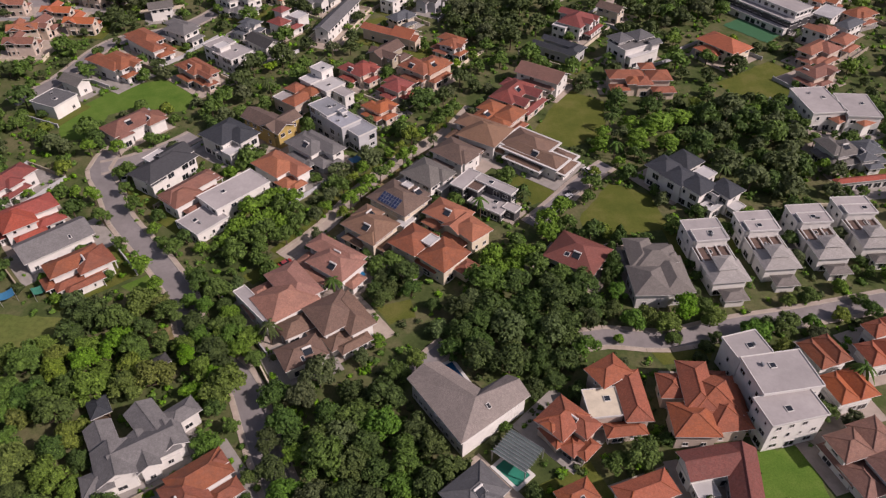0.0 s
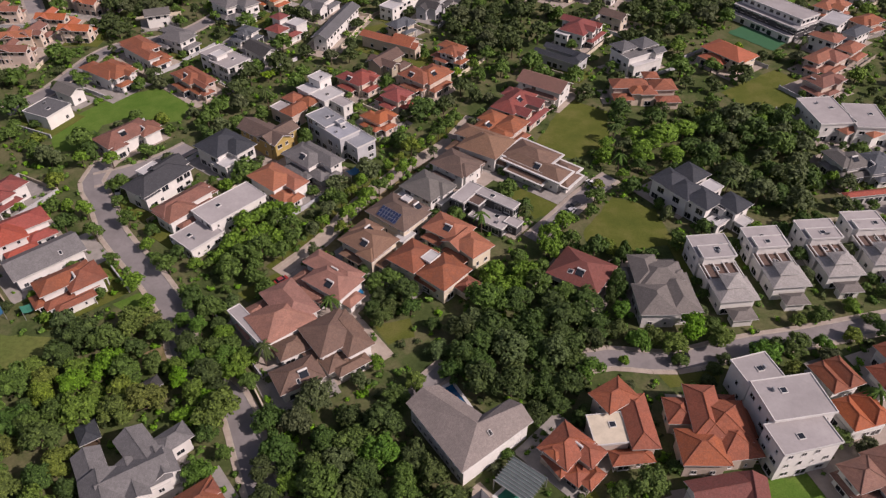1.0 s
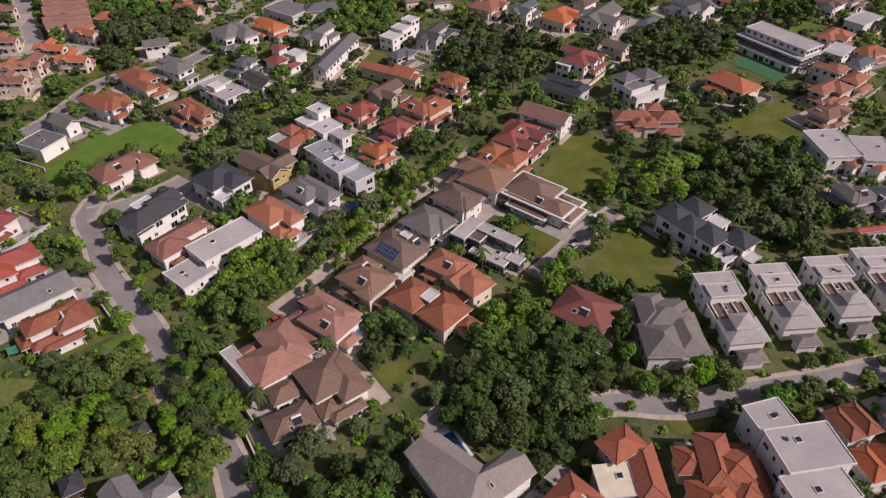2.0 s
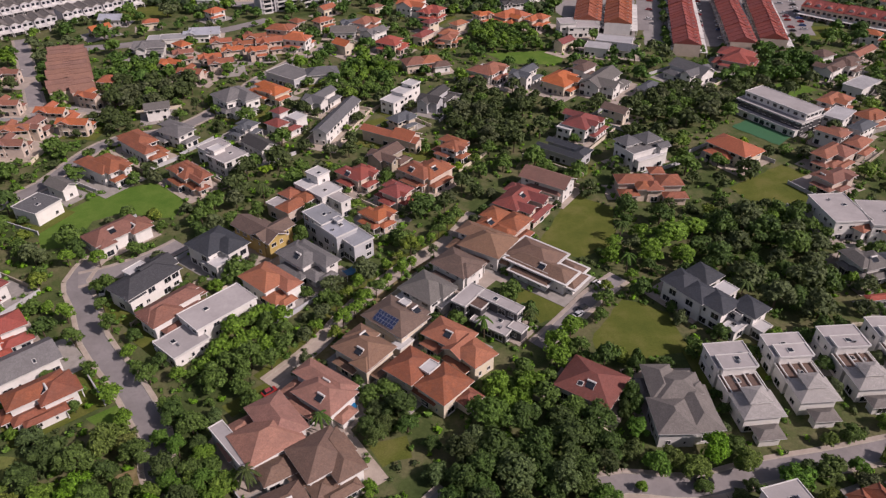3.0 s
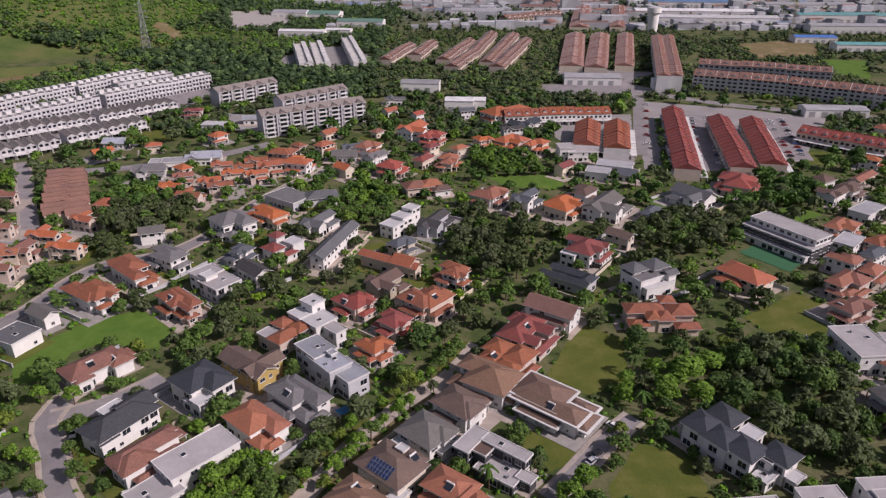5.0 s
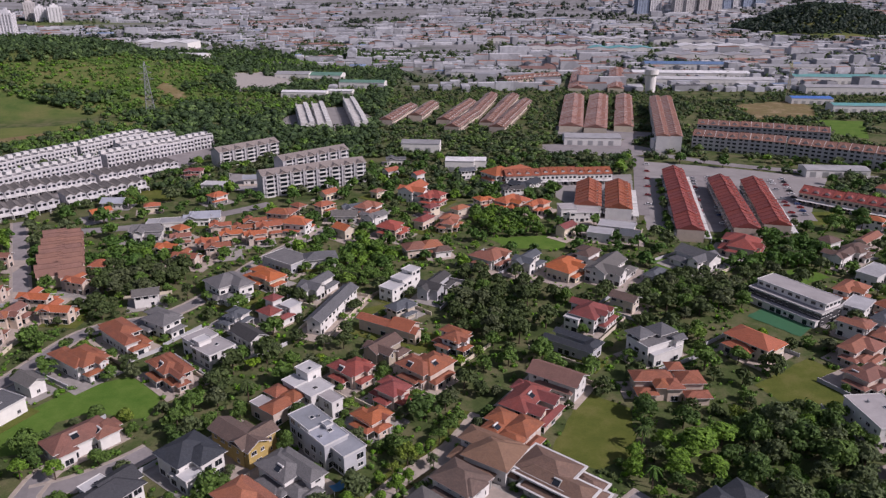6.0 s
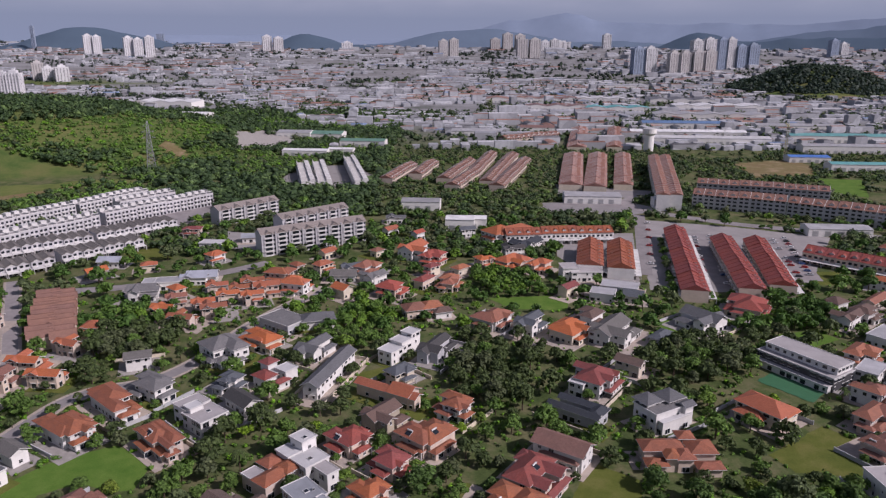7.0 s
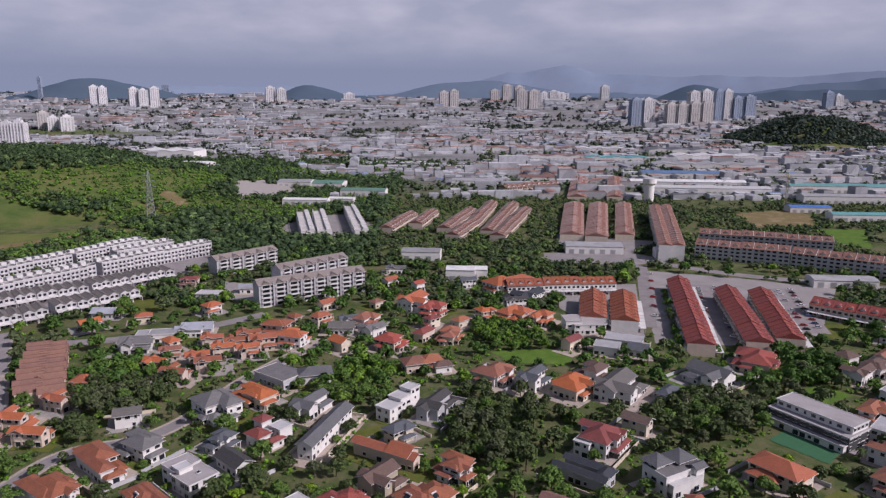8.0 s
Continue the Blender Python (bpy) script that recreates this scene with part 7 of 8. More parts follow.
shed(496, 1397, 213, 45, 10, -4, "grey", bays=5)
shed(577, 1588, 182, 51, 10, -4, "white", bays=4)
shed(553, 1760, 148, 64, 10, -4, "dark", bays=3)
shed(574, 1081, 156, 30, 10, -4, "teal", bays=3)
shed(530, 974, 133, 23, 10, -4, "grey", bays=3)
shed(435, 900, 48, 20, 7, -4, "blue", bays=1)
shed(466, 842, 70, 20, 8, -4, "teal", bays=2)
shed(580, 1229, 140, 31, 8, -4, "grey", bays=3)
shed(-600, 1600, 135, 68, 14, -4, "white", bays=3)
shed(-443, 1306, 60, 36, 10, -4, "white", bays=1)
shed(-785, 1652, 76, 46, 9, -4, "grey", bays=2)
shed(-670, 1459, 49, 31, 8, -4, "white", bays=1)
shed(-180, 1105, 59, 35, 8, -4, "green", bays=1)
shed(-113, 1025, 62, 26, 8, -4, "green", bays=1)
shed(-222, 1103, 50, 30, 8, -4, "grey", bays=1)
shed(-176, 939, 57, 18, 7, -4, "white", bays=1)
shed(-133, 950, 32, 16, 7, -4, "white", bays=1)
shed(48, 1143, 78, 32, 8, -4, "grey", bays=2)
shed(146, 1193, 54, 33, 8, -4, "rust", bays=1)
shed(-21, 641, 33, 16, 8, -4, "grey", bays=1)
shed(11, 574, 22, 14, 9, -4, "white", bays=1)
shed(24, 579, 15, 12, 8, -4, "white", bays=1)
shed(131, 673, 50, 20, 7, -4, "grey", bays=1)
shed(292, 562, 46, 16, 6, -4, "grey", bays=1)
shed(190, 651, 21, 14, 8, -4, "white", bays=1)
shed(556, 2331, 161, 75, 9, -4, "grey", bays=4)
shed(247, 1788, 151, 57, 9, -4, "rust", bays=3)
shed(236, 1579, 133, 44, 9, -4, "rust", bays=3)
shed(151, 1782, 109, 57, 9, -4, "rust", bays=2)
terrace(138.9, 820.7, 199.6, 22.4, 79.4, 5.5, "pink", "cream", unit=8, front="", slope=0.3, words="two-storey")
terrace(165.0, 817.4, 209.8, 21.3, 77.7, 5.5, "pink", "cream", unit=8, front="", slope=0.3, words="two-storey")
terrace(195.0, 822.5, 202.3, 17.9, 76.8, 5.5, "pink", "cream", unit=8, front="", slope=0.3, words="two-storey")
terrace(193.0, 1085.7, 225.8, 24.6, 78.7, 6, "pink", "cream", unit=9, front="", slope=0.3, words="two-storey")
terrace(245.9, 1087.9, 227.8, 20.2, 77.2, 6, "pink", "cream", unit=9, front="", slope=0.3, words="two-storey")


# ---- pools, a glass pergola, shade sheets and a ball court ----
def pool(x, y, w, d, turn, label, water=None):
    b = thing("swimming_pool", pose(x, y, 0, 0, 0, turn), label, "swimming pool")
    rim = Shape()
    for a in ((-w / 2 - 0.8, -d / 2 - 0.8, w / 2 + 0.8, -d / 2), (-w / 2 - 0.8, d / 2, w / 2 + 0.8, d / 2 + 0.8), (-w / 2 - 0.8, -d / 2, -w / 2, d / 2), (w / 2, -d / 2, w / 2 + 0.8, d / 2)):
        rim.box(a[0], a[1], 0, a[2], a[3], 0.4)
    part("rim", rim.mesh("rim", [TRIM]), b)
    part("water", Shape().box(-w / 2, -d / 2, 0, w / 2, d / 2, 0.26).mesh("water", [water or WATER]), b, label="still clear pool water")
    FOOT.append((x, y, w / 2 + 2.4, d / 2 + 2.4, math.cos(radians(turn)), math.sin(radians(turn))))


def pergola(x, y, w, d, h, turn):
    b = thing("pergola", pose(x, y, 0, 0, 0, turn), "grey steel pergola with a ribbed glass roof", "pergola")
    for sx in (-1, 1):
        for sy in (-1, 1):
            part("post", Shape().box(sx * w / 2 - 0.12, sy * d / 2 - 0.12, 0, sx * w / 2 + 0.12, sy * d / 2 + 0.12, h).mesh("post", [METAL]), b)
    part("glass_roof", Shape().box(-w / 2, -d / 2, h + 0.02, w / 2, d / 2, h + 0.08).mesh("glass_roof", [PERGOLA_GLASS]), b)
    n = int(w / 0.8)
    for k in range(n + 1):
        u = -w / 2 + w * k / n
        part("rafter", Shape().box(u - 0.06, -d / 2 - 0.3, h + 0.081, u + 0.06, d / 2 + 0.3, h + 0.25).mesh("rafter", [METAL]), b)
    FOOT.append((x, y, w / 2, d / 2, math.cos(radians(turn)), math.sin(radians(turn))))


def awning(x, y, w, d, h, turn, mat, label):
    b = thing("awning", pose(x, y, 0, 0, 0, turn), label, "awning")
    s = Shape()
    for k in range(6):
        a, c = k / 6, (k + 1) / 6
        za, zc = (h - 0.5 * math.sin(3.14 * q) for q in (a, c))
        s.face([((a - 0.5) * w, -d / 2, za), ((c - 0.5) * w, -d / 2, zc), ((c - 0.5) * w, d / 2, zc + 0.3), ((a - 0.5) * w, d / 2, za + 0.3)])
        s.face([((a - 0.5) * w, -d / 2, za - 0.04), ((a - 0.5) * w, d / 2, za + 0.26), ((c - 0.5) * w, d / 2, zc + 0.26), ((c - 0.5) * w, -d / 2, zc - 0.04)])
    part("sheet", s.mesh("sheet", [mat]), b)
    for sx in (-1, 1):
        for sy in (-1, 1):
            part("post", Shape().box(sx * w / 2 - 0.06, sy * d / 2 - 0.06, 0, sx * w / 2 + 0.06, sy * d / 2 + 0.06, h + 0.3).mesh("post", [METAL]), b)


PERGOLA_GLASS = plain("tinted_roof_glass", (0.10, 0.13, 0.13), 0.1, 0.6, dirt=0.3)


pool(3.0, 112.4, 3.2, 8.6, 30.0, "blue swimming pool behind the chevron-roofed house")
pergola(16.5, 88.9, 7.4, 8.6, 3.5, 52.1)
pool(15.3, 85.8, 4.3, 6.6, 42.6, "green-tiled plunge pool beside the slate-roofed house", GREEN_SHEET)
awning(-24.4, 146.8, 4.0, 3.0, 2.6, 40, BLUE_SHEET, "small blue shade sheet beside the house")
awning(-112.0, 141.3, 4.0, 3.0, 2.6, 40, GREEN_SHEET, "small green shade sheet beside the house")
awning(-120.4, 139.1, 4.0, 3.0, 2.6, 40, BLUE_SHEET, "blue plastic sheet over a yard")
awning(-30.4, 205.3, 4.0, 3.0, 2.6, 40, BLUE_SHEET, "turquoise sheet over a side yard")
awning(-53.1, 184.9, 4.0, 3.0, 2.6, 40, BLUE_SHEET, "blue shade sheet beside the house")
lawn((131.6, 320.6), (146.2, 301.7), (156.6, 311.8), (141.5, 328.7), mat=COURT, label="green hard court with a worn surface", z=0.15)
FOOT.append((144.2, 315.0, 15.0, 13.0, math.cos(0.75), math.sin(0.75)))

# ---- street trees ----
avenue(2, 4.6, (2.0, 3.4), ("bright", "lime", "mid", "olive", "bright"), 0.1)
tree(45.6, 123.6, 1.7, "bright")
tree(54.5, 130.6, 3.0, "bright")
tree(59.6, 123.1, 2.4, "mid")
tree(71.1, 129.1, 3.8, "bright")
tree(85.1, 127.4, 3.0, "dark")
tree(94.0, 136.4, 2.4, "bright")
tree(97.1, 127.8, 2.8, "mid")
tree(110.7, 142.4, 2.8, "bright")
tree(114.4, 137.5, 2.3, "mid")
tree(122.2, 148.8, 2.2, "mid")
tree(38.1, 129.2, 3.6, "dark")
tree(45.5, 133.3, 3.0, "mid")
avenue(0, 11.0, (2.0, 3.4), ("mid", "bright"))
avenue(5, 11.0, (2.0, 3.4), ("mid", "dark"))
for k in range(12):
    # the planted strip beside the red terraces
    pick = random.Random(k)
    along = -60 + k * 10 + pick.uniform(-2, 2)
    tree(141.5 + 0.216 * along, 483.5 + 0.976 * along, pick.uniform(2.2, 3.8), pick.choice(("mid", "dark", "olive")))
tree(77.8, 223.8, 7.5, "bright", squash=0.75)
tree(87.2, 228.5, 6.0, "bright", squash=0.75)
tree(68.6, 213.9, 6.0, "bright", squash=0.75)
tree(79.3, 213.1, 5.0, "bright", squash=0.75)
tree(-65.7, 128.5, 3.6, "dark")
tree(-62.6, 123.5, 3.8, "mid")
tree(-58.4, 118.3, 4.0, "dark")
tree(-54.4, 113.2, 3.6, "dark")
tree(-39.6, 92.1, 3.5, "dark")
tree(-37.1, 84.9, 4.0, "dark")
tree(-33.7, 79.6, 4.0, "mid")
tree(-69.4, 136.9, 2.8, "mid")
tree(-11.6, 111.3, 3.5, "mid")
tree(-6.9, 115.8, 3.2, "bright")
tree(2.2, 119.5, 3.6, "dark")
tree(9.4, 120.4, 3.8, "dark")
tree(17.2, 119.5, 3.6, "mid")
tree(25.1, 120.4, 3.5, "dark")
tree(32.5, 122.3, 3.4, "mid")


# ---- groves ----
grove((-113.1, 121.6), (-99.3, 130.5), (-73.0, 137.9), (-65.3, 123.4), (-52.3, 114.0), (-51.7, 105.4), (-69.2, 105.4), (-86.7, 105.4), (-77.0, 80.2), (-92.3, 77.4), r=(3.2, 5.6), kinds=("mid", "mid", "bright", "bright", "dark", "lime"))
grove((-44.0, 103.7), (-31.1, 112.2), (-12.7, 105.3), (1.9, 89.7), (-0.6, 76.3), (-21.6, 76.3), (-33.7, 78.9), r=(3.6, 5.9), kinds=("dark", "dark", "dark", "mid", "olive"))
grove((2.4, 129.3), (8.8, 143.3), (27.8, 144.4), (41.7, 133.3), (36.3, 117.5), (15.7, 106.9), (0.8, 117.6), r=(3.6, 5.9), kinds=("dark", "dark", "dark", "mid", "olive"))
grove((81.5, 223.7), (97.7, 237.8), (127.6, 237.7), (126.9, 203.3), (112.2, 175.0), (100.2, 187.0), (91.2, 206.9), r=(3.8, 7.0), kinds=("dark", "olive", "olive", "mid", "dark"), tries=260)
grove((-68.0, 161.8), (-63.1, 178.4), (-57.1, 184.4), (-47.8, 182.8), (-39.1, 172.6), (-44.4, 161.7), (-57.5, 151.7), (-63.4, 149.3), r=(3.0, 4.8), kinds=("bright", "bright", "mid", "mid"))
grove((-71.6, 146.9), (-60.2, 142.3), (-43.9, 114.0), (-47.7, 112.2), (-64.1, 127.4), r=(2.8, 4.6), kinds=("mid", "bright", "dark", "mid"))
grove((-23.2, 149.2), (-13.8, 154.0), (-6.9, 142.2), (-12.8, 135.6), (-19.1, 137.8), r=(2.8, 4.6), kinds=("mid", "bright", "dark", "mid"))
grove((-26.6, 78.9), (-18.0, 88.4), (-14.6, 76.3), (-26.1, 75.0), r=(3.0, 4.8), kinds=("bright", "bright", "mid", "mid"))
grove((12.6, 156.5), (24.6, 161.6), (38.5, 178.1), (39.1, 169.6), (27.4, 156.4), (28.0, 146.7), (15.2, 144.4), r=(2.8, 4.6), kinds=("bright", "bright", "mid"))
grove((45.5, 144.3), (49.0, 158.9), (53.8, 166.8), (54.5, 161.5), (50.3, 146.7), r=(1.8, 2.5), kinds=("dark",), squash=2.0)
grove((50.2, 130.2), (62.6, 132.2), (78.9, 131.2), (75.8, 126.1), (48.9, 124.2), r=(3.0, 4.8), kinds=("bright", "bright", "mid", "mid"))
grove((81.5, 130.1), (93.1, 133.2), (90.8, 127.0), (79.2, 123.1), r=(2.8, 4.6), kinds=("mid", "bright", "dark", "mid"))
grove((-185.3, 377.7), (-168.1, 394.8), (-141.8, 399.3), (-124.3, 362.0), (-136.7, 340.3), (-160.8, 333.5), r=(3.6, 5.9), kinds=("dark", "dark", "dark", "mid", "olive"))
grove((-65.7, 369.8), (-47.0, 413.4), (-26.6, 394.9), (-27.0, 354.6), (-45.7, 347.3), r=(2.8, 4.6), kinds=("mid", "bright", "dark", "mid"))
grove((0.9, 333.7), (18.0, 362.1), (30.6, 340.5), (40.0, 327.3), (22.5, 297.9), (5.8, 303.3), r=(3.6, 5.9), kinds=("dark", "dark", "dark", "mid", "olive"))
grove((84.5, 340.5), (111.9, 362.2), (140.6, 354.8), (133.7, 327.4), (111.0, 321.1), (84.2, 327.3), r=(3.6, 5.9), kinds=("dark", "dark", "dark", "mid", "olive"))
grove((145.7, 378.0), (176.9, 413.6), (204.6, 404.2), (186.3, 370.0), (151.7, 362.2), r=(3.6, 5.9), kinds=("dark", "dark", "dark", "mid", "olive"))
grove((15.1, 455.5), (32.7, 520.1), (51.1, 467.2), (56.6, 423.3), (29.8, 413.5), r=(2.8, 4.6), kinds=("mid", "bright", "dark", "mid"))
grove((109.9, 272.8), (101.3, 235.7), (134.0, 247.1), (126.9, 235.7), (98.7, 228.5), r=(2.8, 4.6), kinds=("mid", "bright", "dark", "mid"))


# ---- greenery that fills the gardens between the houses ----
rng = random.Random(14)
built = 0
while built < 20:
    y = rng.uniform(300, 560)
    x = rng.uniform(-0.6, 0.6) * y
    if clearance(x, y) > 8.5 and road_gap(x, y) > 8 and not crowded(x, y, 4) and not any(inside(x + a, y + b, p) for p in LAWNS for a, b in ((0, 0), (7, 0), (-7, 0), (0, 7), (0, -7))):
        house(rng.choice(("coral", "rust", "red", "slate", "coral", "brown")), rng.choice(("white", "peach", "cream")), (x, y, rng.uniform(9, 13), rng.uniform(7.5, 9.3), rng.choice((46, 50, -40, 20)), rng.choice((5.6, 6.0, 4.4)), rng.choice(("hip", "hip", "gable"))))
        built += 1

rng = random.Random(5)
y = 60.0
while y < 610:
    step = 6.0 if y < 245 else 7.6 if y < 385 else 9.6
    x = -(y * 0.66 + 34)
    while x < y * 0.66 + 34:
        px, py = x + rng.uniform(-0.5, 0.5) * step, y + rng.uniform(-0.5, 0.5) * step
        x += step
        c = clearance(px, py)
        grown = 1.0 if y < 245 else 1.08
        g = road_gap(px, py)
        if c < 0.5 or g < -0.4 or any(inside(px, py, p) for p in LAWNS):
            continue
        r = min((rng.uniform(1.7, 4.4) if rng.random() < 0.75 else rng.uniform(4.0, 5.8)) * grown, c + 1.1, g + 2.6)
        if r < 1.1 or rng.random() < (0.36 if y < 190 else 0.42 if y < 385 else 0.28) or crowded(px, py, r):
            continue
        if rng.random() < 0.035 and y < 350:
            palm(px, py, rng.uniform(6, 9))
        else:
            tree(px, py, r, rng.choice(("dark", "dark", "dark", "olive", "mid", "dark", "bright")) if y > 300 else rng.choice(("dark", "dark", "dark", "mid", "mid", "mid", "bright", "olive", "lime" if rng.random() < 0.25 else "mid")))
    y += step


masses()


def garden_walls():
    """Low rendered walls along the plots, wherever no house or road is in the way."""
    gen = random.Random(21)
    for x, y, w, d, r in PLOTS:
        if y > 385:
            continue
        m = pose(x, y, 0, 0, 0, r)
        gap = gen.uniform(3.2, 5.0)
        a, b = w / 2 + gap, d / 2 + gap
        for p, q in (((-a, -b), (a, -b)), ((a, -b), (a, b)), ((-a, b), (-a, -b)), ((a, b), (-a, b))):
            p, q = m @ Vector((*p, 0)), m @ Vector((*q, 0))
            if gen.random() < 0.5 or any(clearance(*p.lerp(q, k / 8).xy) < 1.2 or road_gap(*p.lerp(q, k / 8).xy) < 0.6 for k in range(9)):
                continue
            length = (q - p).length
            s = Shape().box(0, -0.1, 0, length, 0.1, 1.5).box(-0.05, -0.16, 1.501, length + 0.05, 0.16, 1.6)
            k = 0.0
            while k < length:
                s.box(k, -0.19, 0, k + 0.38, 0.19, 1.75)
                k += 4.0
            wall = new("garden_wall", s.mesh("garden_wall", [WALL[gen.choice(("sand", "cream", "ash", "pearl"))]]))
            wall.matrix_basis = Matrix.Translation(p) @ Matrix.Rotation(math.atan2(q.y - p.y, q.x - p.x), 4, "Z")
            tagged(wall, "low rendered garden wall with piers and coping", "garden wall", "garden walls")


garden_walls()


def bushes(name, spots, kind, label, lumps=1, count=9):
    """Low clumps of leaves as one mass; large ones are heaps of several lumps."""
    gen = np.random.default_rng(len(spots))
    v, f = [], []
    for x, y, s in spots:
        z = land(x, y)
        many = 1 if y > 1000 or s < 3.2 else lumps if y < 700 else 2
        for k in range(many):
            q = s * (1.0 if many == 1 else gen.uniform(0.5, 0.8))
            o = gen.uniform(-0.55, 0.55, 2) * s * (many > 1)
            c = np.array((x + o[0], y + o[1], z + s * (0.45 + gen.uniform(0, 0.45) * (many > 1))))
            b = len(v)
            core, sides = (OCT_V, OCT_F) if y > 900 else (ICO_V, ICO_F)
            v.extend(map(tuple, core * (q * 0.78) * gen.uniform(0.6, 1.2, (len(core), 1)) * np.array((1, 1, 0.8)) + c))
            f.extend((b + i, b + j, b + m) for i, j, m in sides)
            leaves(gen, *shell(gen, 6 if y > 1300 else count, c, q), (0.42 if y > 1300 else 0.33) * q + 0.06, v, f)
    return tagged(new(name, mesh_of(name, v, f, [LEAF[kind]], smooth=True)), label, "shrubs", kind="stuff")


spots = {"mid": [], "dark": [], "bright": []}
for _ in range(9000):
    y = 58 + 385 * rng.random() ** 0.8
    x = rng.uniform(-1, 1) * (y * 0.66 + 25)
    s = rng.uniform(0.5, 1.5)
    if clearance(x, y) > s * 0.5 and road_gap(x, y) > 0.2 and not any(inside(x, y, p) for p in LAWNS):
        spots[rng.choice(("mid", "mid", "dark", "bright"))].append((x, y, s))
for k, label in (("mid", "loose green garden shrubs"), ("dark", "dark clipped hedges and undergrowth"), ("bright", "fresh green shrubs and ferns")):
    bushes("shrubs", spots[k], k, label)


# ---- woods on the hill and belts of trees in the town ----
def woods(name, spots, kind, label):
    return bushes(name, spots, kind, label, lumps=3, count=7)


hill = {"forest": [], "mid": [], "olive": [], "bright": []}
for _ in range(23000):
    x, y = rng.uniform(-1300, -70), rng.uniform(620, 1500)
    z = land(x, y)
    if x < -y * 0.66 - 40 or clearance(x, y) < 6 or road_gap(x, y) < 4 or any(inside(x, y, p) for p in LAWNS):
        continue
    patch = noise.noise((x / 120, y / 120, 0.5)) + 0.45 * noise.noise((x / 38, y / 38, 3.5)) + rng.uniform(-0.18, 0.18)
    wood = patch + (0.85 if z > 41 else -0.5 if z > 12 and x < -310 else 0.22)
    if wood > 0.12:
        hill["forest" if rng.random() < 0.85 else "olive"].append((x, y, rng.uniform(4.2, 8.2)))
    elif wood > -0.25:
        hill["mid" if rng.random() < 0.7 else "forest"].append((x, y, rng.uniform(2.6, 5.2)))
    else:
        hill["mid" if rng.random() < 0.9 else "bright"].append((x, y, rng.uniform(2.0, 4.0)))
for k, label in (("forest", "dense dark secondary forest covering the hill"), ("mid", "green forest canopy on the hillside"), ("bright", "bright green shrubs on the hillside"), ("olive", "olive scrub on the hillside")):
    woods("woods", hill[k], k, label)

belt = {"dark": [], "mid": [], "olive": [], "forest": [], "far": []}
for _ in range(12000):
    y = 500 + 3000 * rng.random() ** 1.8
    x = rng.uniform(-1, 1) * (y * 0.66 + 40)
    if clearance(x, y) < 3 or road_gap(x, y) < 2 or any(inside(x, y, p) for p in LAWNS):
        continue
    cover = noise.noise((x / 150, y / 150, 8.5)) + 0.5 * noise.noise((x / 46, y / 46, 2.5))
    if cover > (-0.2 if y < 660 else -0.12 if y < 1050 else 0.12):
        belt[rng.choice(("dark", "forest", "forest", "olive") if y < 1050 else ("forest", "forest", "olive"))].append((x, y, rng.uniform(2.4, 5.2) * (1 if y < 1050 else 1.6)))
for _ in range(7000):
    y = rng.uniform(610, 1020)
    x = rng.uniform(-0.3, 0.66) * y
    if clearance(x, y) > 3 and road_gap(x, y) > 2 and not any(inside(x, y, p) for p in LAWNS) and noise.noise((x / 60, y / 60, 5.5)) > -0.25:
        belt[rng.choice(("dark", "forest", "forest", "mid", "olive"))].append((x, y, rng.uniform(2.0, 4.2)))
for _ in range(10000):
    # rows of trees along the streets and river banks of the town, thicker with distance
    y = 1080 + 3300 * rng.random() ** 1.25
    x = rng.uniform(-1, 1) * (y * 0.66 + 40)
    cover = noise.noise((x / 420, y / 170, 21.5)) + 0.6 * noise.noise((x / 120, y / 75, 12.5))
    if cover > (0.16 if y < 2200 else 0.05) and clearance(x, y) > 5 and road_gap(x, y) > 4:
        # past 1700 m the leaf colour with painted haze takes over
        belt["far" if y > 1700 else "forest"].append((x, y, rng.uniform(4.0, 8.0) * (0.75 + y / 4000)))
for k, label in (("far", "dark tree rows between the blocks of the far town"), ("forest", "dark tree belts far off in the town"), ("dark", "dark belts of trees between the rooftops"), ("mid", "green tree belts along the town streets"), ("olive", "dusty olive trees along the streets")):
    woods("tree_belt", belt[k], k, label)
knoll = []
for _ in range(3800):
    x, y = rng.uniform(760, 1410), rng.uniform(1860, 2520)
    if land(x, y) > 5:
        knoll.append((x, y, rng.uniform(7, 12)))
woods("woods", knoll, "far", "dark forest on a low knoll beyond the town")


# ---- the town beyond: roofs past counting, then hills ----
def town_mat(name, colour, spread):
    m, n, l, b = nodes_of(name, 0.8, 0.2)
    geo = n.new("ShaderNodeNewGeometry")
    c = np.array(colour)
    sep = n.new("ShaderNodeTexVoronoi")
    sep.inputs["Scale"].default_value = 0.03
    l.new(geo.outputs["Position"], sep.inputs["Vector"])
    g = n.new("ShaderNodeSeparateColor")
    l.new(sep.outputs["Color"], g.inputs[0])
    col = ramp(n, l, g.outputs[0], ((0.0, tuple(c * (1 - spread))), (1.0, tuple(c * (1 + spread)))))
    st = noise_node(n, l, geo.outputs["Position"], 0.15, 6, 0.7)
    col = mixed(n, l, ramp(n, l, st, ((0.4, (0, 0, 0)), (0.7, (0.6, 0.6, 0.6)))), col, tuple(c * 0.6))
    l.new(col, b.inputs["Base Color"])
    return m


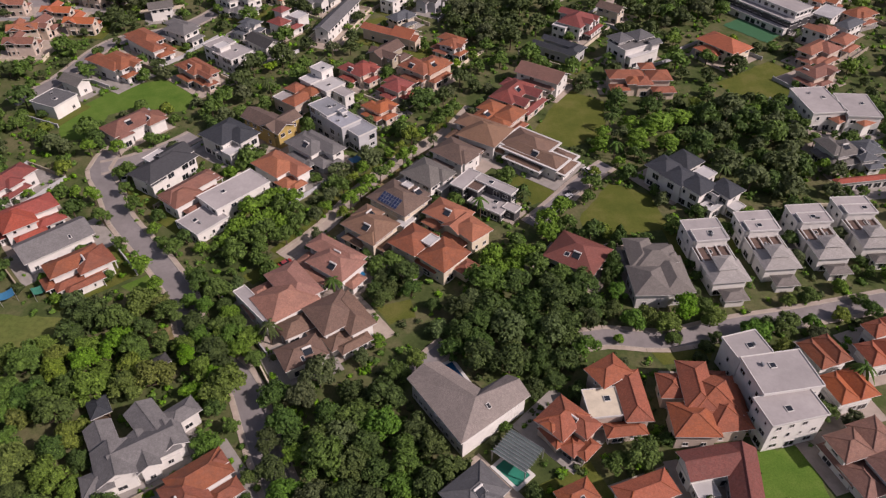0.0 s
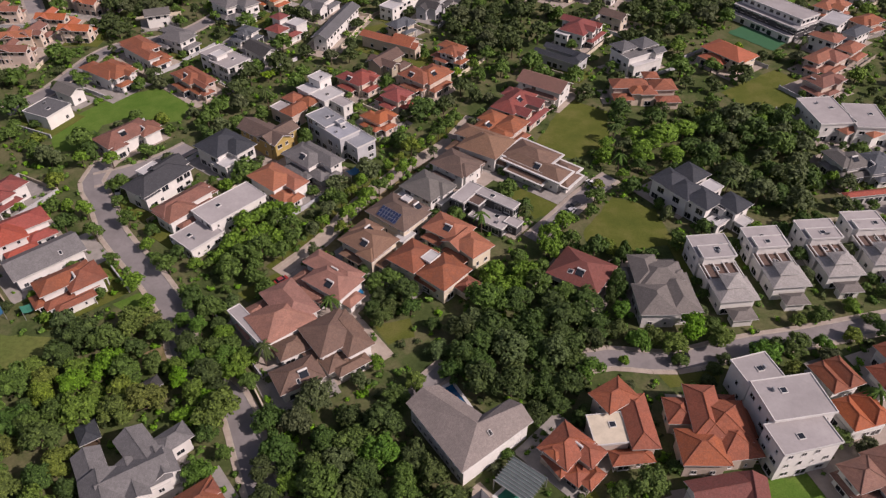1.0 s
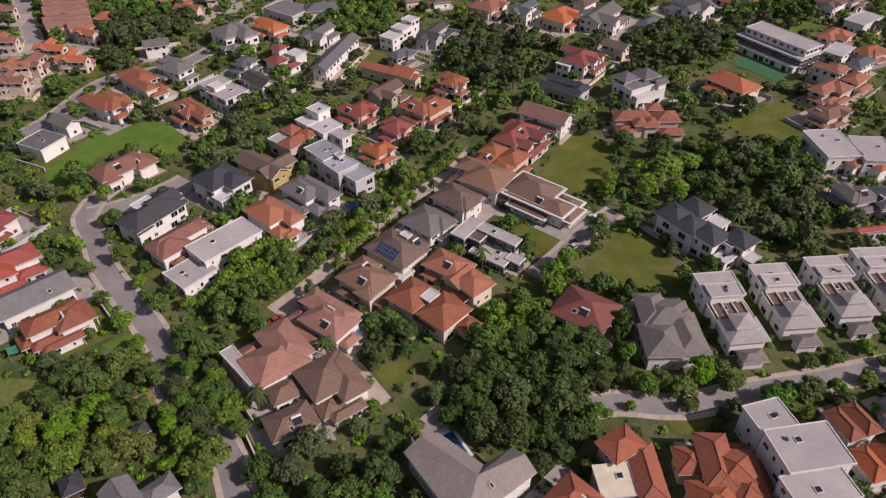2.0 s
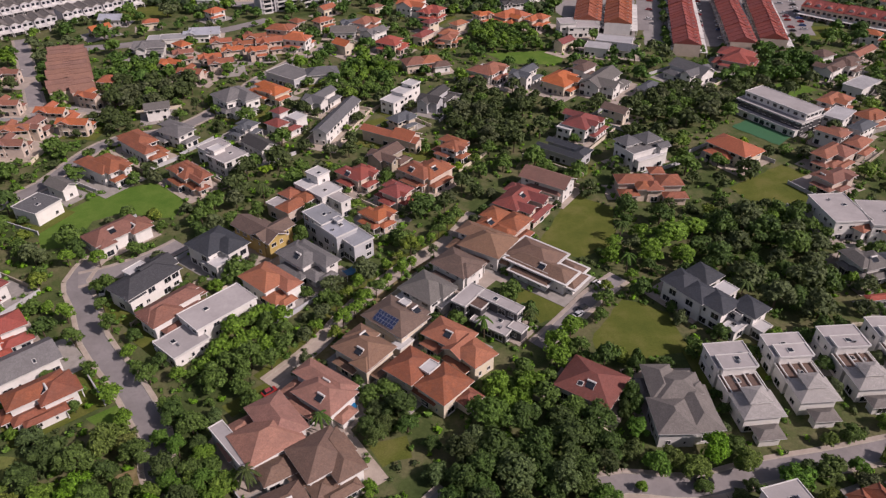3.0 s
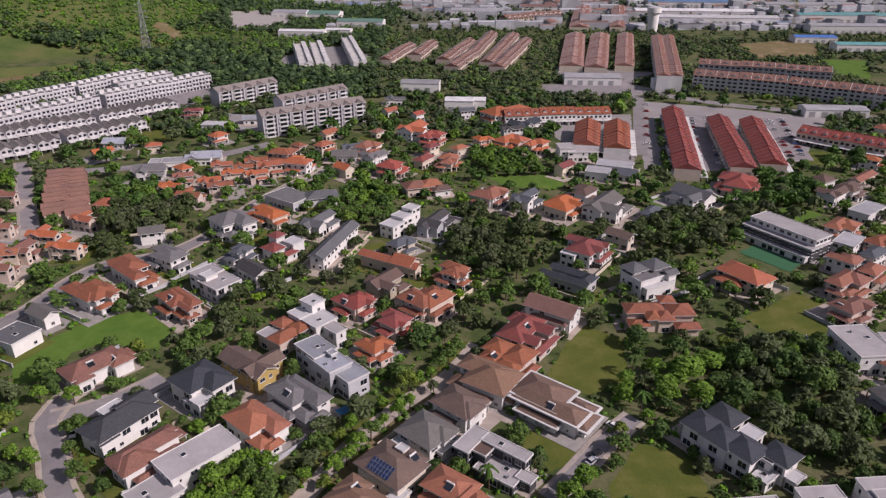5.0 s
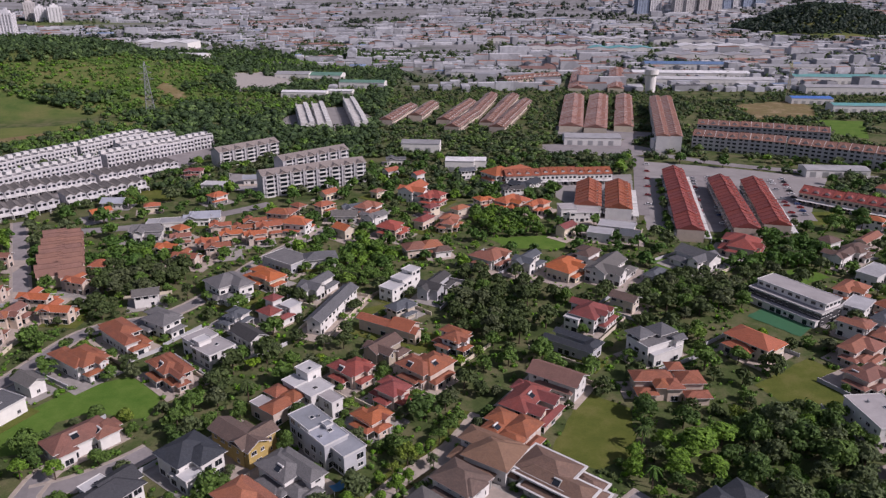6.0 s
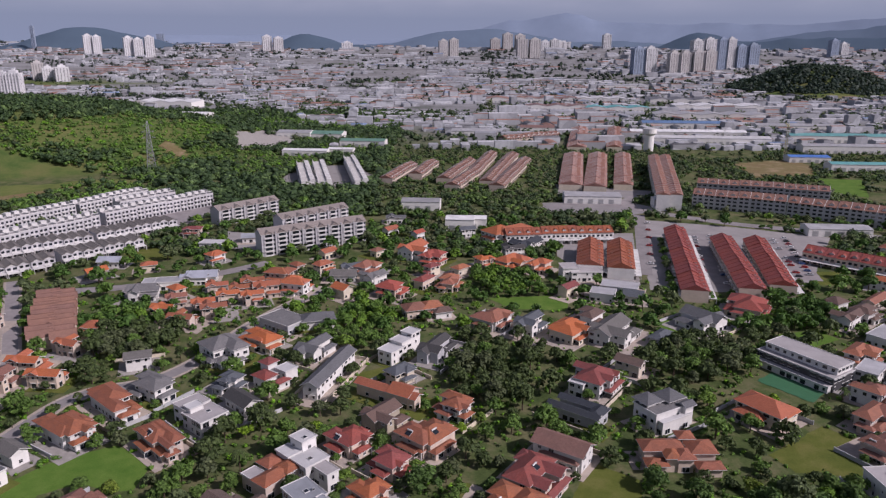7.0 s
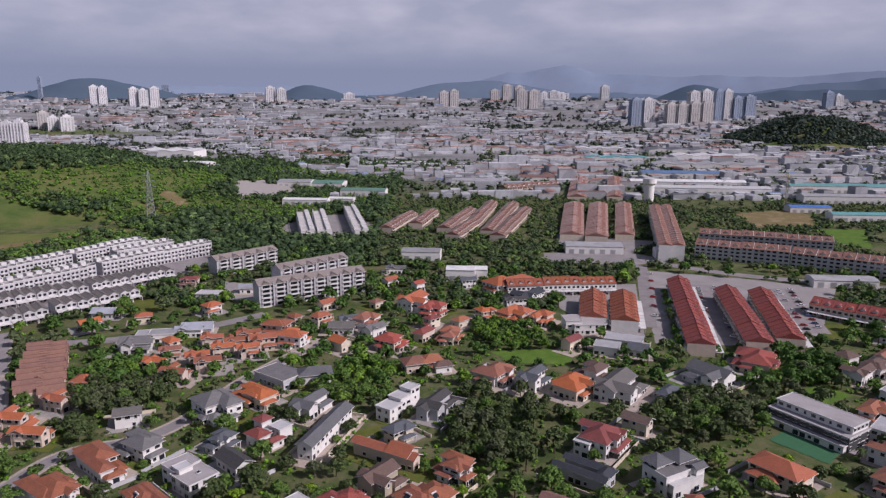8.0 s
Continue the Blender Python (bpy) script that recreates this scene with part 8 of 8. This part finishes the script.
TOWN = {"grey": town_mat("town_grey_roof", (0.30, 0.31, 0.335), 0.35), "white": town_mat("town_white_roof", (0.39, 0.395, 0.41), 0.25), "rust": town_mat("town_rust_roof", (0.24, 0.14, 0.11), 0.35), "blue": town_mat("town_blue_roof", (0.16, 0.22, 0.33), 0.3),
        "dark": town_mat("town_dark_roof", (0.12, 0.12, 0.125), 0.4), "wall": town_mat("town_wall", (0.37, 0.38, 0.40), 0.3)}


def town():
    """Far roofs in ranks: low boxes with shallow gables, joined by roof colour."""
    gen = random.Random(11)
    out = {"grey": Shape(), "white": Shape(), "rust": Shape(), "blue": Shape(), "dark": Shape()}
    n = 0
    y = 1000.0
    while y < 4700:
        grow = 1 + max(0, y - 1000) / 1700
        deep = 17 * grow
        span = y * 0.68 + 60
        x = -span
        while x < span:
            big = noise.noise((x / 330, y / 330, 9.1)) > 0.05
            w = gen.uniform(9, 24) * grow * (1.9 if big else 1.0)
            px, py = x + w / 2, y + gen.uniform(-3, 3) * grow
            x += w + gen.choice((1.5, 3, 5, 12)) * grow
            c = noise.noise((px / 260, py / 260, 4.4))
            if clearance(px, py) < w * 0.5 + 3 or road_gap(px, py) < 8 or any(inside(px, py, p) for p in LAWNS) or c < (-0.32 if y < 2600 else -0.2):
                continue
            z = land(px, py)
            if (z > 1.5 and y < 2500) or (px < -150 and y < 1250) or gen.random() < 0.2:
                continue
            h = gen.uniform(4, 8) if gen.random() < 0.88 else gen.uniform(9, 19)
            d = deep * gen.uniform(0.5, 0.85)
            k = "rust" if c > 0.25 and gen.random() < 0.6 else gen.choice(("grey", "white", "white", "grey", "white", "blue" if gen.random() < 0.25 else "rust", "dark"))
            t = radians(gen.choice((6, 6, 6, 96)) + 14 * noise.noise((px / 700, py / 700, 1)))
            cs, sn = math.cos(t), math.sin(t)
            P = lambda u, v, q: (px + u * cs - v * sn, py + u * sn + v * cs, z + q)  # noqa: E731
            s, a, b, top = out[k], w / 2, d / 2, h + d * gen.uniform(0.02, 0.14)
            for (u0, v0), (u1, v1) in (((-a, -b), (a, -b)), ((a, -b), (a, b)), ((a, b), (-a, b)), ((-a, b), (-a, -b))):
                s.face([P(u0, v0, -1), P(u1, v1, -1), P(u1, v1, h), P(u0, v0, h)], 1)
            s.face([P(-a, -b, h), P(a, -b, h), P(a, 0, top), P(-a, 0, top)])
            s.face([P(a, b, h), P(-a, b, h), P(-a, 0, top), P(a, 0, top)])
            for u in (-a, a):
                s.face([P(u, -b, h), P(u, b, h), P(u, 0, top)], 1)
            n += 1
        y += deep * gen.uniform(1.0, 1.5)
    for k, s in out.items():
        tagged(new("town_roofs", s.mesh("town_roofs", [TOWN[k], TOWN["wall"]])), f"far low town buildings with {k} roofs in ranks", "town", kind="stuff")


town()


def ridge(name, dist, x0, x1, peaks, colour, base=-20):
    """A far range of hills as a curved slope, wooded; the blue haze of distance is put into its colour and a faint
    glow.
    """
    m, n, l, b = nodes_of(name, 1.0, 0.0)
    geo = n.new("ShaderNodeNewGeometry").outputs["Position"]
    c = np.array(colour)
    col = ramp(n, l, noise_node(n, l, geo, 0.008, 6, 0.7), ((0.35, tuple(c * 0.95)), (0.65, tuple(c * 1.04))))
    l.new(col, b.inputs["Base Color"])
    # the painted haze also glows a little, as lit air would
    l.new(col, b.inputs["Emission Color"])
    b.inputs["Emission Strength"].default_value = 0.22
    v, f, N = [], [], 140
    for i in range(N + 1):
        x = x0 + (x1 - x0) * i / N
        h = sum(a * math.exp(-((x - c0) / s) ** 2) for c0, a, s in peaks)
        h = max(h, 8) + h * 0.16 * noise.noise((x / 300, dist, 0)) + 10 * noise.noise((x / 90, dist, 5)) + 4 * noise.noise((x / 30, dist, 2))
        yy = math.sqrt(max(dist * dist - x * x, 1.0))
        for k, (q, back) in enumerate(((0.0, 0), (0.35, 60), (0.7, 140), (1.0, 240))):
            v.append((x, yy - 240 + back, base + 60 + h * q))
    for i in range(N):
        for k in range(3):
            a = i * 4 + k
            f.append((a, a + 4, a + 5, a + 1))
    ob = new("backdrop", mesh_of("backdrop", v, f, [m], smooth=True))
    return tagged(ob, "wooded hills on the horizon with blue distance haze painted into their colour", "hills", kind="structure")

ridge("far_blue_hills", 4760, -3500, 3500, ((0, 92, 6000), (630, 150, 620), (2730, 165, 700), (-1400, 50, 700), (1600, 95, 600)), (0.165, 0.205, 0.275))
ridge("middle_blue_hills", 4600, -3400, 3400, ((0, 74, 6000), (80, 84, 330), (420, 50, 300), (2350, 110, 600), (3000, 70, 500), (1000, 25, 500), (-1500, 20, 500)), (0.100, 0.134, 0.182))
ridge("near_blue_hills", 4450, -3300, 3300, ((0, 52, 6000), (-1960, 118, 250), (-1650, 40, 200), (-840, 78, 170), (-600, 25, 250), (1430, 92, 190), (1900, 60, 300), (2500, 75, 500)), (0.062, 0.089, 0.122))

# ---- towers on the edge of the town, the pylon, the water tower ----
for k in range(4):
    tower(-1060 + k * 27, 1690 + k * 2, 27, 22, 66 + 3 * (k % 2), 6, "white", 4)
for x, y, w, h, turn, colour in (
    (-1722, 3590, 38, 92, 32, "white"), (-1684, 3600, 36, 88, 32, "white"), (-1510, 3547, 40, 90, 32, "white"), (-1466, 3552, 40, 84, 32, "white"), (-1420, 3572, 40, 94, 32, "white"),
    (-1391, 2532, 34, 60, 32, "buff"), (-1345, 2510, 34, 46, 32, "white"), (-1292, 2500, 40, 50, 32, "white"),
    (-952, 3971, 46, 82, 20, "white"), (-893, 3975, 46, 76, 20, "white"), (-1644, 4300, 40, 66, 10, "blue"), (-2066, 3740, 16, 118, 0, "blue"),
    (-14, 3900, 44, 78, 12, "buff"), (40, 3905, 44, 84, 12, "buff"), (280, 4247, 50, 66, 8, "buff"), (350, 4250, 52, 92, 8, "buff"), (420, 4250, 52, 84, 8, "buff"), (375, 3683, 50, 100, 8, "buff"), (438, 3690, 50, 98, 8, "buff"),
    (550, 4154, 44, 52, 8, "white"), (604, 4160, 44, 58, 8, "white"), (924, 4300, 44, 78, 8, "white"),
    (768, 2988, 46, 102, 12, "blue"), (818, 2992, 44, 102, 12, "white"), (905, 2968, 42, 84, 12, "buff"), (950, 2970, 42, 84, 12, "buff"), (1002, 2972, 44, 88, 12, "buff"), (1050, 2976, 44, 88, 12, "buff"),
    (1040, 3104, 46, 122, 12, "white"), (1092, 3110, 46, 126, 12, "white"), (1156, 3137, 36, 124, 12, "blue"), (1194, 3140, 34, 124, 12, "white"),
    (1240, 3143, 44, 94, 12, "blue"), (1290, 3146, 44, 98, 12, "blue"), (1838, 3550, 40, 78, 12, "blue"), (1890, 3560, 38, 60, 12, "white"), (-560, 4230, 60, 45, 8, "white"), (640, 4260, 120, 42, 8, "white"),
):
    tower(x, y, w, w * 0.7, h, turn, colour, 4)
pylon(-323, 819, 54)


def tower_crane(x, y, h):
    b = thing("tower_crane", pose(x, y, land(x, y), 0, 0, 70), "pale yellow tower crane over a building yard", "crane")
    mast, jib = Shape(), Shape()
    for sx in (-1, 1):
        for sy in (-1, 1):
            mast.beam((sx, sy, 0), (sx, sy, h), 0.22)
        for k in range(int(h / 3)):
            mast.beam((sx, -1, k * 3), (sx, 1, k * 3 + 3), 0.14).beam((-1, sx, k * 3), (1, sx, k * 3 + 3), 0.14)
        jib.beam((-11, sx * 0.7, h + 1), (32, sx * 0.7, h + 1), 0.2)
    jib.beam((-11, 0, h + 2.2), (32, 0, h + 2.2), 0.2).beam((0, 0, h), (0, 0, h + 7), 0.25).beam((0, 0, h + 7), (25, 0, h + 2.2), 0.1).beam((0, 0, h + 7), (-10, 0, h + 2.2), 0.1)
    part("mast", mast.mesh("mast", [CRANE_PAINT]), b)
    part("jib", jib.mesh("jib", [CRANE_PAINT]), b)
    part("counterweight", Shape().box(-11, -1.2, h - 1.6, -8, 1.2, h + 0.7).mesh("counterweight", [CONCRETE]), b)


CRANE_PAINT = plain("crane_paint", (0.48, 0.44, 0.20), 0.5, 0.4)
tower_crane(414, 913, 40)
water_tower(266, 980, 9, 30)

# ---- parked cars in the lots and streets ----
gen = random.Random(8)
for a, b, n in (
    ((183.2, 553.1), (154.0, 443.2), 14),
    ((195.5, 556.4), (165.7, 441.5), 14),
    ((237.8, 546.7), (215.0, 456.2), 12),
    ((248.2, 551.4), (223.4, 459.4), 12),
    ((162.3, 602.9), (129.6, 473.8), 6),
):
    turn = math.degrees(math.atan2(b[1] - a[1], b[0] - a[0])) + 90
    for k in range(n):
        if gen.random() < 0.8:
            u = (k + 0.5) / n
            car(a[0] + (b[0] - a[0]) * u, a[1] + (b[1] - a[1]) * u, turn + gen.uniform(-4, 4), gen.choice(("white", "silver", "black", "red", "blue", "white")), 0.2)
car(-82.2, 172.1, -60, "white")
car(40.8, 185.9, 40, "silver")
car(60.7, 125.5, 10, "black")
car(49.7, 200.9, 130, "white")
car(-24.6, 153.5, 40, "silver")
car(42.4, 188.8, 40, "black")
car(-107.8, 196.8, -70, "white")
car(-46.2, 153.7, 40, "red")
